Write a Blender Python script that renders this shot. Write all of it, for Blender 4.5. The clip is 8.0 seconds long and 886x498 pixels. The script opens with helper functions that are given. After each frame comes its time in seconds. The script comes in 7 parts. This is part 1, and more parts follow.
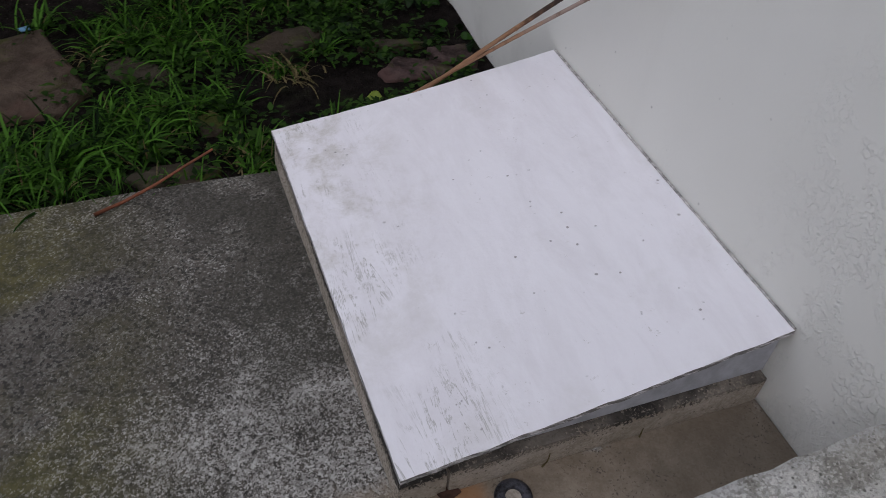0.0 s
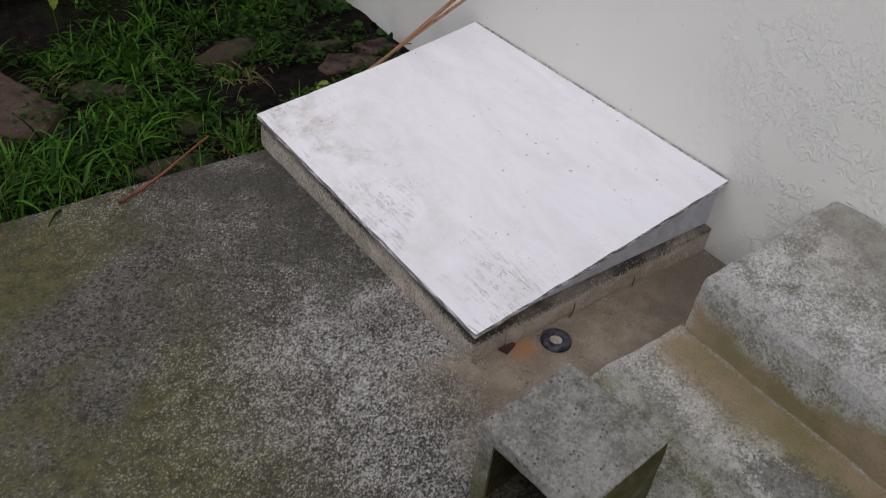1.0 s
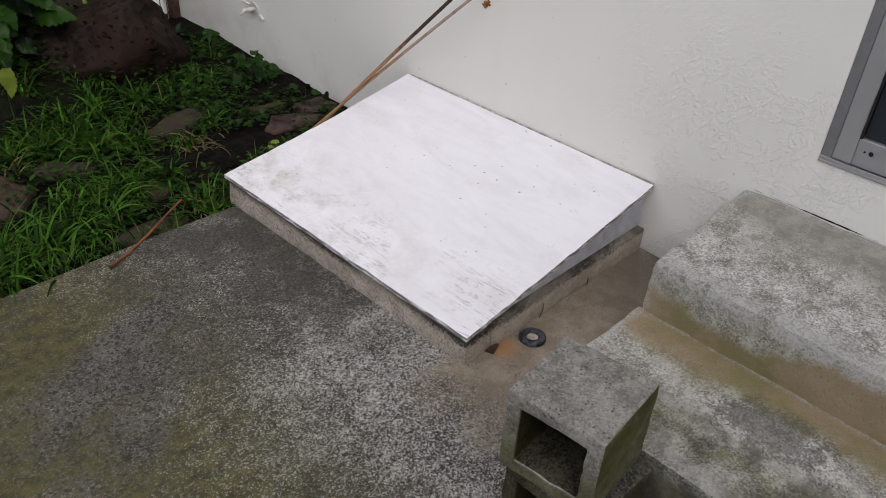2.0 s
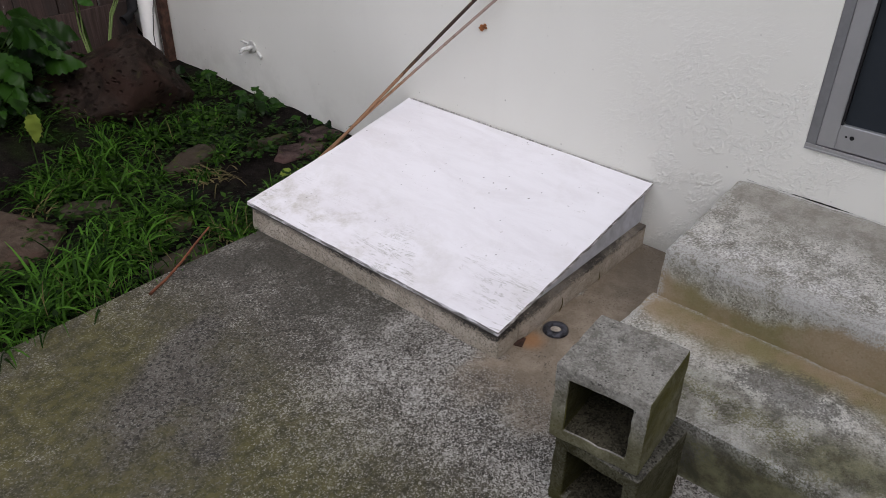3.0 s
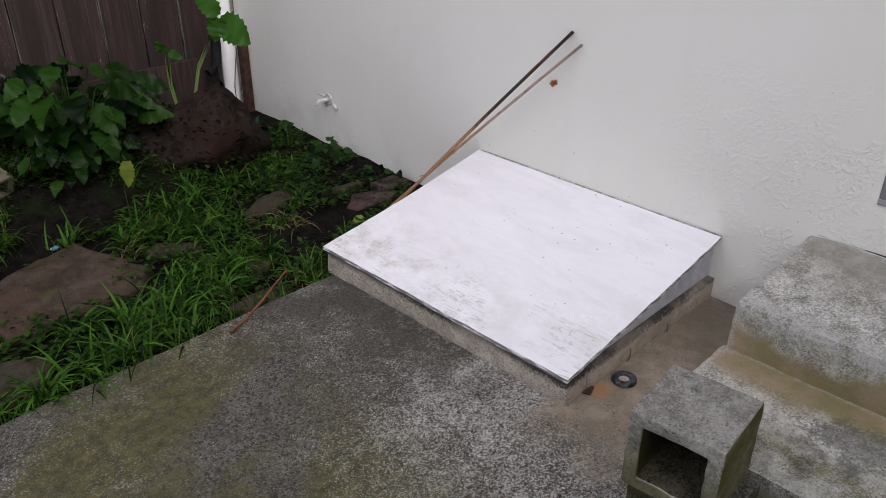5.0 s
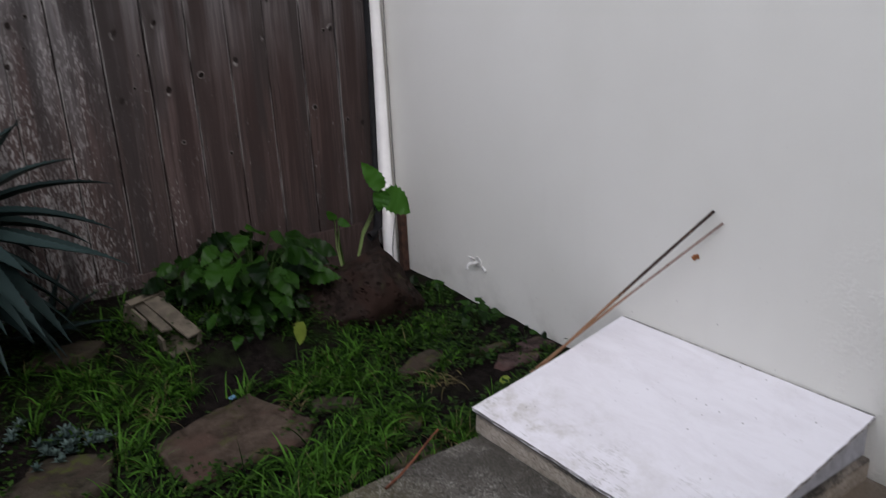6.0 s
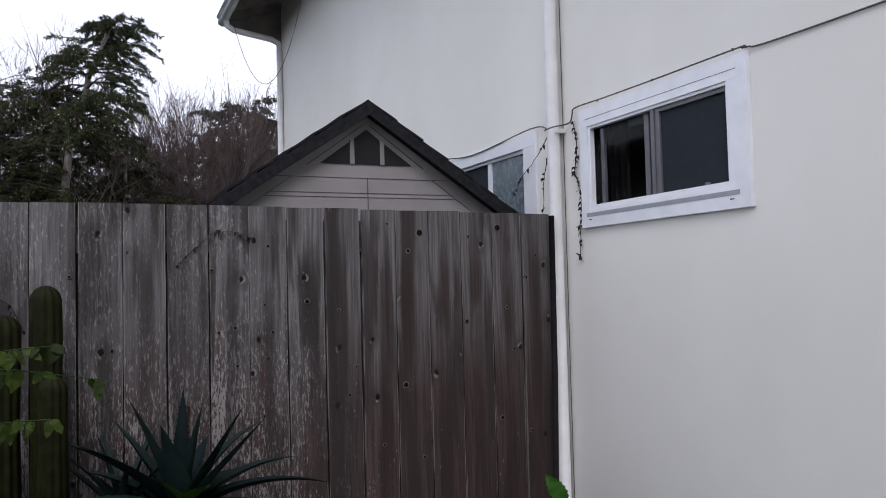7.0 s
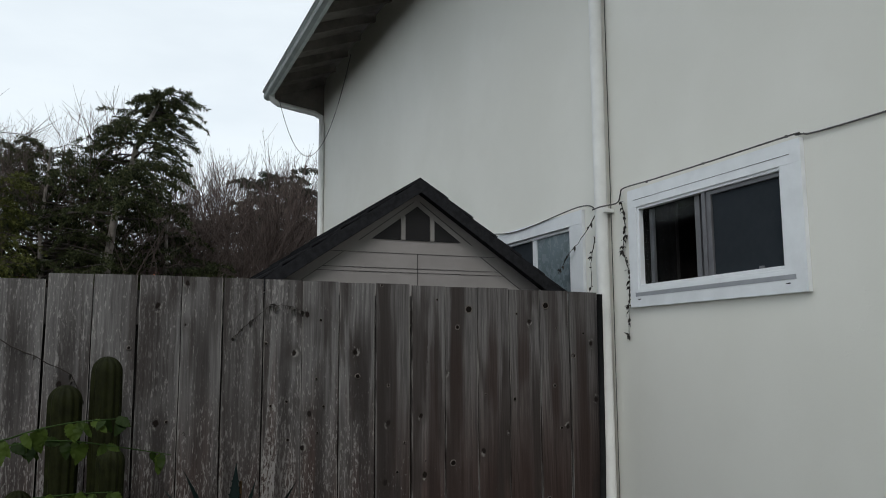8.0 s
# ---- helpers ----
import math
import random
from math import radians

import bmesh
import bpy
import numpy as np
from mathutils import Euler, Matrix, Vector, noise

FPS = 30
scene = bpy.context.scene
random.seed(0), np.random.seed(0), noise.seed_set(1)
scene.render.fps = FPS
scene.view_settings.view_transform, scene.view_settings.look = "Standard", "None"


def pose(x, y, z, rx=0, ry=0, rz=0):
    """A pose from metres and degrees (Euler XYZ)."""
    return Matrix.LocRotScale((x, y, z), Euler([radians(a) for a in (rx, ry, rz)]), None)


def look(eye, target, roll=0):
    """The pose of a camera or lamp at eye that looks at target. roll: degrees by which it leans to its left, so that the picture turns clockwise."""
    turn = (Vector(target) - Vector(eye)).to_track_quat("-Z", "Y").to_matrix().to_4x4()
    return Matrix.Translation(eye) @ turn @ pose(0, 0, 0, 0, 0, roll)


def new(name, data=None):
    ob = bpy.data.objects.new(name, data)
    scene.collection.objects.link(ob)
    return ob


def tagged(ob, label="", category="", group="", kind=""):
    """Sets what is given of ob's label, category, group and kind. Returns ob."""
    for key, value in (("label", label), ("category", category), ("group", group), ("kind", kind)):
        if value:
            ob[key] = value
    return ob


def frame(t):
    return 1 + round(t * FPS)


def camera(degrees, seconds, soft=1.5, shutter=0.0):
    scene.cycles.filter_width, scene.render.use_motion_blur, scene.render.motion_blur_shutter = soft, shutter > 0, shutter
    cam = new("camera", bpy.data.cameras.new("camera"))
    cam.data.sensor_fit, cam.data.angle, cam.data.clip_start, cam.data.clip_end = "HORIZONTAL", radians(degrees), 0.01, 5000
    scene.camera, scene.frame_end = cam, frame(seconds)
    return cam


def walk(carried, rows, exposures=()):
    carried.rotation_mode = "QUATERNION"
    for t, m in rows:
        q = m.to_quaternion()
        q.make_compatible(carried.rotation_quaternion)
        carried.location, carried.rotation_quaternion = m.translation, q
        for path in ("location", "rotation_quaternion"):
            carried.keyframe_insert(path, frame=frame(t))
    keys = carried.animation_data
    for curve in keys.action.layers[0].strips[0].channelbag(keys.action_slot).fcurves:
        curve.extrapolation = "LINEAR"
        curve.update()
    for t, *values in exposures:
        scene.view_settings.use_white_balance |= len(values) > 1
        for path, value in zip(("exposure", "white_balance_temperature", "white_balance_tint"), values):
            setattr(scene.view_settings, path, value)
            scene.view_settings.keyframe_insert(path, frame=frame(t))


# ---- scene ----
cam = camera(57.9, 8.0, soft=0.45, shutter=0.1)
PATH = [
    (0, (-1.094, -0.668, 1.367), (-0.481, 0.631, -0.024), 6.6),
    (0.1, (-1.195, -0.645, 1.36), (-0.464, 0.642, 0.015), 8.1),
    (0.2, (-1.269, -0.683, 1.332), (-0.508, 0.662, 0.063), 6.8),
    (0.3, (-1.315, -0.712, 1.357), (-0.516, 0.628, 0.105), 6.7),
    (0.4, (-1.398, -0.732, 1.39), (-0.57, 0.543, 0.095), 4.5),
    (0.5, (-1.447, -0.775, 1.363), (-0.552, 0.474, 0.083), 5.4),
    (0.6, (-1.529, -0.764, 1.358), (-0.549, 0.451, 0.108), 7.5),
    (0.7, (-1.552, -0.808, 1.359), (-0.565, 0.437, 0.144), 7.1),
    (0.8, (-1.621, -0.825, 1.351), (-0.621, 0.42, 0.148), 5.9),
    (0.9, (-1.62, -0.869, 1.38), (-0.659, 0.37, 0.134), 4.4),
    (1, (-1.669, -0.897, 1.326), (-0.679, 0.297, 0.063), 6.0),
    (1.2, (-1.7, -0.927, 1.31), (-0.683, 0.203, 0.01), 4.7),
    (1.3, (-1.729, -0.947, 1.31), (-0.675, 0.162, 0.021), 5.6),
    (1.4, (-1.76, -0.96, 1.318), (-0.67, 0.128, 0.04), 7.2),
    (1.5, (-1.807, -0.953, 1.372), (-0.704, 0.111, 0.087), 7.9),
    (1.7, (-1.884, -0.958, 1.392), (-0.729, 0.133, 0.177), 6.2),
    (2.8, (-2.146, -0.964, 1.394), (-0.87, 0.125, 0.306), 1.4),
    (3, (-2.19, -0.97, 1.412), (-0.899, 0.12, 0.342), 1.1),
    (3.2, (-2.23, -0.979, 1.416), (-0.946, 0.136, 0.364), 0.8),
    (3.5, (-2.217, -0.985, 1.418), (-0.922, 0.144, 0.393), 0.6),
    (3.7, (-2.247, -0.983, 1.426), (-0.937, 0.148, 0.424), 1.6),
    (4, (-2.253, -0.983, 1.426), (-0.989, 0.194, 0.417), 1.4),
    (4.2, (-2.269, -0.97, 1.432), (-1.031, 0.233, 0.423), 1.3),
    (5.3, (-2.271, -0.983, 1.45), (-1.01, 0.26, 0.521), -0.8),
    (5.5, (-2.302, -1.0, 1.47), (-0.966, 0.198, 0.584), -1.1),
    (5.7, (-2.334, -0.995, 1.527), (-1.007, 0.22, 0.654), -1.6),
    (5.8, (-2.385, -0.983, 1.557), (-1.121, 0.319, 0.716), -1.4),
    (6, (-2.385, -1.059, 1.614), (-1.304, 0.496, 0.972), -2.8),
    (6.1, (-2.474, -1.086, 1.629), (-1.451, 0.547, 1.093), -2.9),
    (6.3, (-2.579, -1.126, 1.674), (-1.645, 0.612, 1.35), -2.2),
    (6.5, (-2.586, -1.203, 1.728), (-1.719, 0.592, 1.57), -1.7),
    (6.7, (-2.639, -1.227, 1.774), (-1.779, 0.578, 1.751), -1.9),
    (7, (-2.66, -1.25, 1.759), (-1.836, 0.57, 1.848), -1.5),
    (7.3, (-2.747, -1.258, 1.776), (-1.939, 0.565, 1.929), -1.5),
    (7.5, (-2.779, -1.251, 1.784), (-1.996, 0.584, 1.927), -1.7),
    (7.7, (-2.799, -1.252, 1.772), (-2.036, 0.589, 1.942), -1.4),
    (8, (-2.795, -1.242, 1.801), (-2.036, 0.59, 2.062), -0.3),
]
EXPOSURES = [(0.0, 0.23, 6200, 20), (1.5, 0.68, 6600, 18), (3.5, 0.74, 6450, 20), (5.5, 0.70, 6420, 21), (6.0, 0.52, 6300, 20), (6.5, 0.88, 6250, 18), (7.0, 0.44, 6100, 21), (8.0, 0.04, 6400, 8)]
walk(cam, [(t, look(eye, aim, roll)) for t, eye, aim, roll in PATH], EXPOSURES)

# ---- daylight: a bright overcast sky with a weak, wide sun ----
SUN_ELEVATION, SUN_TURN = radians(44), radians(201)
world = bpy.data.worlds.new("overcast_sky")
scene.world = world
world.use_nodes = True
wn = world.node_tree
wn.nodes.clear()
w_out = wn.nodes.new("ShaderNodeOutputWorld")
w_back = wn.nodes.new("ShaderNodeBackground")
w_sky = wn.nodes.new("ShaderNodeTexSky")
w_sky.sky_type, w_sky.sun_disc = "NISHITA", False
w_sky.sun_elevation, w_sky.sun_rotation = SUN_ELEVATION, SUN_TURN
w_co = wn.nodes.new("ShaderNodeTexCoord")
w_map = wn.nodes.new("ShaderNodeMapping")
w_map.inputs["Scale"].default_value = (1.0, 1.0, 3.2)
w_noise = wn.nodes.new("ShaderNodeTexNoise")
w_noise.inputs["Scale"].default_value, w_noise.inputs["Detail"].default_value = 2.3, 6
w_ramp = wn.nodes.new("ShaderNodeValToRGB")
w_ramp.color_ramp.elements[0].position, w_ramp.color_ramp.elements[0].color = 0.3, (0.76, 0.76, 0.76, 1)
w_ramp.color_ramp.elements[1].position, w_ramp.color_ramp.elements[1].color = 0.62, (0.97, 0.97, 0.97, 1)
w_mix = wn.nodes.new("ShaderNodeMix")
w_mix.data_type = "RGBA"
w_mix.inputs["B"].default_value = (10.4, 11.1, 11.7, 1)
wn.links.new(w_co.outputs["Generated"], w_map.inputs["Vector"])
wn.links.new(w_map.outputs[0], w_noise.inputs["Vector"])
wn.links.new(w_noise.outputs["Fac"], w_ramp.inputs[0])
wn.links.new(w_ramp.outputs[0], w_mix.inputs["Factor"])
wn.links.new(w_sky.outputs[0], w_mix.inputs["A"])
wn.links.new(w_mix.outputs["Result"], w_back.inputs["Color"])
w_back.inputs["Strength"].default_value = 0.085
wn.links.new(w_back.outputs[0], w_out.inputs[0])

sun_data = bpy.data.lights.new("sun", "SUN")
sun_data.energy, sun_data.angle, sun_data.color = 1.1, radians(30), (1.0, 0.97, 0.93)
sun = new("sun", sun_data)
sun.matrix_world = look((-6, -12, 13), (-1.0, 1.0, 0.0))


# ---- material tools ----
def shader(name, rough=0.7, metal=0.0, spec=0.5):
    m = bpy.data.materials.new(name)
    m.use_nodes = True
    b = m.node_tree.nodes["Principled BSDF"]
    b.inputs["Roughness"].default_value = rough
    b.inputs["Metallic"].default_value = metal
    b.inputs["Specular IOR Level"].default_value = spec
    return m, m.node_tree, b


def put_in(nt, socket, value):
    if isinstance(value, bpy.types.NodeSocket):
        nt.links.new(value, socket)
    elif isinstance(value, tuple) and len(value) == 3 and socket.type == "RGBA":
        socket.default_value = (*value, 1)
    else:
        socket.default_value = value


def place_of(nt, shift=False):
    g = nt.nodes.new("ShaderNodeNewGeometry").outputs["Position"]
    if not shift:
        return g
    info = nt.nodes.new("ShaderNodeObjectInfo")
    k = nt.nodes.new("ShaderNodeVectorMath")
    k.operation = "SCALE"
    k.inputs[0].default_value = (13.0, 7.0, 31.0)
    nt.links.new(info.outputs["Random"], k.inputs["Scale"])
    a = nt.nodes.new("ShaderNodeVectorMath")
    nt.links.new(g, a.inputs[0])
    nt.links.new(k.outputs[0], a.inputs[1])
    return a.outputs[0]


def stretched(nt, vec, scale):
    n = nt.nodes.new("ShaderNodeMapping")
    n.inputs["Scale"].default_value = scale
    nt.links.new(vec, n.inputs["Vector"])
    return n.outputs[0]


def grain(nt, vec, scale, detail=4.0, rough=0.6, warp=0.0):
    n = nt.nodes.new("ShaderNodeTexNoise")
    n.inputs["Scale"].default_value, n.inputs["Detail"].default_value = scale, detail
    n.inputs["Roughness"].default_value, n.inputs["Distortion"].default_value = rough, warp
    nt.links.new(vec, n.inputs["Vector"])
    return n.outputs["Fac"]


def cells(nt, vec, scale, feature="F1"):
    n = nt.nodes.new("ShaderNodeTexVoronoi")
    n.feature = feature
    n.inputs["Scale"].default_value = scale
    nt.links.new(vec, n.inputs["Vector"])
    return n.outputs["Distance"]


def grit(nt, vec, scale):
    """A chance value for each grain of a cast or crushed surface."""
    n = nt.nodes.new("ShaderNodeTexVoronoi")
    n.inputs["Scale"].default_value = scale
    nt.links.new(vec, n.inputs["Vector"])
    return axes(nt, n.outputs["Color"])[0]


def between(nt, value, lo, hi, a=0.0, b=1.0):
    n = nt.nodes.new("ShaderNodeMapRange")
    n.interpolation_type = "SMOOTHSTEP"
    put_in(nt, n.inputs["Value"], value)
    for key, v in (("From Min", lo), ("From Max", hi), ("To Min", a), ("To Max", b)):
        n.inputs[key].default_value = v
    return n.outputs["Result"]


def calc(nt, op, a, b=0.0):
    n = nt.nodes.new("ShaderNodeMath")
    n.operation, n.use_clamp = op, False
    put_in(nt, n.inputs[0], a)
    put_in(nt, n.inputs[1], b)
    return n.outputs[0]


def blend(nt, fac, a, b, mode="MIX"):
    n = nt.nodes.new("ShaderNodeMix")
    n.data_type, n.blend_type = "RGBA", mode
    put_in(nt, n.inputs["Factor"], fac)
    put_in(nt, n.inputs["A"], a)
    put_in(nt, n.inputs["B"], b)
    return n.outputs["Result"]


def axes(nt, vec):
    n = nt.nodes.new("ShaderNodeSeparateXYZ")
    nt.links.new(vec, n.inputs[0])
    return n.outputs


def chance(nt):
    return nt.nodes.new("ShaderNodeObjectInfo").outputs["Random"]


def relief(nt, b, height, strength=0.3, distance=0.01):
    n = nt.nodes.new("ShaderNodeBump")
    n.inputs["Strength"].default_value, n.inputs["Distance"].default_value = strength, distance
    nt.links.new(height, n.inputs["Height"])
    nt.links.new(n.outputs[0], b.inputs["Normal"])


# ---- materials ----
def make_stucco():
    m, nt, b = shader("painted_stucco", 0.62, spec=0.35)
    p = place_of(nt)
    big = grain(nt, p, 0.7, 4)
    mid = grain(nt, p, 5.0, 5, 0.65)
    fine = grain(nt, p, 90.0, 3)
    rain = grain(nt, stretched(nt, p, (3.0, 3.0, 0.35)), 2.5, 4)
    c = blend(nt, between(nt, big, 0.35, 0.7), (0.735, 0.725, 0.665), (0.785, 0.775, 0.72))
    c = blend(nt, between(nt, rain, 0.58, 0.85, 0, 0.16), c, (0.66, 0.645, 0.59))
    spots = between(nt, cells(nt, p, 9.0), 0.0, 0.035, 1, 0)
    spots = calc(nt, "MULTIPLY", spots, between(nt, mid, 0.5, 0.62))
    c = blend(nt, calc(nt, "MULTIPLY", spots, 0.55), c, (0.36, 0.34, 0.30))
    x, y, z = axes(nt, p)
    fleck = calc(nt, "MULTIPLY", between(nt, cells(nt, p, 34.0), 0.16, 0.06), between(nt, grain(nt, p, 13.0, 3), 0.56, 0.62))
    fleck = calc(nt, "MULTIPLY", fleck, between(nt, z, 0.75, 0.15, 0.10, 0.9))
    c = blend(nt, calc(nt, "MULTIPLY", fleck, 0.75), c, (0.30, 0.285, 0.25))
    splash = calc(nt, "MULTIPLY", between(nt, z, 0.30, -0.05), between(nt, mid, 0.45, 0.68))
    c = blend(nt, calc(nt, "MULTIPLY", splash, 0.28), c, (0.42, 0.41, 0.35))
    nt.links.new(c, b.inputs["Base Color"])
    # stippled, flaking paint low on the wall between the hatch and the door
    pits = between(nt, grain(nt, p, 66.0, 3, 0.62), 0.45, 0.58)
    rough_patch = between(nt, grain(nt, p, 3.1, 4, 0.65), 0.62, 0.74, 0.0, 0.35)
    low = calc(nt, "MULTIPLY", calc(nt, "MULTIPLY", between(nt, y, -0.75, -0.40), between(nt, y, 0.28, 0.06)), calc(nt, "MULTIPLY", between(nt, z, 0.88, 0.55), between(nt, grain(nt, p, 7.5, 3, 0.55), 0.42, 0.54)))
    rough_patch = calc(nt, "MAXIMUM", rough_patch, low)
    flaw = calc(nt, "MULTIPLY", pits, rough_patch)
    h = calc(nt, "ADD", calc(nt, "MULTIPLY", fine, 0.10), calc(nt, "MULTIPLY", mid, 0.30))
    h = calc(nt, "ADD", h, calc(nt, "MULTIPLY", flaw, 0.6))
    relief(nt, b, h, 0.5, 0.007)
    return m


def make_slab():
    m, nt, b = shader("weathered_concrete_slab", 0.70, spec=0.35)
    p = place_of(nt)
    x, y, z = axes(nt, p)
    big = grain(nt, p, 1.7, 4, 0.55)
    mid = grain(nt, p, 6.0, 5, 0.65)
    soft = grain(nt, p, 26.0, 4, 0.7)
    warped = nt.nodes.new("ShaderNodeVectorMath")
    nt.links.new(p, warped.inputs[0])
    jitter = nt.nodes.new("ShaderNodeTexNoise")
    jitter.inputs["Scale"].default_value = 260.0
    nt.links.new(p, jitter.inputs["Vector"])
    small = nt.nodes.new("ShaderNodeVectorMath")
    small.operation = "SCALE"
    small.inputs["Scale"].default_value = 0.006
    nt.links.new(jitter.outputs["Color"], small.inputs[0])
    nt.links.new(small.outputs[0], warped.inputs[1])
    peb = grit(nt, warped.outputs[0], 290.0)
    coarse = grit(nt, warped.outputs[0], 165.0)
    fine = grain(nt, p, 330.0, 2)
    # crushed grains in many tones
    c = blend(nt, between(nt, mid, 0.3, 0.7), (0.054, 0.047, 0.038), (0.108, 0.096, 0.079))
    c = blend(nt, between(nt, peb, 0.45, 0.90, 0, 0.75), c, (0.185, 0.176, 0.156))
    c = blend(nt, between(nt, coarse, 0.34, 0.12, 0, 0.85), c, (0.016, 0.0145, 0.012))
    c = blend(nt, between(nt, soft, 0.50, 0.66, 0, 0.45), c, (0.045, 0.040, 0.033))
    # lichen speckle, thick near the hatch and thinning out across the slab
    near = calc(nt, "MULTIPLY", between(nt, x, -1.65, -0.95, 0.0, 1.25), between(nt, y, 0.75, 0.05, 0.15, 1.0))
    cover = calc(nt, "ADD", calc(nt, "MULTIPLY", near, 0.95), calc(nt, "MULTIPLY", calc(nt, "SUBTRACT", big, 0.50), 2.4))
    cover = calc(nt, "ADD", cover, calc(nt, "MULTIPLY", calc(nt, "SUBTRACT", mid, 0.5), 2.4))
    cover = calc(nt, "ADD", cover, calc(nt, "MULTIPLY", calc(nt, "SUBTRACT", soft, 0.5), 1.6))
    speck = calc(nt, "ADD", calc(nt, "MULTIPLY", peb, 0.50), calc(nt, "MULTIPLY", cover, 0.30))
    c = blend(nt, calc(nt, "MULTIPLY", between(nt, speck, 0.42, 0.70), 0.88), c, blend(nt, coarse, (0.20, 0.188, 0.168), (0.54, 0.52, 0.48)))
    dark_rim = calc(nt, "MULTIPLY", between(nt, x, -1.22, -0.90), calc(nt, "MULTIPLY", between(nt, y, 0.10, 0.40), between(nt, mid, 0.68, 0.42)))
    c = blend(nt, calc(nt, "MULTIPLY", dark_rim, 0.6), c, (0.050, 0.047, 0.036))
    # green and ochre algae
    alg = calc(nt, "MULTIPLY", between(nt, grain(nt, p, 1.9, 4, 0.6, 0.6), 0.38, 0.56), between(nt, x, -1.05, -1.5))
    alg = calc(nt, "MULTIPLY", alg, between(nt, peb, 0.98, 0.70, 0.45, 0.85))
    c = blend(nt, alg, c, blend(nt, between(nt, soft, 0.35, 0.65), (0.042, 0.039, 0.010), (0.100, 0.091, 0.026)))
    # silted, rust-tinted corner round the drain
    wob = calc(nt, "MULTIPLY", calc(nt, "SUBTRACT", mid, 0.5), 0.5)
    silt = calc(nt, "MULTIPLY", between(nt, calc(nt, "ADD", x, wob), -1.06, -0.80), between(nt, calc(nt, "ADD", y, wob), 0.09, 0.0))
    silt = calc(nt, "MULTIPLY", silt, between(nt, calc(nt, "ADD", y, wob), -0.52, -0.34))
    tan = blend(nt, between(nt, grain(nt, p, 9.0, 5, 0.7), 0.35, 0.7), (0.190, 0.146, 0.102), (0.310, 0.255, 0.190))
    tan = blend(nt, between(nt, x, -0.45, -0.05, 0, 0.6), tan, (0.150, 0.120, 0.088))
    tan = blend(nt, calc(nt, "MULTIPLY", between(nt, peb, 0.12, 0.04), between(nt, mid, 0.45, 0.6, 0.1, 0.7)), tan, (0.060, 0.045, 0.035))
    c = blend(nt, calc(nt, "MULTIPLY", silt, 0.94), c, tan)
    rx = calc(nt, "POWER", calc(nt, "ADD", x, 0.685), 2.0)
    ry = calc(nt, "POWER", calc(nt, "ADD", y, 0.025), 2.0)
    rust = between(nt, calc(nt, "ADD", calc(nt, "SQRT", calc(nt, "ADD", rx, ry)), calc(nt, "MULTIPLY", wob, 0.16)), 0.060, 0.006)
    c = blend(nt, calc(nt, "MULTIPLY", rust, 0.62), c, (0.36, 0.155, 0.045))
    nt.links.new(c, b.inputs["Base Color"])
    h = calc(nt, "ADD", calc(nt, "MULTIPLY", peb, 0.55), calc(nt, "MULTIPLY", fine, 0.3))
    h = calc(nt, "MULTIPLY", h, calc(nt, "SUBTRACT", 1.0, calc(nt, "MULTIPLY", silt, 0.75)))
    h = calc(nt, "ADD", h, calc(nt, "MULTIPLY", mid, 0.6))
    relief(nt, b, h, 0.8, 0.004)
    return m


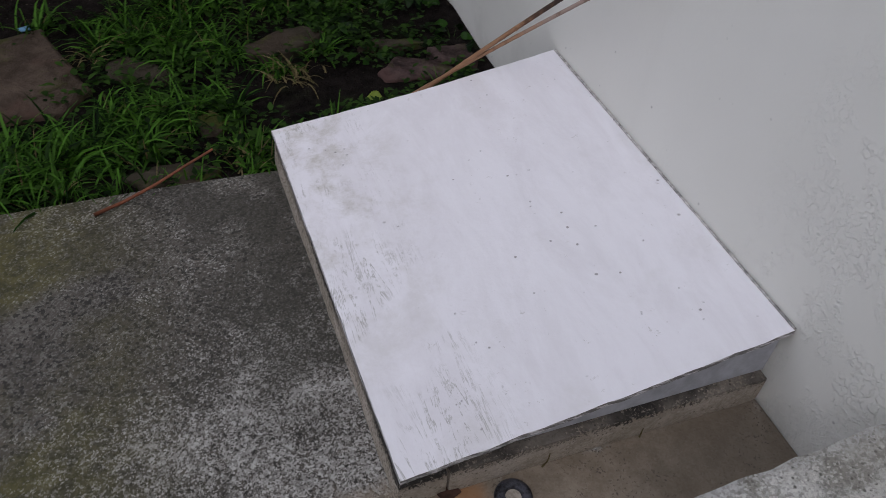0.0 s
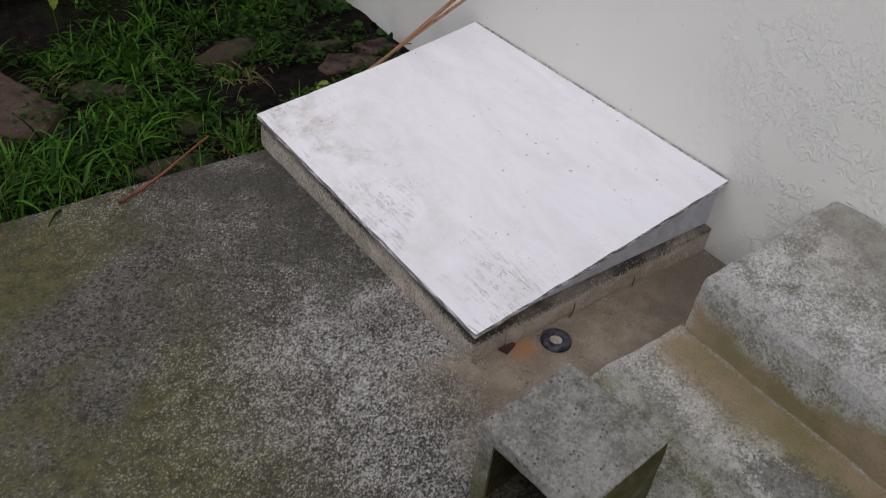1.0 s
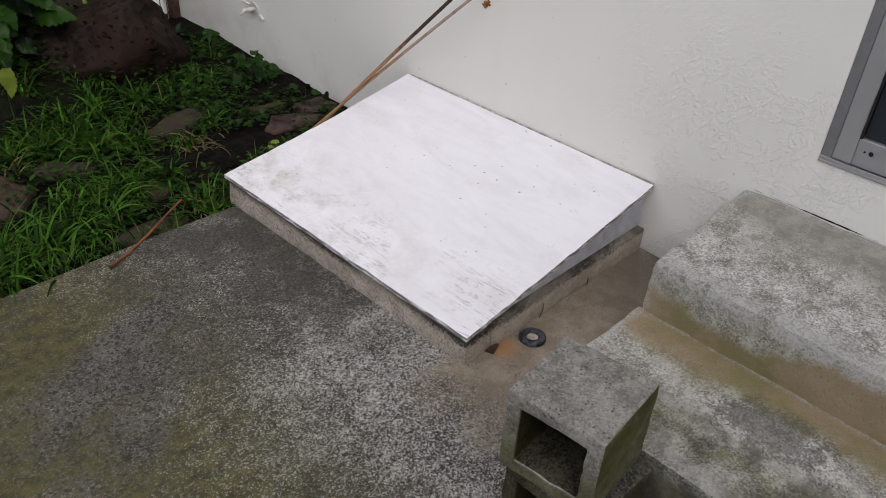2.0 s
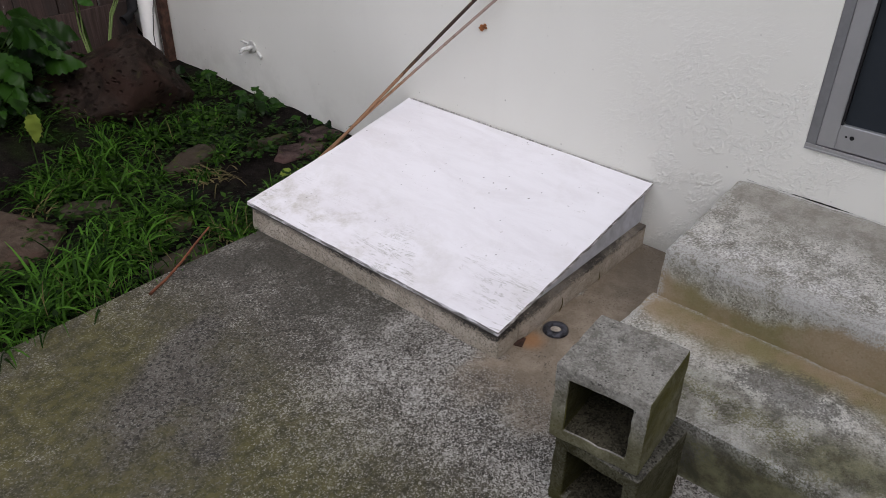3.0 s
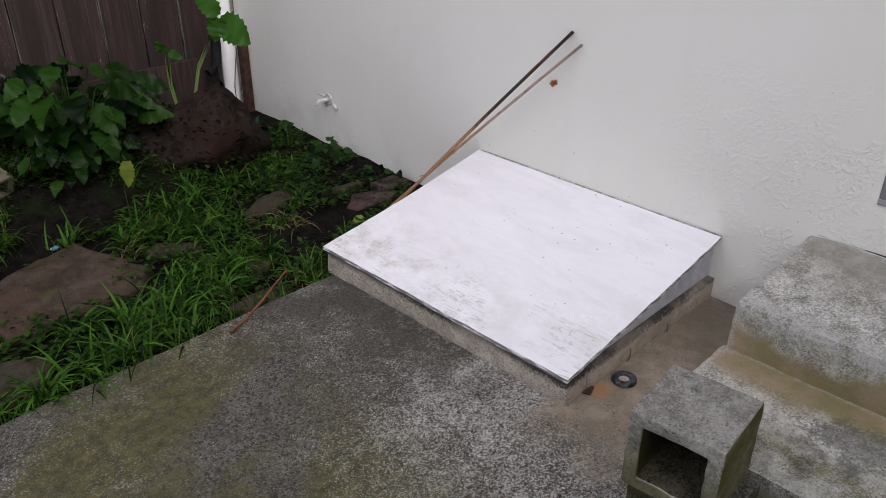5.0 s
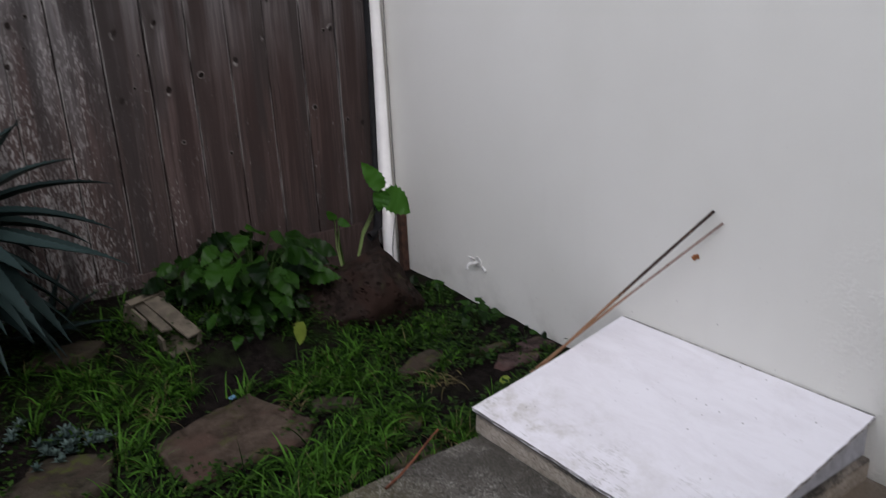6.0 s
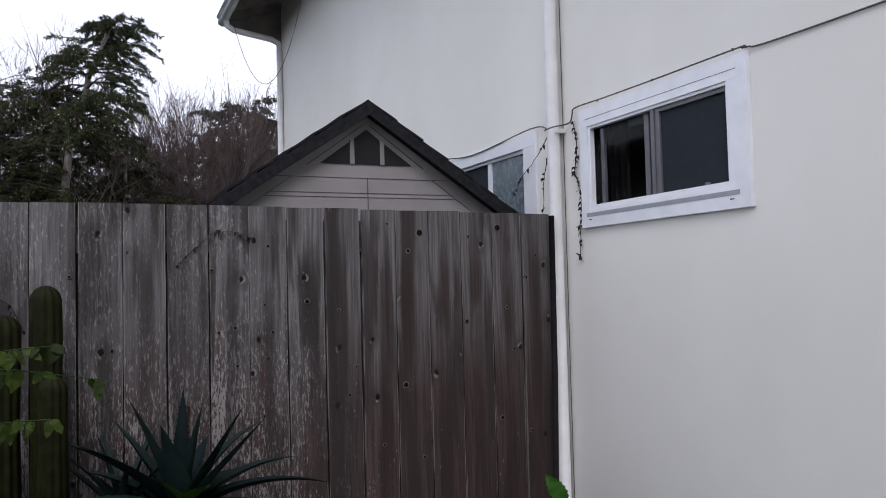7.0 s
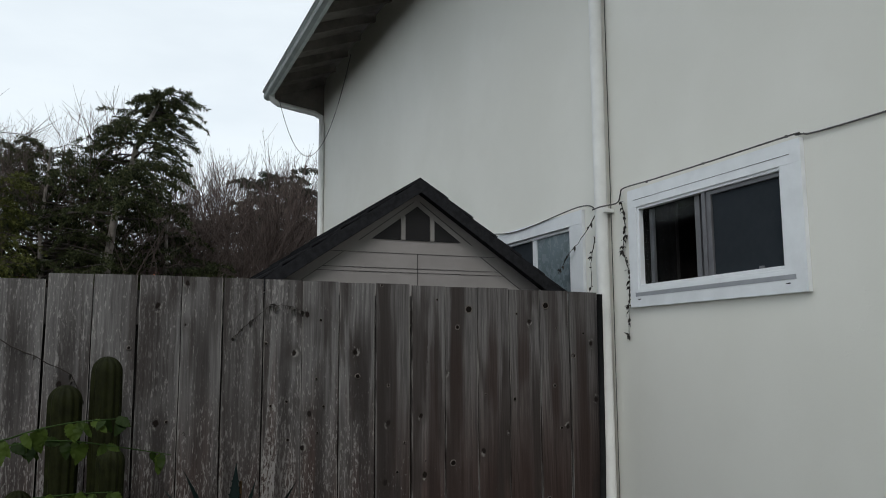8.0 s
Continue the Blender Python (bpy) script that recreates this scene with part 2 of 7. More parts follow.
def make_concrete(name, dark, light, moss, moss_amount=0.5, face_moss=0.0, silt=0.0, mould=0.0, speck=0.65, stain=0.8):
    m, nt, b = shader(name, 0.92, spec=0.10)
    p = place_of(nt)
    x, y, z = axes(nt, p)
    geo = nt.nodes.new("ShaderNodeNewGeometry")
    nx, ny, nz = axes(nt, geo.outputs["Normal"])
    big = grain(nt, p, 3.2, 5, 0.62, 0.4)
    mid = grain(nt, p, 15.0, 6, 0.72)
    peb = calc(nt, "ADD", calc(nt, "MULTIPLY", grain(nt, p, 170.0, 4, 0.8), 0.62), calc(nt, "MULTIPLY", grit(nt, p, 240.0), 0.38))
    pore = cells(nt, p, 95.0)
    c = blend(nt, between(nt, mid, 0.37, 0.62), dark, light)
    c = blend(nt, between(nt, peb, 0.54, 0.68, 0, speck), c, tuple(min(1, v * 1.45) for v in light))
    c = blend(nt, between(nt, peb, 0.45, 0.33, 0, speck), c, tuple(v * 0.38 for v in dark))
    hole = calc(nt, "MULTIPLY", between(nt, pore, 0.30, 0.14), between(nt, grain(nt, p, 40.0, 3), 0.46, 0.56))
    c = blend(nt, calc(nt, "MULTIPLY", hole, 0.75), c, tuple(v * 0.30 for v in dark))
    side = between(nt, nz, 0.75, 0.35)
    green = calc(nt, "MULTIPLY", between(nt, big, 0.42, 0.60), calc(nt, "ADD", calc(nt, "MULTIPLY", side, 0.7), 0.3))
    c = blend(nt, calc(nt, "MULTIPLY", green, moss_amount), c, moss)
    blot = calc(nt, "MULTIPLY", between(nt, grain(nt, p, 4.5, 6, 0.78, 0.7), 0.54, 0.64), between(nt, peb, 0.62, 0.42, 0.45, 1.0))
    c = blend(nt, calc(nt, "MULTIPLY", blot, stain), c, tuple(v * 0.42 for v in dark))
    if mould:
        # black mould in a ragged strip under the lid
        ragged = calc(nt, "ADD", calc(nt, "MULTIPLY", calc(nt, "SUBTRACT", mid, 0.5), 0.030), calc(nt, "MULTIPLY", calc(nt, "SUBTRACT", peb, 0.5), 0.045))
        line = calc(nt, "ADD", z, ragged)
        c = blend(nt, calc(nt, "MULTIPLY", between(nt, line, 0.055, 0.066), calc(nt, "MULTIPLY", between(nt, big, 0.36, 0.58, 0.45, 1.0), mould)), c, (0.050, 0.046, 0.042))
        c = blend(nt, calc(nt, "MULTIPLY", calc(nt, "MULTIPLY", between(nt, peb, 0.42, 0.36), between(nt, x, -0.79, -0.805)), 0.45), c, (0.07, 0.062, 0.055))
    if face_moss:
        f = calc(nt, "MULTIPLY", between(nt, ny, -0.35, -0.8), between(nt, big, 0.25, 0.5, 0.55, 1.0))
        foot = calc(nt, "MULTIPLY", calc(nt, "MULTIPLY", between(nt, nx, -0.4, -0.8), between(nt, calc(nt, "ADD", z, calc(nt, "MULTIPLY", calc(nt, "SUBTRACT", big, 0.5), 0.25)), 0.33, 0.22)), 0.7)
        f = calc(nt, "MAXIMUM", f, foot)
        c = blend(nt, calc(nt, "MULTIPLY", f, face_moss), c, blend(nt, between(nt, mid, 0.3, 0.7), tuple(v * 0.65 for v in moss), moss))
    if silt:
        # rain-washed silt on the tread below the riser, and ochre film on the riser
        tread = calc(nt, "MULTIPLY", between(nt, x, -0.72, -0.50), between(nt, z, 0.20, 0.17))
        tread = calc(nt, "MULTIPLY", tread, between(nt, calc(nt, "ADD", big, calc(nt, "MULTIPLY", between(nt, x, -0.62, -0.47), 0.35)), 0.45, 0.75))
        riser = calc(nt, "MULTIPLY", side, between(nt, calc(nt, "ADD", z, calc(nt, "MULTIPLY", calc(nt, "SUBTRACT", big, 0.5), 0.3)), 0.285, 0.225, 0.0, 0.95))
        riser = calc(nt, "MULTIPLY", riser, between(nt, x, -0.70, -0.60))
        w = calc(nt, "MAXIMUM", tread, riser)
        back = calc(nt, "MULTIPLY", calc(nt, "MULTIPLY", between(nt, calc(nt, "ADD", x, calc(nt, "MULTIPLY", calc(nt, "SUBTRACT", big, 0.5), 0.5)), -0.27, -0.13), between(nt, nz, 0.5, 0.8)), between(nt, z, 0.25, 0.28, 0.0, 0.80))
        c = blend(nt, back, c, blend(nt, between(nt, mid, 0.3, 0.7), (0.27, 0.25, 0.21), (0.36, 0.34, 0.295)))
        crust = calc(nt, "MULTIPLY", calc(nt, "MULTIPLY", between(nt, x, -0.28, -0.36), between(nt, z, 0.26, 0.29)), between(nt, mid, 0.42, 0.58, 0.0, 0.8))
        c = blend(nt, crust, c, blend(nt, between(nt, peb, 0.42, 0.60), (0.36, 0.345, 0.32), (0.70, 0.69, 0.66)))
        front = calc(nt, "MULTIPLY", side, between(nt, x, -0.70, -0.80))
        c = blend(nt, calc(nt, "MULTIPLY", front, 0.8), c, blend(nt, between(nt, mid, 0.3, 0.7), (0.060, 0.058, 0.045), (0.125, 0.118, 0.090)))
        rim = calc(nt, "MULTIPLY", between(nt, x, -0.62, -0.74), between(nt, calc(nt, "ADD", big, calc(nt, "MULTIPLY", calc(nt, "SUBTRACT", peb, 0.5), 0.5)), 0.36, 0.50, 0.2, 1.0))
        c = blend(nt, calc(nt, "MULTIPLY", rim, 0.9), c, blend(nt, between(nt, mid, 0.35, 0.65), (0.075, 0.072, 0.044), (0.185, 0.178, 0.095)))
        c = blend(nt, calc(nt, "MULTIPLY", w, silt), c, blend(nt, between(nt, grain(nt, p, 6.0, 4), 0.40, 0.62), (0.325, 0.245, 0.150), (0.235, 0.200, 0.090)))
        lx = calc(nt, "POWER", calc(nt, "MULTIPLY", calc(nt, "ADD", x, 0.615), 1.6), 2.0)
        ly = calc(nt, "POWER", calc(nt, "ADD", y, 0.69), 2.0)
        far = calc(nt, "ADD", calc(nt, "SQRT", calc(nt, "ADD", lx, ly)), calc(nt, "ADD", calc(nt, "MULTIPLY", calc(nt, "SUBTRACT", mid, 0.5), 0.30), calc(nt, "MULTIPLY", calc(nt, "SUBTRACT", peb, 0.5), 0.12)))
        c = blend(nt, calc(nt, "MULTIPLY", between(nt, far, 0.145, 0.085), between(nt, z, 0.20, 0.17, 0.0, 0.55)), c, (0.105, 0.100, 0.088))
        nose = calc(nt, "MULTIPLY", calc(nt, "MULTIPLY", between(nt, x, -0.38, -0.44), between(nt, x, -0.475, -0.462)), between(nt, z, 0.25, 0.285))
        lower_nose = calc(nt, "MULTIPLY", calc(nt, "MULTIPLY", between(nt, x, -0.79, -0.835), between(nt, z, 0.11, 0.14)), 0.6)
        edge = calc(nt, "MAXIMUM", calc(nt, "MAXIMUM", between(nt, geo.outputs["Pointiness"], 0.515, 0.56), nose), lower_nose)
        edge = calc(nt, "MULTIPLY", edge, between(nt, mid, 0.34, 0.56, 0.25, 1.0))
        c = blend(nt, calc(nt, "MULTIPLY", edge, between(nt, peb, 0.40, 0.60, 0.15, 0.85)), c, (0.46, 0.455, 0.43))
    nt.links.new(c, b.inputs["Base Color"])
    h = calc(nt, "ADD", calc(nt, "MULTIPLY", peb, 1.3), mid)
    h = calc(nt, "SUBTRACT", h, calc(nt, "MULTIPLY", between(nt, pore, 0.22, 0.05), 0.6))
    relief(nt, b, h, 0.9, 0.005)
    return m


def make_hatch_paint():
    m, nt, b = shader("worn_white_paint", 0.55, spec=0.35)
    p = place_of(nt)
    x, y, z = axes(nt, p)
    mid = grain(nt, p, 6.0, 5, 0.65)
    fine = grain(nt, p, 55.0, 4, 0.7)
    drift = grain(nt, stretched(nt, p, (5.0, 1.6, 5.0)), 2.2, 6, 0.7, 0.4)
    c = blend(nt, between(nt, drift, 0.35, 0.70), (0.825, 0.81, 0.835), (0.755, 0.735, 0.755))
    low = between(nt, x, -0.42, -0.76)
    dirt = calc(nt, "MULTIPLY", between(nt, grain(nt, p, 4.2, 7, 0.75, 0.3), 0.46, 0.66), low)
    dirt = calc(nt, "MULTIPLY", dirt, calc(nt, "MULTIPLY", between(nt, y, 0.25, 0.75, 0.30, 1.0), between(nt, fine, 0.3, 0.6, 0.5, 1.0)))
    c = blend(nt, calc(nt, "MULTIPLY", dirt, 0.72), c, (0.44, 0.41, 0.34))
    c = blend(nt, calc(nt, "MULTIPLY", between(nt, mid, 0.55, 0.72), 0.22), c, (0.62, 0.60, 0.57))
    # lifted and flaking paint in strands along the grain of the lower board
    strand = grain(nt, stretched(nt, p, (17.0, 1.9, 17.0)), 1.0, 6, 0.72, 1.6)
    line = calc(nt, "ABSOLUTE", calc(nt, "SUBTRACT", strand, 0.5))
    zone = calc(nt, "MULTIPLY", between(nt, x, -0.54, -0.66), between(nt, grain(nt, p, 3.6, 3), 0.47, 0.60))
    crack = calc(nt, "MULTIPLY", between(nt, line, 0.020, 0.004), zone)
    crack = calc(nt, "MULTIPLY", crack, between(nt, fine, 0.38, 0.55))
    c = blend(nt, calc(nt, "MULTIPLY", crack, 0.62), c, (0.27, 0.26, 0.21))
    chips = calc(nt, "MULTIPLY", between(nt, cells(nt, p, 15.0), 0.085, 0.02), between(nt, grain(nt, p, 9.0, 3), 0.55, 0.62))
    c = blend(nt, calc(nt, "MULTIPLY", chips, 0.75), c, (0.30, 0.27, 0.25))
    dots = calc(nt, "MULTIPLY", between(nt, calc(nt, "ADD", cells(nt, p, 38.0), calc(nt, "MULTIPLY", calc(nt, "SUBTRACT", fine, 0.5), 0.25)), 0.15, 0.07), between(nt, grain(nt, p, 13.0, 3, 0.8), 0.55, 0.63))
    c = blend(nt, calc(nt, "MULTIPLY", dots, 0.75), c, (0.20, 0.18, 0.17))
    scuff = calc(nt, "MULTIPLY", between(nt, grain(nt, p, 46.0, 5, 0.8), 0.61, 0.68), between(nt, grain(nt, p, 7.0, 3), 0.50, 0.60))
    c = blend(nt, calc(nt, "MULTIPLY", scuff, 0.55), c, (0.40, 0.37, 0.33))
    # bare, blackened wood showing on the sawn edges
    nz = axes(nt, nt.nodes.new("ShaderNodeNewGeometry").outputs["Normal"])[2]
    worn = calc(nt, "MULTIPLY", between(nt, nz, 0.75, 0.45), between(nt, grain(nt, stretched(nt, p, (14.0, 9.0, 60.0)), 1.6, 5, 0.7), 0.40, 0.54))
    c = blend(nt, calc(nt, "MULTIPLY", worn, 0.85), c, (0.10, 0.092, 0.085))
    nt.links.new(c, b.inputs["Base Color"])
    h = calc(nt, "SUBTRACT", calc(nt, "ADD", mid, fine), calc(nt, "MULTIPLY", calc(nt, "ADD", calc(nt, "MULTIPLY", crack, 0.5), calc(nt, "ADD", chips, dots)), 1.2))
    relief(nt, b, h, 0.28, 0.004)
    return m


def make_fence_wood():
    m, nt, b = shader("weathered_fence_board", 0.92, spec=0.05)
    w = place_of(nt)
    p = place_of(nt, True)
    x, y, z = axes(nt, w)
    r = chance(nt)
    own = nt.nodes.new("ShaderNodeTexCoord").outputs["Object"]
    ox, oy, oz = axes(nt, own)
    wobble = calc(nt, "MULTIPLY", calc(nt, "SUBTRACT", grain(nt, p, 7.0, 3), 0.5), 0.016)
    bent = nt.nodes.new("ShaderNodeCombineXYZ")
    sx, sy, sz = axes(nt, p)
    nt.links.new(calc(nt, "ADD", sx, wobble), bent.inputs[0])
    nt.links.new(sy, bent.inputs[1])
    nt.links.new(sz, bent.inputs[2])
    v = bent.outputs[0]
    fibre = grain(nt, stretched(nt, v, (62.0, 62.0, 1.5)), 1.6, 5, 0.65)
    smear = grain(nt, stretched(nt, v, (10.0, 10.0, 0.8)), 1.0, 3, 0.5, 0.5)
    hair = grain(nt, stretched(nt, v, (150.0, 150.0, 3.0)), 1.5, 3, 0.6)
    fleck = grain(nt, stretched(nt, p, (75.0, 75.0, 17.0)), 1.5, 5, 0.72, 0.4)
    patch = grain(nt, stretched(nt, p, (5.0, 5.0, 1.6)), 1.0, 4, 0.6)
    c = blend(nt, between(nt, fibre, 0.30, 0.70), (0.088, 0.083, 0.083), (0.192, 0.184, 0.182))
    c = blend(nt, between(nt, x, -1.0, -2.0, 0.0, 0.12), c, (0.190, 0.184, 0.182))
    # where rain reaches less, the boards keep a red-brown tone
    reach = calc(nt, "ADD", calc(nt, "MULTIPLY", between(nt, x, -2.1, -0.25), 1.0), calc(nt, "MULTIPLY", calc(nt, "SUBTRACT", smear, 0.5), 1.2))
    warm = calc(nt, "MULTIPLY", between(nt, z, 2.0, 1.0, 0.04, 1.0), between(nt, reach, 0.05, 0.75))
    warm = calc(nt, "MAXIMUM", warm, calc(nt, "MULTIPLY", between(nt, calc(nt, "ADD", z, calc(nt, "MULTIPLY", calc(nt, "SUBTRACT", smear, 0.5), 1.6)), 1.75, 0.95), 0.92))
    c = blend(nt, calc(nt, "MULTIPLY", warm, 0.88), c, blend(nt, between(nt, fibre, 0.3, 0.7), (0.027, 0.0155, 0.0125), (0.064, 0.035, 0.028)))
    band = calc(nt, "MULTIPLY", between(nt, smear, 0.47, 0.60), between(nt, grain(nt, stretched(nt, p, (3.0, 3.0, 1.1)), 1.0, 3), 0.38, 0.56, 0.35, 1.0))
    c = blend(nt, calc(nt, "MULTIPLY", band, 0.80), c, (0.032, 0.026, 0.024))
    # each board keeps one dark, rain-stained stripe down its heart
    heart = calc(nt, "ADD", calc(nt, "ADD", ox, calc(nt, "MULTIPLY", calc(nt, "SUBTRACT", r, 0.5), 0.085)), calc(nt, "MULTIPLY", calc(nt, "SUBTRACT", smear, 0.5), 0.10))
    stripe = calc(nt, "MULTIPLY", between(nt, calc(nt, "ABSOLUTE", heart), 0.050, 0.020), between(nt, grain(nt, stretched(nt, p, (2.0, 2.0, 0.9)), 1.3, 3), 0.36, 0.54, 0.25, 1.0))
    stripe = calc(nt, "MULTIPLY", stripe, between(nt, z, 2.12, 1.80, 0.3, 1.0))
    c = blend(nt, calc(nt, "MULTIPLY", stripe, 0.80), c, blend(nt, between(nt, x, -1.7, -0.9), (0.034, 0.030, 0.029), (0.036, 0.023, 0.020)))
    band = calc(nt, "MAXIMUM", band, stripe)
    # pale, peeled wood in short upright flecks, thick low down and towards the open end
    amount = calc(nt, "ADD", between(nt, x, -0.9, -2.0, -0.105, 0.060), between(nt, z, 1.9, 0.6, -0.03, 0.055))
    amount = calc(nt, "ADD", amount, calc(nt, "MULTIPLY", calc(nt, "SUBTRACT", patch, 0.5), 0.34))
    pale = calc(nt, "MULTIPLY", between(nt, calc(nt, "ADD", fleck, amount), 0.585, 0.660), calc(nt, "SUBTRACT", 1.0, calc(nt, "MULTIPLY", band, 0.8)))
    c = blend(nt, calc(nt, "MULTIPLY", pale, 0.78), c, (0.32, 0.305, 0.295))
    c = blend(nt, between(nt, hair, 0.62, 0.72, 0, 0.30), c, (0.030, 0.026, 0.024))
    # knots: small dark cores with a worn halo and a smear of resin
    flat = nt.nodes.new("ShaderNodeCombineXYZ")
    nt.links.new(calc(nt, "MULTIPLY", sx, 5.1), flat.inputs[0])
    nt.links.new(calc(nt, "MULTIPLY", sz, 3.9), flat.inputs[1])
    knot_node = nt.nodes.new("ShaderNodeTexVoronoi")
    knot_node.voronoi_dimensions = "2D"
    knot_node.inputs["Scale"].default_value = 1.0
    nt.links.new(flat.outputs[0], knot_node.inputs["Vector"])
    ragged = calc(nt, "MULTIPLY", calc(nt, "SUBTRACT", grain(nt, p, 45.0, 4, 0.7), 0.5), 0.10)
    knot = calc(nt, "ADD", knot_node.outputs["Distance"], ragged)
    keep = axes(nt, knot_node.outputs["Color"])[0]
    size = between(nt, keep, 0.15, 1.0, 0.60, 1.40)
    knot = calc(nt, "ADD", calc(nt, "DIVIDE", knot, size), between(nt, keep, 0.72, 0.66, 0.0, 1.0))
    halo = calc(nt, "MULTIPLY", between(nt, knot, 0.24, 0.06), between(nt, fibre, 0.3, 0.6, 0.35, 0.9))
    c = blend(nt, calc(nt, "MULTIPLY", halo, 0.50), c, (0.030, 0.024, 0.021))
    rim = calc(nt, "MULTIPLY", between(nt, knot, 0.105, 0.06), between(nt, grain(nt, p, 20.0, 3), 0.52, 0.62, 0.0, 0.7))
    c = blend(nt, rim, c, (0.27, 0.255, 0.24))
    c = blend(nt, between(nt, knot, 0.058, 0.030), c, (0.012, 0.009, 0.008))
    # worn pale arrises
    edge = calc(nt, "MULTIPLY", calc(nt, "MULTIPLY", between(nt, calc(nt, "ABSOLUTE", ox), 0.0900, 0.0945), between(nt, calc(nt, "ABSOLUTE", ox), 0.11, 0.10)), between(nt, grain(nt, stretched(nt, p, (20.0, 20.0, 2.5)), 1.0, 3), 0.44, 0.58, 0.0, 0.75))
    c = blend(nt, edge, c, (0.30, 0.285, 0.27))
    c = blend(nt, calc(nt, "MULTIPLY", r, 0.38), c, (0.036, 0.031, 0.029))
    nt.links.new(c, b.inputs["Base Color"])
    h = calc(nt, "ADD", fibre, calc(nt, "MULTIPLY", hair, 0.5))
    h = calc(nt, "SUBTRACT", h, calc(nt, "MULTIPLY", between(nt, knot, 0.07, 0.04), 0.9))
    relief(nt, b, h, 0.5, 0.004)
    return m


def make_plain(name, colour, rough=0.6, metal=0.0, vary=0.15, scale=14.0, bump=0.1, spec=0.5):
    m, nt, b = shader(name, rough, metal, spec)
    p = place_of(nt, True)
    n = grain(nt, p, scale, 5, 0.65)
    n2 = grain(nt, p, scale * 9, 3)
    c = blend(nt, between(nt, n, 0.3, 0.7), tuple(v * (1 - vary) for v in colour), tuple(min(1, v * (1 + vary)) for v in colour))
    nt.links.new(c, b.inputs["Base Color"])
    nt.links.new(between(nt, n2, 0.3, 0.7, max(0, rough - 0.08), min(1, rough + 0.08)), b.inputs["Roughness"])
    if bump:
        relief(nt, b, calc(nt, "ADD", n, calc(nt, "MULTIPLY", n2, 0.4)), bump, 0.004)
    return m


def make_leaf(name, dark, light, rough=0.45, through_light=0.25, per="object"):
    m, nt, b = shader(name, rough, spec=0.10)
    p = place_of(nt)
    if per == "object":
        r = chance(nt)
    else:
        r = nt.nodes.new("ShaderNodeNewGeometry").outputs["Random Per Island"]
    n = grain(nt, p, 22.0, 4, 0.6)
    f = calc(nt, "ADD", calc(nt, "MULTIPLY", r, 0.65), calc(nt, "MULTIPLY", n, 0.4))
    c = blend(nt, between(nt, f, 0.15, 0.9), dark, light)
    nt.links.new(c, b.inputs["Base Color"])
    t = nt.nodes.new("ShaderNodeBsdfTranslucent")
    nt.links.new(c, t.inputs["Color"])
    s = nt.nodes.new("ShaderNodeMixShader")
    s.inputs[0].default_value = through_light
    nt.links.new(b.outputs[0], s.inputs[1])
    nt.links.new(t.outputs[0], s.inputs[2])
    nt.links.new(s.outputs[0], nt.nodes["Material Output"].inputs["Surface"])
    relief(nt, b, n, 0.25, 0.004)
    return m


def make_cane(name, upper, lower, change):
    """A weathered cane, its foot bare and tan, its upper length darkened."""
    m, nt, b = shader(name, 0.75, spec=0.15)
    p = place_of(nt)
    x, y, z = axes(nt, p)
    streak = grain(nt, stretched(nt, p, (60.0, 18.0, 18.0)), 1.5, 4, 0.65)
    at = calc(nt, "ADD", z, calc(nt, "MULTIPLY", calc(nt, "SUBTRACT", streak, 0.5), 0.22))
    c = blend(nt, between(nt, at, change - 0.05, change + 0.06), lower, upper)
    c = blend(nt, between(nt, streak, 0.52, 0.66, 0.0, 0.6), c, tuple(v * 0.45 for v in lower))
    nt.links.new(c, b.inputs["Base Color"])
    relief(nt, b, streak, 0.5, 0.002)
    return m


def make_soil():
    m, nt, b = shader("damp_soil", 0.95, spec=0.04)
    p = place_of(nt)
    big = grain(nt, p, 3.0, 5, 0.6)
    mid = grain(nt, p, 24.0, 5, 0.7)
    c = blend(nt, between(nt, mid, 0.3, 0.7), (0.004, 0.0034, 0.003), (0.015, 0.012, 0.0105))
    c = blend(nt, between(nt, big, 0.52, 0.66, 0, 0.75), c, (0.011, 0.019, 0.005))
    c = blend(nt, between(nt, grain(nt, p, 150.0, 3, 0.7), 0.66, 0.74, 0, 0.7), c, (0.16, 0.13, 0.10))
    nt.links.new(c, b.inputs["Base Color"])
    relief(nt, b, calc(nt, "ADD", mid, grain(nt, p, 110.0, 3)), 0.9, 0.012)
    return m


def make_rock(name, dark, light, red, moss=0.4, pits=0.0):
    m, nt, b = shader(name, 0.92, spec=0.06)
    p = place_of(nt, True)
    mid = grain(nt, p, 11.0, 6, 0.7, 0.4)
    fine = grain(nt, p, 80.0, 4, 0.7)
    c = blend(nt, between(nt, mid, 0.3, 0.7), dark, light)
    c = blend(nt, between(nt, grain(nt, p, 5.0, 4), 0.48, 0.66), c, red)
    c = blend(nt, between(nt, fine, 0.62, 0.72, 0, 0.5), c, tuple(min(1, v * 1.8) for v in light))
    c = blend(nt, calc(nt, "MULTIPLY", between(nt, grain(nt, p, 7.0, 5, 0.7), 0.54, 0.66), moss), c, (0.055, 0.062, 0.018))
    nt.links.new(c, b.inputs["Base Color"])
    h = calc(nt, "ADD", mid, calc(nt, "MULTIPLY", fine, 0.5))
    if pits:
        hollow = between(nt, cells(nt, stretched(nt, p, (1.0, 1.0, 1.7)), 24.0), 0.42, 0.10)
        h = calc(nt, "SUBTRACT", h, calc(nt, "MULTIPLY", calc(nt, "MULTIPLY", hollow, between(nt, mid, 0.40, 0.55)), pits))
    relief(nt, b, h, 0.8, 0.012)
    return m


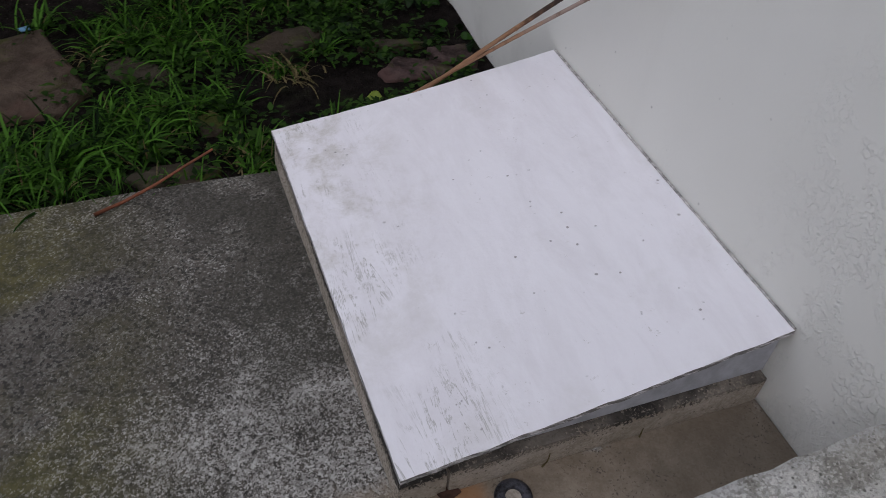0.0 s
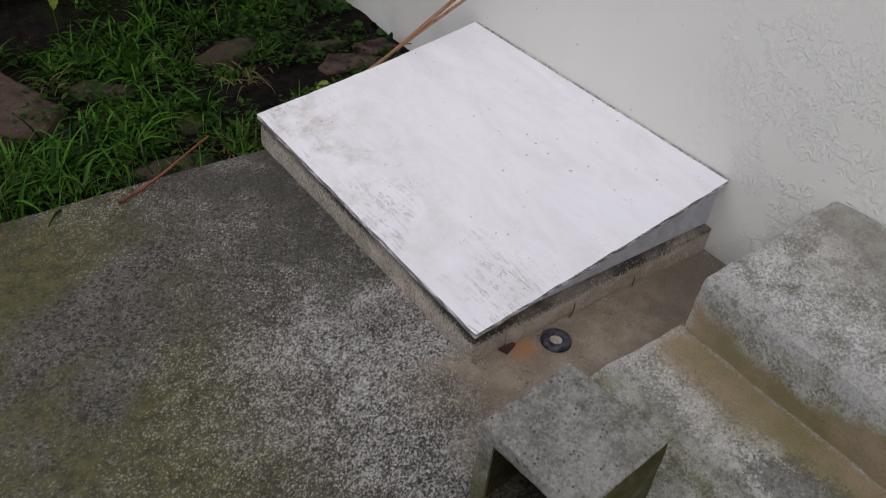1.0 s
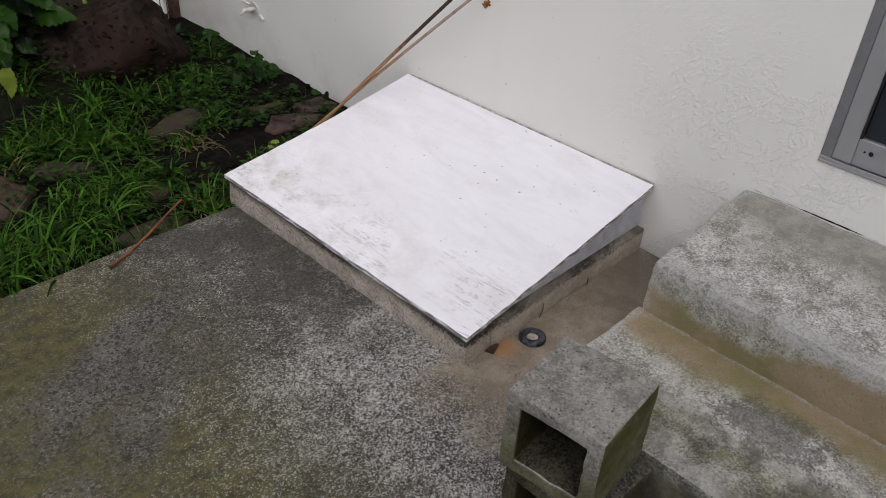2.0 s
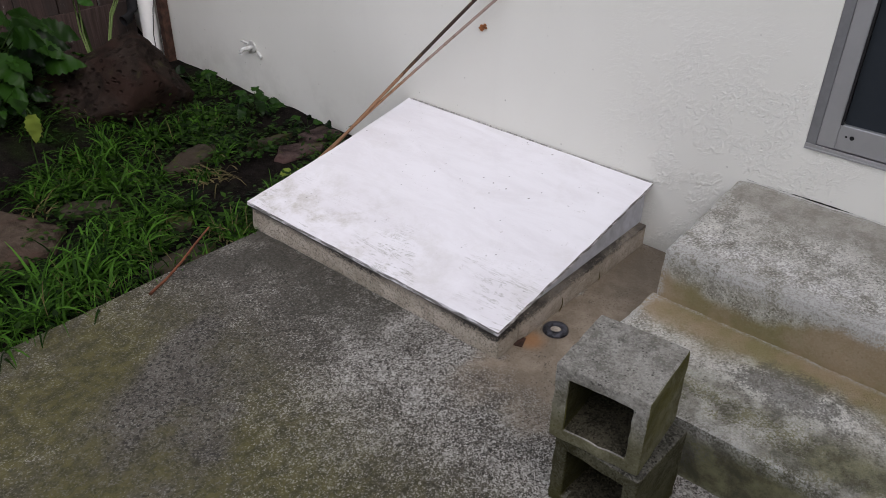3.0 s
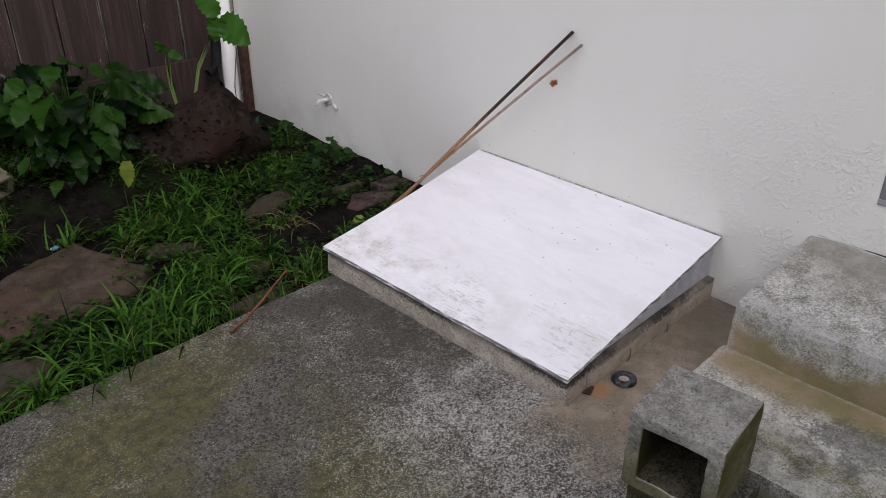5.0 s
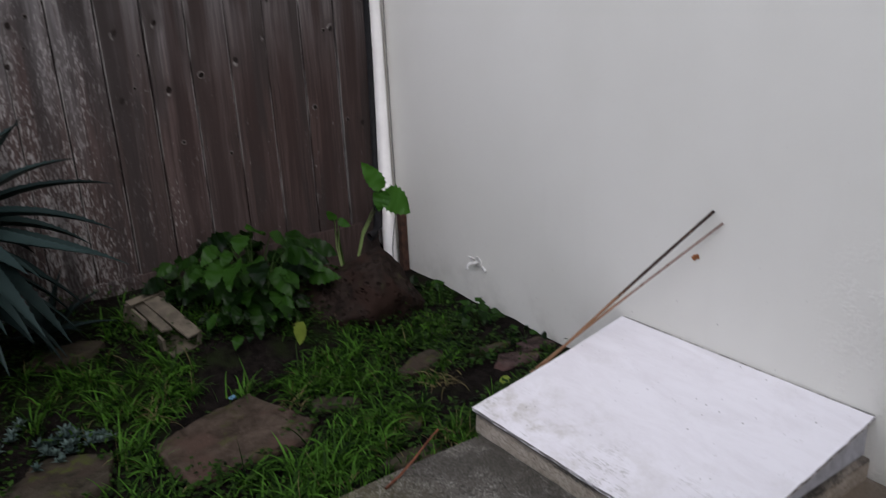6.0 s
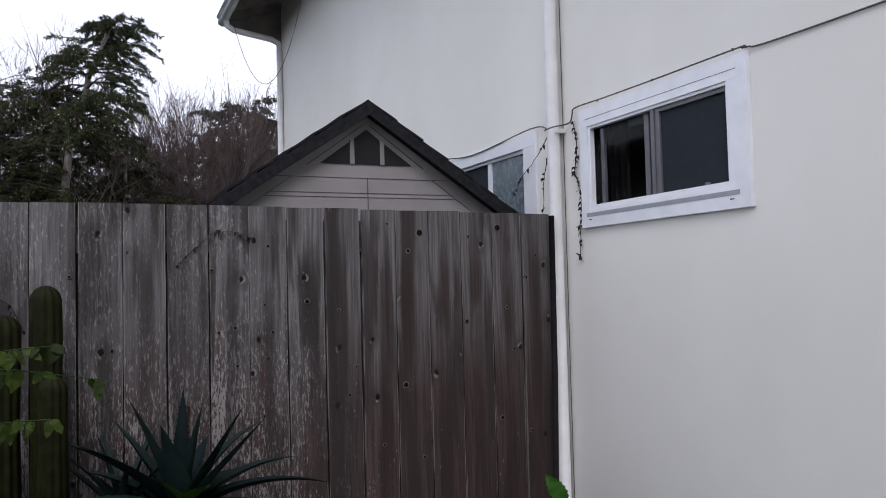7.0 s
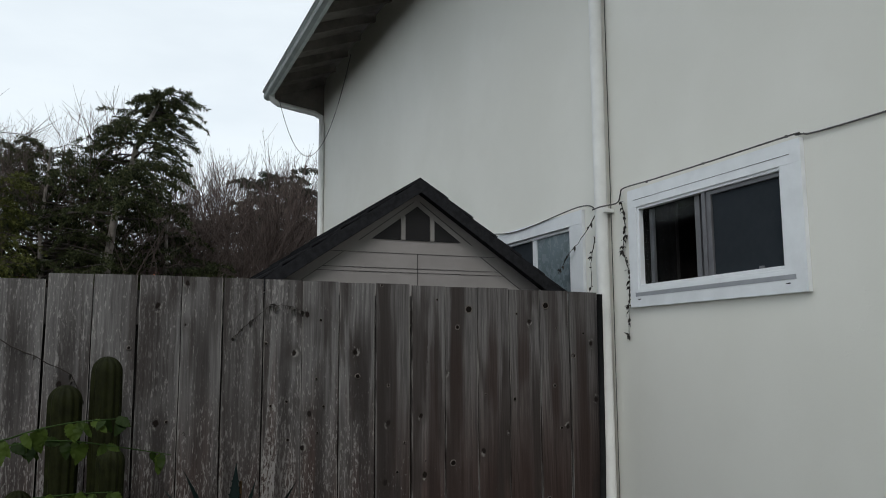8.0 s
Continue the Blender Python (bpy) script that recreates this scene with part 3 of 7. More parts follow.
def make_glass(name="window_glass", tint=(0.9, 0.93, 0.95)):
    m, nt, b = shader(name, 0.02)
    b.inputs["Base Color"].default_value = (*tint, 1)
    b.inputs["Transmission Weight"].default_value = 1.0
    b.inputs["IOR"].default_value = 1.12
    return m


STUCCO, SLAB, HATCH, BOARD = make_stucco(), make_slab(), make_hatch_paint(), make_fence_wood()
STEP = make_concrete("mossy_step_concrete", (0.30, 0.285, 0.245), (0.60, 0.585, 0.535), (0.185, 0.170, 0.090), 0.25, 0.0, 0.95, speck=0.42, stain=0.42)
BLOCK = make_concrete("grey_block_concrete", (0.185, 0.177, 0.155), (0.335, 0.322, 0.290), (0.105, 0.098, 0.026), 0.65, 1.0, speck=0.30, stain=0.5)
BLOCK_WET = make_concrete("damp_block_concrete", (0.050, 0.048, 0.038), (0.125, 0.120, 0.100), (0.050, 0.047, 0.012), 0.8, 0.8)
# darker block concrete: the shade inside the hollow as colour
BLOCK_HOLLOW = make_concrete("shaded_block_hollow", (0.030, 0.027, 0.018), (0.070, 0.062, 0.042), (0.040, 0.037, 0.010), 0.8, 0.8)
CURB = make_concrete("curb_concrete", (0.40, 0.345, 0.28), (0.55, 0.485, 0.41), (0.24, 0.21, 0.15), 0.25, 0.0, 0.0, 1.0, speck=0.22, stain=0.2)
WHITE = make_plain("white_trim_paint", (0.76, 0.78, 0.80), 0.45, 0, 0.05, 6.0, 0.06)
DOWNPIPE = make_plain("cream_painted_pipe", (0.74, 0.74, 0.72), 0.45, 0, 0.06, 6.0, 0.05)
ALUMINIUM = make_plain("dull_aluminium", (0.46, 0.46, 0.47), 0.45, 0.75, 0.03, 3.0, 0.02)
DULL_JAMB = make_plain("dull_grey_jamb", (0.24, 0.24, 0.25), 0.5, 0.6, 0.1, 9.0, 0.05)
# white of the hatch sides with their shade mixed into the colour
HATCH_SIDE_SHADE = make_plain("shaded_white_paint", (0.47, 0.48, 0.52), 0.6, 0, 0.16, 22.0, 0.15, 0.2)
DARK_SASH = make_plain("grey_window_sash", (0.15, 0.15, 0.16), 0.5, 0.3, 0.1, 9.0, 0.03)
BLACK = make_plain("black_rubber", (0.018, 0.018, 0.019), 0.85, 0, 0.2, 20.0, 0.1, 0.1)
CABLE = make_plain("grey_cable_sheath", (0.075, 0.07, 0.068), 0.6, 0, 0.2, 20.0, 0.05)
RUST = make_plain("rusty_steel", (0.058, 0.027, 0.017), 0.85, 0.25, 0.55, 30.0, 0.3)
ROD = make_cane("darkened_cane", (0.050, 0.034, 0.028), (0.30, 0.165, 0.095), 0.42)
ROD_PALE = make_cane("pale_cane", (0.34, 0.255, 0.215), (0.33, 0.19, 0.115), 0.40)
SOIL = make_soil()
FLAG = make_rock("flagstone", (0.022, 0.019, 0.013), (0.062, 0.052, 0.038), (0.048, 0.036, 0.027), 1.0)
RED_FLAG = make_rock("reddish_flagstone", (0.034, 0.025, 0.018), (0.088, 0.066, 0.050), (0.072, 0.046, 0.035), 0.6)
PINK_STONE = make_rock("pinkish_stone", (0.018, 0.013, 0.012), (0.098, 0.068, 0.062), (0.080, 0.046, 0.041), 0.75, 0.8)
BOULDER = make_rock("brown_boulder", (0.008, 0.0060, 0.0050), (0.034, 0.0245, 0.020), (0.028, 0.0165, 0.013), 0.35, 2.4)
GRASS = make_leaf("grass_blade", (0.002, 0.011, 0.001), (0.066, 0.172, 0.018), 0.6, 0.22, "island")
DRY_GRASS = make_leaf("dry_grass", (0.10, 0.082, 0.036), (0.22, 0.18, 0.085), 0.6, 0.3, "island")
COVER = make_leaf("small_green_leaves", (0.002, 0.008, 0.001), (0.030, 0.070, 0.010), 0.6, 0.2, "island")
BROAD = make_leaf("broad_green_leaf", (0.0015, 0.007, 0.001), (0.018, 0.056, 0.0065), 0.38, 0.16)
FRESH = make_leaf("fresh_green_leaf", (0.020, 0.068, 0.008), (0.034, 0.105, 0.013), 0.40, 0.15)
SPRIG = make_leaf("olive_sprig_leaf", (0.012, 0.024, 0.004), (0.060, 0.092, 0.016), 0.5, 0.25)
YELLOW_LEAF = make_leaf("yellow_green_leaf", (0.15, 0.215, 0.028), (0.24, 0.31, 0.055), 0.5, 0.3)
ALOE = make_leaf("blue_green_aloe", (0.005, 0.011, 0.0105), (0.018, 0.032, 0.030), 0.5, 0.04)
SUCCULENT = make_leaf("pale_succulent_leaf", (0.030, 0.052, 0.046), (0.085, 0.125, 0.110), 0.55, 0.05)
ALOE_HEART = make_leaf("aloe_heart", (0.018, 0.048, 0.012), (0.040, 0.090, 0.019), 0.5, 0.1)
STEM = make_plain("green_stem", (0.026, 0.050, 0.012), 0.7, 0, 0.2, 20.0, 0.05, 0.1)
PALE_STEM = make_plain("pale_green_stem", (0.17, 0.24, 0.085), 0.7, 0, 0.2, 20.0, 0.05, 0.1)
CACTUS = make_plain("ribbed_cactus_skin", (0.0105, 0.0122, 0.0030), 0.7, 0, 0.35, 20.0, 0.25, 0.1)
BARK = make_plain("grey_bark", (0.20, 0.178, 0.158), 0.9, 0, 0.4, 6.0, 0.6, 0.1)
LIMB = make_plain("dark_limb_bark", (0.055, 0.047, 0.042), 0.9, 0, 0.3, 6.0, 0.3, 0.1)
VINE = make_plain("dark_vine_stem", (0.030, 0.025, 0.022), 0.9, 0, 0.3, 9.0, 0.0, 0.1)
TWIG = make_plain("bare_twig", (0.105, 0.082, 0.074), 0.9, 0, 0.3, 9.0, 0.0, 0.1)
CONIFER = make_leaf("conifer_needles", (0.012, 0.018, 0.008), (0.070, 0.077, 0.033), 0.7, 0.1, "island")
OLIVE = make_leaf("olive_foliage", (0.030, 0.036, 0.008), (0.110, 0.115, 0.034), 0.7, 0.15, "island")
FAR_GREEN = make_leaf("far_evergreen", (0.014, 0.022, 0.013), (0.036, 0.050, 0.026), 0.7, 0.1, "island")
LOG = make_plain("split_grey_plank", (0.098, 0.082, 0.058), 0.9, 0, 0.4, 12.0, 0.6)
SHED_WALL = make_plain("taupe_resin_panel", (0.270, 0.252, 0.246), 0.6, 0, 0.06, 5.0, 0.06, 0.1)
SHED_TRIM = make_plain("light_taupe_trim", (0.205, 0.193, 0.187), 0.55, 0, 0.05, 5.0, 0.05)
SHINGLE = make_plain("black_shingle", (0.016, 0.016, 0.018), 0.9, 0, 0.35, 30.0, 0.4, 0.1)
ROOF_WOOD = make_plain("dark_soffit_board", (0.20, 0.183, 0.165), 0.8, 0, 0.2, 4.0, 0.2, 0.1)
GUTTER = make_plain("pale_green_gutter", (0.44, 0.47, 0.46), 0.5, 0, 0.12, 4.0, 0.05)
# near-black, so the darkness of the rooms lies in the colour
INSIDE = make_plain("unlit_room_black", (0.010, 0.009, 0.009), 0.9, 0, 0.1, 3.0, 0.0)
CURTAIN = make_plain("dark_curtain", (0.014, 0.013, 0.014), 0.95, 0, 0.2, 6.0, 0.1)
SCREEN = make_plain("insect_screen", (0.026, 0.031, 0.037), 0.9, 0, 0.08, 3.0, 0.0, 0.1)
FROSTED = make_plain("hazy_pane", (0.16, 0.20, 0.22), 0.25, 0, 0.2, 2.5, 0.0)
ROOF_TILE = make_plain("red_roof_tile", (0.33, 0.11, 0.065), 0.85, 0, 0.3, 4.0, 0.3)
BLUE = make_plain("blue_plastic", (0.16, 0.33, 0.50), 0.4, 0, 0.1, 20.0, 0.0)
PORCELAIN = make_plain("white_painted_brass", (0.52, 0.52, 0.50), 0.5, 0, 0.2, 40.0, 0.2)
GLASS = make_glass()


# ---- building tools ----
def thing(name, at, label, category, group="", kind=""):
    ob = new(name)
    ob.location = at
    return tagged(ob, label, category, group, kind)


def base_of(ob):
    p = Vector((0, 0, 0))
    while ob:
        p += ob.location
        ob = ob.parent
    return p


def part(name, bm, material, parent=None, label="", smooth=False):
    """Links a bmesh, given in world places, as one mesh object."""
    if parent is not None:
        bmesh.ops.translate(bm, verts=bm.verts, vec=-base_of(parent))
    me = bpy.data.meshes.new(name)
    bm.to_mesh(me)
    bm.free()
    me.materials.append(material)
    if smooth:
        me.polygons.foreach_set("use_smooth", [True] * len(me.polygons))
    ob = new(name, me)
    if parent is not None:
        ob.parent = parent
    if label:
        tagged(ob, label)
    return ob


def box(x0, x1, y0, y1, z0, z1, bevel=0.0, bm=None, m=None):
    own = bmesh.new()
    bmesh.ops.create_cube(own, size=1.0)
    for v in own.verts:
        v.co = ((x0 + x1) / 2 + v.co.x * (x1 - x0), (y0 + y1) / 2 + v.co.y * (y1 - y0), (z0 + z1) / 2 + v.co.z * (z1 - z0))
    if bevel:
        bmesh.ops.bevel(own, geom=own.edges[:], offset=bevel, segments=2, affect="EDGES", profile=0.6)
    if m is not None:
        bmesh.ops.transform(own, matrix=m, verts=own.verts)
    if bm is None:
        return own
    add_to(bm, own)
    return bm


def add_to(bm, other):
    me = bpy.data.meshes.new("tmp")
    other.to_mesh(me)
    other.free()
    bm.from_mesh(me)
    bpy.data.meshes.remove(me)


def worn_box(x0, x1, y0, y1, z0, z1, step, round_by, rough, seed=0.0):
    """A cast block: finely cut, its edges rounded and worn by noise."""
    bm = bmesh.new()
    nx, ny, nz = (max(2, round((b - a) / step)) for a, b in ((x0, x1), (y0, y1), (z0, z1)))
    bmesh.ops.create_cube(bm, size=1.0)
    for axis, n in ((0, nx), (1, ny), (2, nz)):
        for k in range(1, n):
            cut = [0, 0, 0]
            cut[axis] = 1
            at = [0, 0, 0]
            at[axis] = -0.5 + k / n
            bmesh.ops.bisect_plane(bm, geom=bm.verts[:] + bm.edges[:] + bm.faces[:], plane_co=at, plane_no=cut)
    size, mid = Vector((x1 - x0, y1 - y0, z1 - z0)), Vector(((x0 + x1) / 2, (y0 + y1) / 2, (z0 + z1) / 2))
    for v in bm.verts:
        p = Vector([v.co[i] * size[i] for i in range(3)])
        r = round_by * (1.0 + 0.9 * noise.noise((p + mid) * 9 + Vector((seed, 0, 0))))
        inner = Vector([max(-size[i] / 2 + r, min(size[i] / 2 - r, p[i])) for i in range(3)])
        d = p - inner
        if d.length > r:
            p = inner + d.normalized() * r
        p += Vector((0, 0, 1)) * rough * noise.noise((p + mid) * 3.1) + d.normalized() * rough * 0.8 * noise.noise((p + mid) * 22 + Vector((seed, 3, 1))) if d.length > 0 else Vector((0, 0, rough * noise.noise((p + mid) * 3.1)))
        v.co = p + mid
    return bm


def tube(points, radius, sides=10, bm=None, taper=None, cap=True):
    """A round bar along points; taper: radius at the end."""
    own = bm if bm is not None else bmesh.new()
    rings = []
    n = len(points)
    pts = [Vector(p) for p in points]
    for i, p in enumerate(pts):
        d = (pts[min(i + 1, n - 1)] - pts[max(i - 1, 0)]).normalized()
        a = d.orthogonal().normalized() if abs(d.z) > 0.9 else d.cross(Vector((0, 0, 1))).normalized()
        b = d.cross(a)
        r = radius if taper is None else radius + (taper - radius) * i / max(1, n - 1)
        rings.append([own.verts.new(p + (a * math.cos(t) + b * math.sin(t)) * r) for t in (2 * math.pi * k / sides for k in range(sides))])
    for q, w in zip(rings, rings[1:]):
        for k in range(sides):
            own.faces.new((q[k], q[(k + 1) % sides], w[(k + 1) % sides], w[k]))
    if cap:
        own.faces.new(rings[0])
        own.faces.new(rings[-1][::-1])
    return own


def lathe(profile, at, sides=24):
    """A turned body round z from (radius, height) pairs."""
    bm = bmesh.new()
    at = Vector(at)
    rings = [[bm.verts.new(at + Vector((r * math.cos(t), r * math.sin(t), z))) for t in (2 * math.pi * k / sides for k in range(sides))] for r, z in profile]
    for q, w in zip(rings, rings[1:]):
        for k in range(sides):
            bm.faces.new((q[k], q[(k + 1) % sides], w[(k + 1) % sides], w[k]))
    return bm


def leaf(bm, root, direction, length, width, droop=0.5, fold=0.25, segs=6, profile="oval", thick=0.0, twist=0.0, lobes=0.0, face=None):
    """One leaf: a folded, drooping blade from root along direction."""
    d = Vector(direction).normalized()
    side = d.cross(Vector((0, 0, 1)) if face is None else Vector(face))
    side = side.normalized() if side.length > 1e-3 else Vector((1, 0, 0))
    side = Matrix.Rotation(twist, 3, d) @ side
    rows, p = [], Vector(root)
    for i in range(segs + 1):
        s = i / segs
        up = side.cross(d).normalized()
        if profile == "oval":
            w = width * (math.sin(math.pi * min(1, s * 0.97 + 0.03) ** 0.62) ** 1.05) * 0.5 + 0.0004
        elif profile == "heart":
            w = width * 0.5 * ((1 - s) ** 0.7) * (1.0 if s > 0.12 else 0.75 + s * 2) + 0.0004
        else:
            w = width * 0.5 * (1 - s ** 1.6) + 0.0004
        if lobes:
            w *= 1.0 - lobes * (i % 2)
        lift = up * fold * w
        rows.append([bm.verts.new(p - side * w + lift), bm.verts.new(p - up * thick * (1 - s)), bm.verts.new(p + side * w + lift)])
        p = p + d * (length / segs)
        d = (d + Vector((0, 0, -1)) * droop / segs).normalized()
    for a, b in zip(rows, rows[1:]):
        bm.faces.new((a[0], a[1], b[1], b[0]))
        bm.faces.new((a[1], a[2], b[2], b[1]))


def soft_line(points, n=6):
    """Points of a smooth curve through the given ones."""
    q = [Vector(p) for p in points]
    q = [q[0] * 2 - q[1]] + q + [q[-1] * 2 - q[-2]]
    out = []
    for a, b, c, d in zip(q, q[1:], q[2:], q[3:]):
        for k in range(n):
            t = k / n
            out.append(0.5 * ((b * 2) + (c - a) * t + (a * 2 - b * 5 + c * 4 - d) * t * t + (b * 3 - a - c * 3 + d) * t ** 3))
    return out + [q[-2]]


def smooth_step(v, lo, hi):
    t = max(0.0, min(1.0, (v - lo) / (hi - lo)))
    return t * t * (3 - 2 * t)


def soil_height(x, y):
    rise = smooth_step(y, 1.70, 2.90) * (0.02 + 0.24 * smooth_step(-x, 0.15, 1.1))
    bumps = 0.022 * noise.noise((x * 3.0, y * 3.0, 0.3)) + 0.010 * noise.noise((x * 9.0, y * 9.0, 1.3))
    if y < 1.12:
        bumps *= smooth_step(y, 1.0, 1.12)
    return -0.035 + rise + bumps


# ---- ground and slab ----
SLAB_END = 1.022


def build_ground():
    xs = [-600, -200, -80, -30, -12, -7] + [-6 + 0.06 * k for k in range(101)] + [0.5, 4, 12, 40, 120, 600]
    ys = [-600, -200, -60, -20, -8, -3, 0.4, 0.9] + [0.96 + 0.05 * k for k in range(40)] + [3.2, 4, 6, 10, 16, 30, 80, 200, 600]
    bm = bmesh.new()
    grid = []
    for y in ys:
        row = []
        for x in xs:
            inside = 0.94 < y < 2.95 and -6.01 < x < 0.01
            z = soil_height(x, y) if inside else (-0.10 if y < 0.95 else (0.18 if y > 2.9 and x < 0.2 else -0.06))
            row.append(bm.verts.new((x, y, z)))
        grid.append(row)
    for a, b in zip(grid, grid[1:]):
        for i in range(len(xs) - 1):
            bm.faces.new((a[i], a[i + 1], b[i + 1], b[i]))
    g = part("ground", bm, SOIL, smooth=True)
    return tagged(g, "dark damp garden soil with mossy patches", "ground", kind="structure")


build_ground()

slab_bm = worn_box(-6.0, -0.001, -5.0, SLAB_END, -0.12, 0.0, 0.16, 0.012, 0.003)
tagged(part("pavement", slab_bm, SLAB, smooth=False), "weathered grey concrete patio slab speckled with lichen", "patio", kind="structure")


# ---- house ----
WALL_T = 0.22
DOOR = (-2.30, -0.418, 0.484, 2.52)
NEAR_WIN = (1.462, 2.572, 2.178, 2.650)
FAR_WIN = (3.255, 4.62, 1.70, 2.640)
WALL_END, WALL_TOP = 10.10, 5.86


def build_wall():
    bm = bmesh.new()
    holes = (DOOR, NEAR_WIN, FAR_WIN)
    ys = sorted({-5.0, WALL_END, *(h[0] for h in holes), *(h[1] for h in holes)})
    for a, b in zip(ys, ys[1:]):
        hole = next((h for h in holes if h[0] <= a and b <= h[1]), None)
        spans = [(-0.35, WALL_TOP)] if hole is None else [(-0.35, hole[2]), (hole[3], WALL_TOP)]
        for z0, z1 in spans:
            box(0.0, WALL_T, a, b, z0, z1, bm=bm)
    bmesh.ops.remove_doubles(bm, verts=bm.verts, dist=0.0005)
    w = part("wall_house", bm, STUCCO)
    tagged(w, "cream painted stucco house wall with small chips", "wall", kind="structure")
    rooms = bmesh.new()
    for x0, x1, y0, y1, z0, z1 in ((4.0, 4.1, -5, WALL_END, -0.35, 5.9), (WALL_T, 4.0, -5.1, -5.0, -0.35, 5.9), (0.0, 4.1, WALL_END, WALL_END + 0.1, -0.35, 5.9),
                                   (WALL_T, 4.0, -5, WALL_END, 0.30, 0.46), (WALL_T, 4.0, -5, WALL_END, 2.85, 3.0), (WALL_T, 4.0, 0.4, 0.5, 0.46, 2.85), (WALL_T, 4.0, 2.9, 3.0, 0.46, 2.85)):
        box(x0, x1, y0, y1, z0, z1, bm=rooms)
    tagged(part("wall_inside", rooms, INSIDE), "plain room walls, near-black for the dark behind the windows", "wall", kind="structure")


build_wall()
# two unseen walls, added to hold light back from the yard
tagged(part("wall_wing", box(-6.2, -0.002, -5.25, -5.02, -0.2, 5.86), STUCCO), "unseen stucco wall added to hold light off the house wall", "wall", kind="structure")
tagged(part("wall_yard", box(-6.35, -6.15, -5.0, 2.9, -0.2, 1.9), STUCCO), "unseen low wall added to cut the light on the yard", "wall", kind="structure")


def build_near_window():
    win = thing("window_1", (0, 2.0, 2.07), "white-framed sliding window with dark glass and insect screen", "window", kind="structure")
    y0, y1, z0, z1 = 1.334, 2.617, 2.062, 2.744
    a, b, c, d = NEAR_WIN
    in0, in1, low, high = 1.458, 2.540, 2.160, 2.638
    for name, q in (("head_trim", (y0, y1, high, z1)), ("apron_trim", (y0, y1, z0, low)), ("side_trim", (y0, in0, low, high)), ("side_trim", (in1, y1, low, high))):
        part(name, box(-0.024, 0.0, *q, bevel=0.0012), WHITE, win)
    part("head_line", box(-0.0252, -0.0238, y0 + 0.06, y1 - 0.05, d + 0.030, d + 0.0325), CABLE, win)
    # flush grey strip draws the shadow under the sill
    part("drip_strip", box(-0.0256, -0.0238, 1.398, 2.566, 2.122, 2.144), make_plain("sill_shadow_grey", (0.30, 0.31, 0.33), 0.6, 0, 0.08, 9.0, 0.05), win, "grey strip standing for the shadow below the sill")
    part("window_sill", box(-0.020, 0.10, in0 + 0.001, in1 - 0.001, low - 0.012, low + 0.012, bevel=0.003), WHITE, win)
    for name, q in (("frame_rail", (in0, in1, high - 0.016, high + 0.010)), ("frame_rail", (in0, in1, low + 0.012, low + 0.028)), ("frame_stile", (in0, in0 + 0.012, low + 0.028, high - 0.016)), ("frame_stile", (in1 - 0.018, in1, low + 0.028, high - 0.016))):
        part(name, box(-0.016, 0.014, *q, bevel=0.002), WHITE, win)
    inner = (low + 0.028, high - 0.016)
    part("meeting_stile", box(-0.004, 0.013, 1.940, 1.975, *inner, bevel=0.003), DARK_SASH, win, "grey meeting stile")
    part("meeting_stile", box(-0.012, -0.004, 1.972, 2.000, *inner, bevel=0.003), DARK_SASH, win, "grey meeting stile")
    part("sash_stile", box(0.016, 0.034, 2.046, 2.085, *inner, bevel=0.003), DARK_SASH, win)
    part("sash_stile", box(0.040, 0.060, 2.470, 2.500, *inner, bevel=0.003), DARK_SASH, win)
    part("sash_rail", box(-0.004, 0.013, in0 + 0.012, 1.940, inner[1] - 0.022, inner[1], bevel=0.002), DARK_SASH, win)
    part("screen", box(0.010, 0.012, in0 + 0.012, 1.940, inner[0], inner[1] - 0.022), SCREEN, win, "dark insect screen")
    pane = part("pane", box(0.022, 0.025, 2.085, b - 0.002, *inner), GLASS, win)
    pane.visible_shadow = False
    part("latch", box(-0.008, 0.002, 1.60, 1.63, inner[0], inner[0] + 0.014, bevel=0.003), DARK_SASH, win)
    for y in (1.445, 2.53):
        part("weep_hole", box(-0.0256, -0.024, y - 0.012, y + 0.012, 2.103, 2.108), BLACK, win)
    # added sheets cover the lit reveal, near-black for its shade
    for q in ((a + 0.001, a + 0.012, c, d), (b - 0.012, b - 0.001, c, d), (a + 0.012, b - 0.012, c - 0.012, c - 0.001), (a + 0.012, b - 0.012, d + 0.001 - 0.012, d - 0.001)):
        part("jamb_liner", box(0.036, WALL_T + 0.01, *q), INSIDE, win, "near-black sheet added over the reveal for its shade")
    curtain = thing("curtain", (0.2, 2.45, c), "dark gathered curtain hanging inside the window", "curtain")
    bm = bmesh.new()
    pts = [(0.10 + 0.020 * math.sin(k * 0.9), 2.57 - 0.0075 * k) for k in range(34)]
    rows = [[bm.verts.new((x + off, y, z)) for x, y in pts] for off, z in ((0, c - 0.02), (0, d + 0.02))]
    for i in range(len(pts) - 1):
        bm.faces.new((rows[0][i], rows[0][i + 1], rows[1][i + 1], rows[1][i]))
    bmesh.ops.solidify(bm, geom=bm.faces[:], thickness=0.003)
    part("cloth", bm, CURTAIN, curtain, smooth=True)


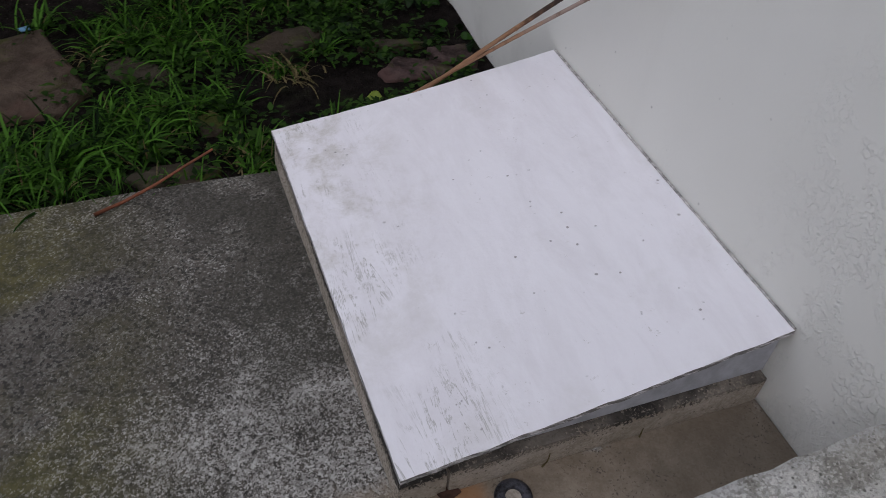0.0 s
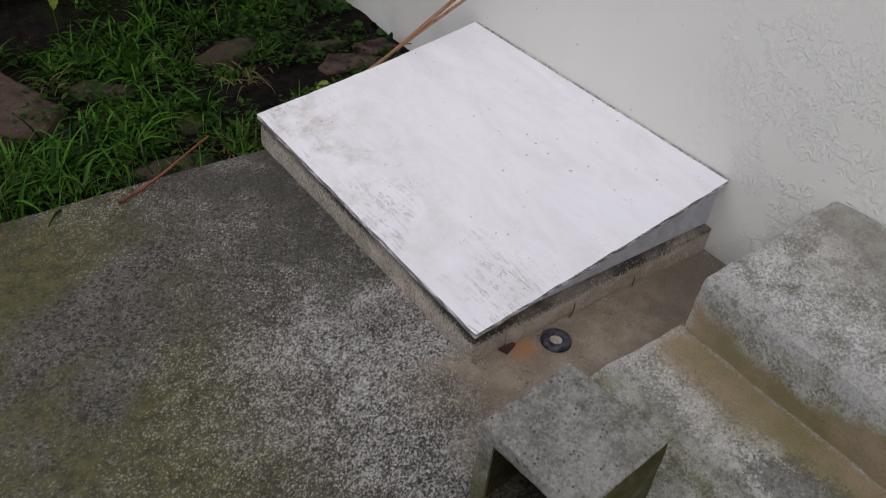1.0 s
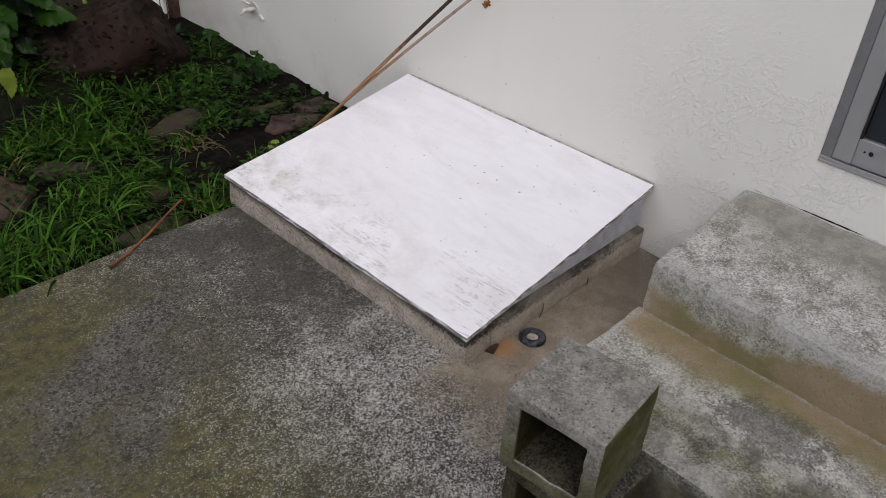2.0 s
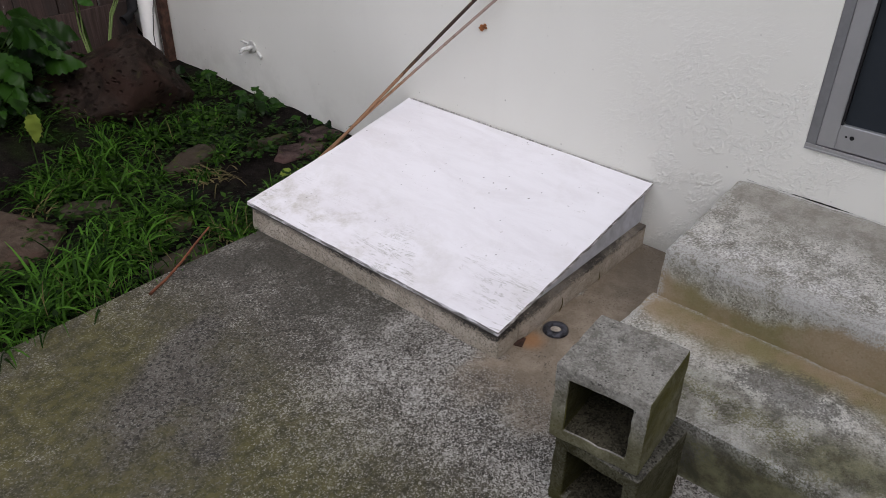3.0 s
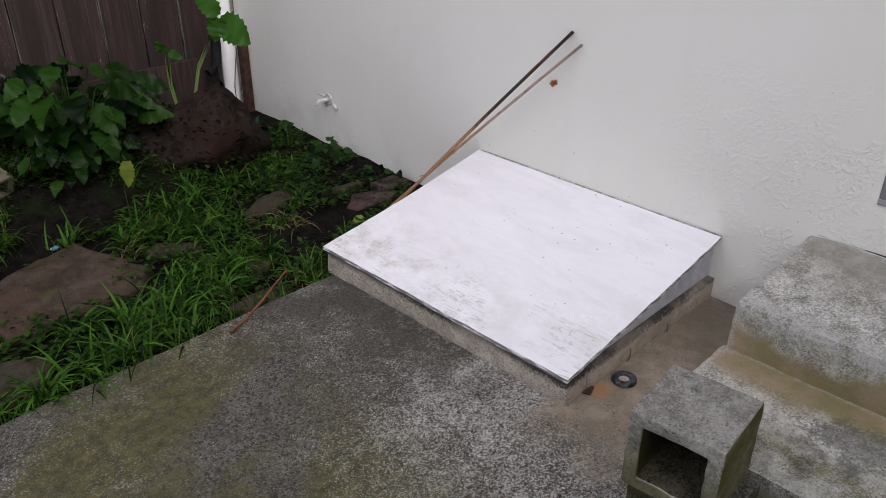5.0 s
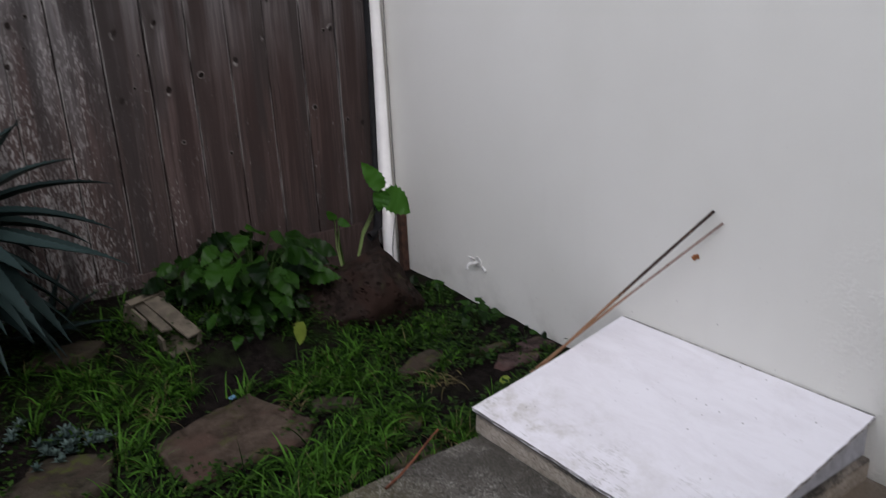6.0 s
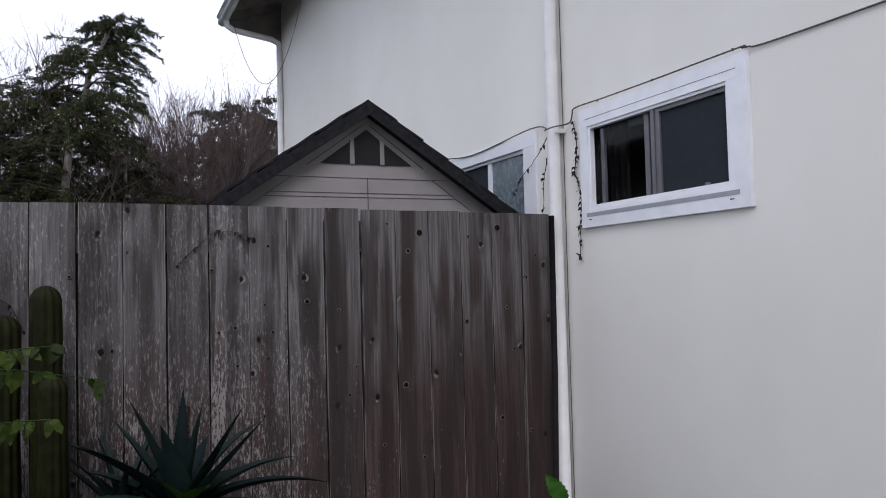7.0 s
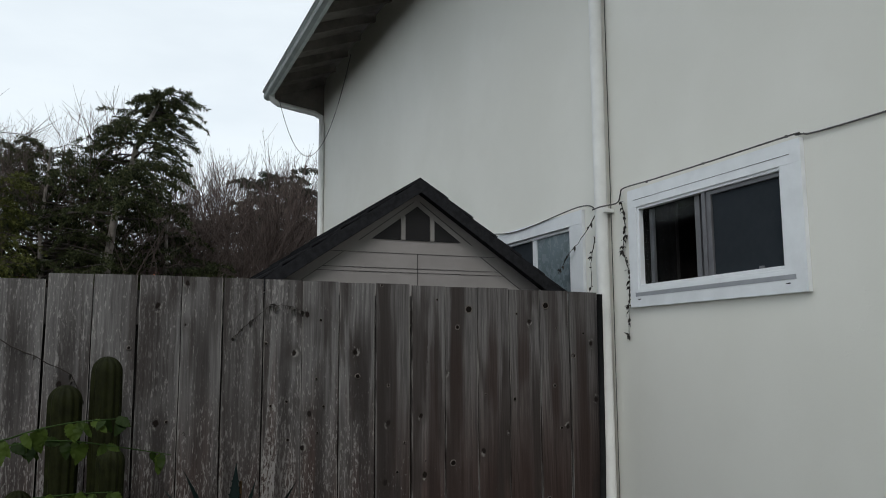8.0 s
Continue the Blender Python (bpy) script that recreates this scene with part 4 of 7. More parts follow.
def build_far_window():
    win = thing("window_2", (0, 3.9, 1.6), "white-framed sliding window with a hazy pane", "window", kind="structure")
    a, b, c, d = FAR_WIN
    y0, y1, z0, z1 = 3.112, 4.70, 1.60, 2.722
    for name, q in (("head_trim", (y0, y1, d - 0.008, z1)), ("apron_trim", (y0, y1, z0, c)), ("side_trim", (y0, a + 0.015, c, d - 0.008)), ("side_trim", (b - 0.015, y1, c, d - 0.008))):
        part(name, box(-0.024, 0.0, *q, bevel=0.003), WHITE, win)
    for name, q in (("frame_rail", (a, b, d - 0.03, d)), ("frame_rail", (a, b, c, c + 0.03)), ("frame_stile", (a, a + 0.028, c + 0.03, d - 0.03)), ("frame_stile", (b - 0.028, b, c + 0.03, d - 0.03)), ("frame_stile", (3.755, 3.805, c + 0.03, d - 0.03))):
        part(name, box(-0.004, 0.03, *q, bevel=0.003), WHITE, win)
    part("hazy_pane", box(0.008, 0.012, a + 0.028, 3.755, c + 0.03, d - 0.03), FROSTED, win, "hazy blue-grey pane")
    part("screen", box(0.012, 0.014, 3.805, b - 0.028, c + 0.03, d - 0.03), SCREEN, win)


def build_door():
    door = thing("door_1", (0, -1.36, 0.48), "aluminium sliding glass door above the concrete steps", "door", kind="structure")
    a, b, c, d = DOOR
    part("outer_jamb", box(0.002, 0.10, b - 0.027, b, c + 0.004, d, bevel=0.002), DULL_JAMB, door)
    part("outer_jamb", box(0.002, 0.10, a, a + 0.027, c + 0.004, d, bevel=0.002), DULL_JAMB, door)
    part("head", box(0.002, 0.10, a + 0.027, b - 0.027, d - 0.035, d, bevel=0.002), DULL_JAMB, door)
    track = bmesh.new()
    box(-0.004, 0.12, a, b, c - 0.002, c + 0.004, 0.001, track)
    for x in (-0.002, 0.044, 0.075):
        box(x, x + 0.004, a, b, c + 0.004, c + 0.014, 0.001, track)
    part("sill_track", track, ALUMINIUM, door, "ribbed aluminium track")
    leaf_door = part("sliding_leaf", box(0.004, 0.040, b - 0.074, b - 0.027, c + 0.014, d - 0.035, bevel=0.003), ALUMINIUM, door)
    part("bottom_rail", box(0.006, 0.038, -1.33, b - 0.074, c + 0.014, c + 0.086, bevel=0.003), ALUMINIUM, leaf_door)
    part("top_rail", box(0.006, 0.038, -1.33, b - 0.074, d - 0.09, d - 0.035, bevel=0.003), ALUMINIUM, leaf_door)
    part("lock_stile", box(0.004, 0.040, -1.38, -1.33, c + 0.014, d - 0.035, bevel=0.003), ALUMINIUM, leaf_door)
    part("gasket", box(0.002, 0.010, b - 0.080, b - 0.0745, c + 0.086, d - 0.09), BLACK, leaf_door)
    for y, r in ((-0.528, 1.0), (-0.513, 0.45)):
        head = lathe([(0.0, 0.0), (0.006 * r, 0.0), (0.005 * r, 0.002), (0.0, 0.0025)], (0, 0, 0), 10)
        bmesh.ops.transform(head, matrix=pose(0.006, y, c + 0.056, 0, -90, 0), verts=head.verts)
        part("screw", head, BLACK, leaf_door)
    part("screen", box(0.018, 0.020, -1.33, b - 0.080, c + 0.086, d - 0.09), SCREEN, leaf_door)
    fixed = part("fixed_pane", box(0.060, 0.066, a + 0.03, -1.33, c + 0.03, d - 0.04), GLASS, door)
    fixed.visible_shadow = False


build_near_window()
build_far_window()
build_door()


def build_roof():
    roof = thing("house_roof", (0, 2.6, 5.6), "shallow eave with exposed rafters and a pale gutter", "roof")
    deck = bmesh.new()
    y0, y1 = -5.2, 10.27
    slope = 0.36
    corners = [(-0.78, 5.63), (4.2, 5.63 + 4.98 * slope), (4.2, 5.69 + 4.98 * slope), (-0.78, 5.69)]
    lo = [deck.verts.new((x, y0, z)) for x, z in corners]
    hi = [deck.verts.new((x, y1, z)) for x, z in corners]
    for k in range(4):
        deck.faces.new((lo[k], lo[(k + 1) % 4], hi[(k + 1) % 4], hi[k]))
    deck.faces.new(lo[::-1])
    deck.faces.new(hi)
    part("deck", deck, ROOF_WOOD, roof)
    y = 10.07
    while y > -5:
        r = box(-0.74, 0.0, y - 0.045, y, 0.0, 0.12, 0.003)
        for v in r.verts:
            v.co.z += 5.51 + (v.co.x + 0.78) * slope
        part("rafter", r, ROOF_WOOD, roof)
        y -= 0.61
    end = bmesh.new()
    rim = [(-0.755, 5.60), (-0.755, 5.475), (-0.60, 5.43), (0.10, 5.30), (0.10, 5.97)]
    near, far = ([end.verts.new((x, q, z)) for x, z in rim] for q in (10.105, 10.135))
    end.faces.new(near[::-1])
    end.faces.new(far)
    for k in range(5):
        end.faces.new((near[k], near[(k + 1) % 5], far[(k + 1) % 5], far[k]))
    bmesh.ops.recalc_face_normals(end, faces=end.faces)
    part("end_board", end, ROOF_WOOD, roof)
    g = bmesh.new()
    prof = [(-0.80, 5.70), (-0.80, 5.59), (-0.815, 5.565), (-0.86, 5.56), (-0.905, 5.585), (-0.915, 5.63), (-0.90, 5.66), (-0.93, 5.68), (-0.93, 5.70)]
    prof = [(x + 0.05, z - 0.04) for x, z in prof]
    a = [g.verts.new((x, y0, z)) for x, z in prof]
    b = [g.verts.new((x, y1 + 0.02, z)) for x, z in prof]
    for k in range(len(prof) - 1):
        g.faces.new((a[k], a[k + 1], b[k + 1], b[k]))
    g.faces.new(b)
    bmesh.ops.solidify(g, geom=g.faces[:], thickness=0.004)
    part("gutter", g, GUTTER, roof, "pale green-grey metal gutter")
    pipe = thing("downpipe", (-0.05, 10.2, 0.0), "white round downpipe at the house corner", "downpipe")
    part("pipe", tube([(-0.79, 10.05, 5.54), (-0.77, 10.05, 5.46), (-0.69, 10.05, 5.41), (-0.15, 10.05, 5.33), (-0.055, 10.05, 5.28), (-0.045, 10.05, 5.18), (-0.045, 10.05, 0.2)], 0.042, 12), DOWNPIPE, pipe, smooth=True)


build_roof()


# ---- cellar hatch ----
def build_hatch():
    hatch = thing("cellar_hatch", (-0.40, 0.53, 0.0), "sloping white painted cellar hatch on a low concrete curb", "hatch")
    n_x, n_y = 24, 30
    bm = bmesh.new()
    top, low = [], []
    for i in range(n_x + 1):
        ra, rb = [], []
        for j in range(n_y + 1):
            s, t = i / n_x, j / n_y
            x = -0.004 - s * 0.806
            y = -0.002 + t * 1.069
            z = 0.224 - 0.136 * s - 0.008 * math.sin(math.pi * s) * (0.4 + 0.6 * t) + 0.0018 * noise.noise((x * 7, y * 5, 0))
            if i in (0, n_x) or j in (0, n_y):
                x += 0.0025 * noise.noise((x * 20, y * 20, 3))
                y += 0.0030 * noise.noise((x * 18, y * 18, 5))
            ra.append(bm.verts.new((x, y, z)))
            rb.append(bm.verts.new((x, y, z - 0.013)))
        top.append(ra)
        low.append(rb)
    for i in range(n_x):
        for j in range(n_y):
            bm.faces.new((top[i][j], top[i + 1][j], top[i + 1][j + 1], top[i][j + 1]))
            bm.faces.new((low[i][j], low[i][j + 1], low[i + 1][j + 1], low[i + 1][j]))
    for i in range(n_x):
        bm.faces.new((top[i][0], low[i][0], low[i + 1][0], top[i + 1][0]))
        bm.faces.new((top[i + 1][n_y], low[i + 1][n_y], low[i][n_y], top[i][n_y]))
    for j in range(n_y):
        bm.faces.new((top[0][j + 1], low[0][j + 1], low[0][j], top[0][j]))
        bm.faces.new((top[n_x][j], low[n_x][j], low[n_x][j + 1], top[n_x][j + 1]))
    bmesh.ops.recalc_face_normals(bm, faces=bm.faces)
    part("lid", bm, HATCH, hatch, "white painted lid with dirt along its lower edge")
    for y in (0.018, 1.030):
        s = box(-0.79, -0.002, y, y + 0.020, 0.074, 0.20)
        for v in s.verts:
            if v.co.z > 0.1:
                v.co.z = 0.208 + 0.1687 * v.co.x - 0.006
        part("side_board", s, HATCH_SIDE_SHADE, hatch, "white wedge-shaped side board, its shade in the grey colour")
    # added strip, its dark colour draws the shaded gap under the lid
    part("front_batten", worn_box(-0.8065, -0.765, 0.004, 1.058, 0.062, 0.0768, 0.04, 0.003, 0.0012), make_plain("lid_gap_dark", (0.060, 0.055, 0.052), 0.9, 0, 0.6, 40.0, 0.4), hatch, "dark strip standing for the shaded gap below the lid")
    # thin bead added in place of the shadow gap between lid and wall
    bead = bmesh.new()
    tube([(-0.004, y, 0.2255 + 0.0012 * math.sin(y * 31)) for y in (0.0, 0.15, 0.34, 0.52, 0.70, 0.88, 1.06)], 0.0030, 8, bead)
    part("caulk_bead", bead, make_plain("wall_gap_grey", (0.40, 0.385, 0.36), 0.8, 0, 0.5, 60.0, 0.3, 0.1), hatch, "grey bead standing for the shadow gap along the wall", smooth=True)
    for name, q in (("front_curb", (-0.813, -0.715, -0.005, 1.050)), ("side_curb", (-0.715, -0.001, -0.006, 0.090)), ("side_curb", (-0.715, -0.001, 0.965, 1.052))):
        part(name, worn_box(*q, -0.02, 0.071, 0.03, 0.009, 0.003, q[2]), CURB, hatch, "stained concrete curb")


build_hatch()


# ---- concrete steps ----
def build_steps():
    steps = thing("concrete_steps", (-0.42, -1.2, 0.0), "two worn mossy concrete steps below the door", "steps")
    upper = worn_box(-0.462, -0.001, -2.55, -0.268, 0.0, 0.305, 0.022, 0.009, 0.006, 2.0)
    for v in upper.verts:
        if v.co.z > 0.2:
            v.co.z += 0.030 * smooth_step(v.co.x, -0.40, 0.0)
    part("upper_step", upper, STEP, steps)
    # dark strip added for the crack between upper step and wall
    rnd = random.Random(63)
    joint = bmesh.new()
    last = None
    for k in range(61):
        y = -0.29 - 0.85 * k / 60
        r = 0.0004 + 0.0032 * smooth_step(y, -0.62, -0.50) * smooth_step(-y, 0.38, 0.46) * rnd.uniform(0.2, 1.0)
        pair = [joint.verts.new((-0.0015 - 0.0005 * u, y, 0.3372 + u * r + rnd.uniform(-0.0006, 0.0006))) for u in (-1, 1)]
        if last:
            joint.faces.new((last[0], last[1], pair[1], pair[0]))
        last = pair
    part("joint_moss", joint, VINE, steps, "dark strip drawn for the crack in the joint at the wall")
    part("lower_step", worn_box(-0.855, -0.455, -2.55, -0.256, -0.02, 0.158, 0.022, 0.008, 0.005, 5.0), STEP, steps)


build_steps()


# ---- loose things on the slab ----
def build_block(at, turn, label, material=BLOCK):
    blk = thing("concrete_block", (0, 0, 0), label, "concrete block", "stacked blocks")
    h, t = 0.0965, 0.031
    bm = bmesh.new()
    n = 9
    def edge(k):
        return -h + 2 * h * k / n
    cut0, cut1 = -h + t, h - t
    stops = sorted({*(round(edge(k), 5) for k in range(n + 1) if abs(edge(k) - cut0) > 0.008 and abs(edge(k) - cut1) > 0.008), round(cut0, 5), round(cut1, 5)})
    xs = [edge(k) for k in range(n + 1)]
    def hollow(a, b):
        return cut0 - 1e-4 <= a and b <= cut1 + 1e-4
    def quad(*ps):
        bm.faces.new([bm.verts.new(p) for p in ps])
    for y0, y1 in zip(stops, stops[1:]):
        for z0, z1 in zip(stops, stops[1:]):
            if hollow(y0, y1) and hollow(z0, z1):
                for x in (xs[-2], h):
                    quad((x, y0, z0), (x, y1, z0), (x, y1, z1), (x, y0, z1))
                continue
            for x in (-h, h):
                quad((x, y0, z0), (x, y1, z0), (x, y1, z1), (x, y0, z1))
    for x0, x1 in zip(xs, xs[1:]):
        for a, b in zip(stops, stops[1:]):
            for s in (-h, h):
                quad((x0, a, s), (x1, a, s), (x1, b, s), (x0, b, s))
                quad((x0, s, a), (x1, s, a), (x1, s, b), (x0, s, b))
            if hollow(a, b) and x1 < h - 0.005:
                for s in (cut0, cut1):
                    quad((x0, a, s), (x1, a, s), (x1, b, s), (x0, b, s))
                    quad((x0, s, a), (x1, s, a), (x1, s, b), (x0, s, b))
    bmesh.ops.remove_doubles(bm, verts=bm.verts, dist=0.0004)
    bmesh.ops.recalc_face_normals(bm, faces=bm.faces)
    seed = Vector(at) * 7
    sharp = [e for e in bm.edges if len(e.link_faces) == 2 and e.calc_face_angle() > 0.8]
    bmesh.ops.bevel(bm, geom=sharp, offset=0.0045, segments=2, affect="EDGES", profile=0.5)
    for v in bm.verts:
        lip = abs(v.co.x + h) < 0.012 and abs(abs(v.co.z) - cut1) < 0.012 and abs(v.co.y) < cut1
        if lip:
            v.co.z += math.copysign(0.007, v.co.z) * max(0.0, noise.noise((v.co.y * 38 + at[2] * 50, 0.5, v.co.z * 9)))
        v.co += v.normal * (0.0020 * noise.noise(v.co * 42 + seed) + 0.0013 * noise.noise(v.co * 110 + seed))
        if abs(v.co.y) > h - 0.006 or abs(v.co.z) > h - 0.006:
            v.co *= 1 - 0.014 * max(0.0, noise.noise(v.co * 30 + seed) - 0.15)
    # faces inside the hollow take the shade colour
    for f in bm.faces:
        q = f.calc_center_median()
        if abs(q.y) < cut1 + 0.002 and abs(q.z) < cut1 + 0.002 and -h + 0.010 < q.x < h - 0.010:
            f.material_index = 1
    bmesh.ops.transform(bm, matrix=pose(*at, 0, 0, turn) @ Matrix.Diagonal((1.035, 1.035, 1.0, 1.0)), verts=bm.verts)
    blk.location = (at[0], at[1], at[2] - h)
    part("shell", bm, material, blk).data.materials.append(BLOCK_HOLLOW)
    return blk


build_block((-1.011, -0.476, 0.0970), -2.0, "dark damp hollow concrete block standing on the slab", BLOCK_WET)
build_block((-1.011, -0.453, 0.2905), 5.2, "grey mossy hollow concrete block stacked on another block")

drain = thing("floor_drain", (-0.600, -0.053, 0.0), "round dark metal floor drain ring in the slab", "drain")
part("ring", lathe([(0.016, 0.001), (0.016, 0.008), (0.020, 0.012), (0.030, 0.012), (0.036, 0.008), (0.037, 0.001)], (-0.600, -0.053, 0.0), 28), make_plain("pitted_drain_metal", (0.045, 0.045, 0.055), 0.55, 0.3, 0.95, 70.0, 0.3), drain, smooth=True)
part("cover", lathe([(0.0, 0.004), (0.0155, 0.004), (0.0155, 0.001)], (-0.600, -0.053, 0.0), 20), CURB, drain)

plate = thing("rust_plate", (-0.712, -0.008, 0.0), "small rusted steel plate set in the slab", "metal plate")
part("plate", box(-0.020, 0.020, -0.013, 0.013, 0.001, 0.006, 0.002, m=pose(-0.712, -0.008, 0, 0, 0, 20)), RUST, plate)


def build_rods():
    for tip, foot, mat_, lab, r in (((-0.012, 0.641, 0.775), (-0.402, 1.242, -0.03), ROD, "dark cane with a tan foot leaning against the wall", 0.0060),
                                    ((-0.012, 0.600, 0.738), (-0.391, 1.274, -0.03), ROD_PALE, "pale stained cane leaning against the wall", 0.0050)):
        rod = thing("cane", foot, lab, "cane", "canes by the hatch")
        a, b = Vector(foot), Vector(tip)
        pts = [a.lerp(b, k / 10) + Vector((-0.004, 0, 0)) * math.sin(math.pi * k / 10) + Vector((0, 0, 0.006 * math.sin(math.pi * k / 10))) for k in range(11)]
        part("shaft", tube(pts, r, 10), mat_, rod, smooth=True)
        for k in (3.2, 5.1, 7.3, 9.0):
            i = int(k)
            q, d = pts[i].lerp(pts[i + 1], k - i), (pts[i + 1] - pts[i]).normalized()
            part("joint_ring", tube([q - d * 0.004, q, q + d * 0.004], r * 1.14, 10, taper=r * 1.05), mat_, rod, smooth=True)


build_rods()

for way, lab in (([(-0.80, -0.215, 0.004), (-0.775, -0.205, 0.012), (-0.745, -0.212, 0.009), (-0.725, -0.228, 0.004)], "small dry curled twig lying on the silted slab"),
                 ([(-0.52, -0.012, 0.003), (-0.515, -0.016, 0.028), (-0.512, -0.013, 0.048)], "pale straw stalk leaning on the hatch curb"),
                 ([(-0.30, -0.012, 0.003), (-0.304, -0.015, 0.020), (-0.300, -0.012, 0.034)], "short pale straw stalk leaning on the hatch curb")):
    bit = thing("stalk", way[0], lab, "twig", "litter by the hatch")
    part("stem", tube(soft_line(way, 3), 0.0020, 6, taper=0.0012), DRY_GRASS if "straw" in lab else LIMB, bit, smooth=True)

stick = thing("stick", (-1.12, 1.01, 0.0), "thin reddish-brown dry stick lying over the slab edge", "stick")
part("twig", tube([(-1.272, 0.946, 0.006), (-1.20, 0.972, 0.010), (-1.12, 1.008, 0.018), (-1.04, 1.045, 0.034), (-0.965, 1.073, 0.052)], 0.0048, 8, taper=0.0030), make_plain("red_brown_twig", (0.165, 0.052, 0.022), 0.8, 0, 0.4, 25.0, 0.3), stick, smooth=True)


# ---- things on the wall ----
def build_wall_fittings():
    pipe = thing("downspout", (-0.056, 2.842, 0.15), "cream painted downspout fixed to the house wall", "downspout")
    part("pipe", tube([(-0.056, 2.842, z) for z in (-0.03, 2.0, 4.0, 5.45)] + [(-0.12, 2.842, 5.49), (-0.76, 2.842, 5.54)], 0.040, 16), DOWNPIPE, pipe, smooth=True)
    for z in (2.66, 4.6):
        part("bracket", box(-0.070, -0.001, 2.785, 2.900, z - 0.012, z + 0.012, 0.003), DOWNPIPE, pipe)
    hose = thing("black_pipe", (-0.125, 2.76, 0.2), "black plastic pipe with an elbow beside the downspout", "pipe")
    part("tube", tube([(-0.122, 2.79, 2.15), (-0.132, 2.788, 1.2), (-0.150, 2.785, 0.60), (-0.158, 2.780, 0.36), (-0.166, 2.775, 0.28), (-0.205, 2.765, 0.235)], 0.017, 12), BLACK, hose, smooth=True)
    part("elbow", tube([(-0.154, 2.782, 0.42), (-0.158, 2.780, 0.34), (-0.168, 2.774, 0.275), (-0.205, 2.765, 0.236), (-0.235, 2.760, 0.228)], 0.026, 14), BLACK, hose, smooth=True)
    post = thing("rusty_stub", (-0.02, 2.63, 0.1), "short rusted steel stub by the wall foot", "pipe stub")
    part("stub", box(-0.050, -0.006, 2.715, 2.755, -0.05, 0.350, 0.004), RUST, post)
    for y, x in ((2.808, -0.012), (2.775, -0.014)):
        lead = thing("black_cable", (x, y, 0.1), "thin black cable running down the wall", "cable")
        part("lead", tube([(x - 0.07, y - 0.04, -0.02), (x - 0.06, y - 0.02, 0.12), (x - 0.03, y - 0.005, 0.24), (x, y, 0.34), (x, y, 1.2), (x + 0.004, y, 2.6), (x + 0.006, y, 5.6)] if y > 2.78 else [(x - 0.055, y - 0.05, -0.02), (x - 0.045, y - 0.03, 0.12), (x - 0.02, y - 0.02, 0.24), (x, y - 0.01, 0.36), (x - 0.01, y + 0.01, 0.48)], 0.0026, 8), CABLE, lead, smooth=True)
    cab = thing("wall_cable", (-0.01, 1.7, 2.76), "grey cable clipped over the window head", "cable")
    pts = [(-0.008, -2.0, 2.735), (-0.008, 0.9, 2.742), (-0.012, 1.34, 2.760), (-0.030, 1.36, 2.762), (-0.030, 1.9, 2.762), (-0.030, 2.35, 2.765), (-0.028, 2.64, 2.770), (-0.012, 2.70, 2.745), (-0.010, 2.74, 2.70), (-0.115, 2.75, 2.672), (-0.118, 2.84, 2.668), (-0.03, 2.95, 2.70), (-0.028, 3.15, 2.742), (-0.03, 4.0, 2.705), (-0.03, 4.8, 2.76), (-0.01, 7.0, 2.74)]
    part("sheath", tube(soft_line(pts), 0.0042, 8), CABLE, cab, smooth=True)
    for y in (1.40, 1.95, 2.42):
        part("clip", box(-0.036, -0.024, y - 0.004, y + 0.004, 2.757, 2.769, 0.002), CABLE, cab)
    tap = thing("hose_tap", (-0.03, 2.06, 0.215), "small white painted hose tap on the wall", "tap")
    part("body", tube([(0.0, 2.055, 0.205), (-0.030, 2.055, 0.205), (-0.050, 2.062, 0.204), (-0.060, 2.070, 0.192), (-0.062, 2.072, 0.180)], 0.0095, 12), PORCELAIN, tap, smooth=True)
    part("flange", tube([(0.0, 2.055, 0.205), (-0.007, 2.055, 0.205)], 0.027, 16), PORCELAIN, tap)
    part("handle", box(-0.043, -0.032, 2.038, 2.086, 0.230, 0.238, 0.003), PORCELAIN, tap)
    part("spindle", tube([(-0.037, 2.062, 0.205), (-0.037, 2.062, 0.232)], 0.006, 8), PORCELAIN, tap)
    part("drip", tube([(-0.002, 2.02, 0.185), (-0.010, 1.985, 0.172)], 0.007, 8), PORCELAIN, tap)
    spot = thing("rust_spot", (0, 0.713, 0.578), "flaking rusty patch on the white wall", "rust patch")
    bm = bmesh.new()
    rnd = random.Random(4)
    for k in range(16):
        y, z, r = 0.713 + rnd.gauss(0, 0.009), 0.578 + rnd.gauss(0, 0.007), rnd.uniform(0.002, 0.006)
        box(-0.004, 0.0, -r, r, -r * 0.6, r * 0.6, 0.001, bm, pose(0, y, z, rnd.uniform(0, 90), 0, 0))
    part("flakes", bm, make_plain("orange_rust", (0.33, 0.12, 0.035), 0.9, 0, 0.4, 60.0, 0.3), spot)
    wire = thing("hanging_wire", (-0.3, 9.2, 4.8), "thin dark wire looped from the eave", "cable")
    a, b = Vector((-0.70, 9.95, 5.46)), Vector((-0.02, 8.6, 5.74))
    pts = []
    for k in range(21):
        s = k / 20
        p = a.lerp(b, s)
        p.z -= 4 * s * (1 - s) * 1.1
        pts.append(p)
    part("loop", tube(pts, 0.0042, 6), CABLE, wire, smooth=True)


build_wall_fittings()


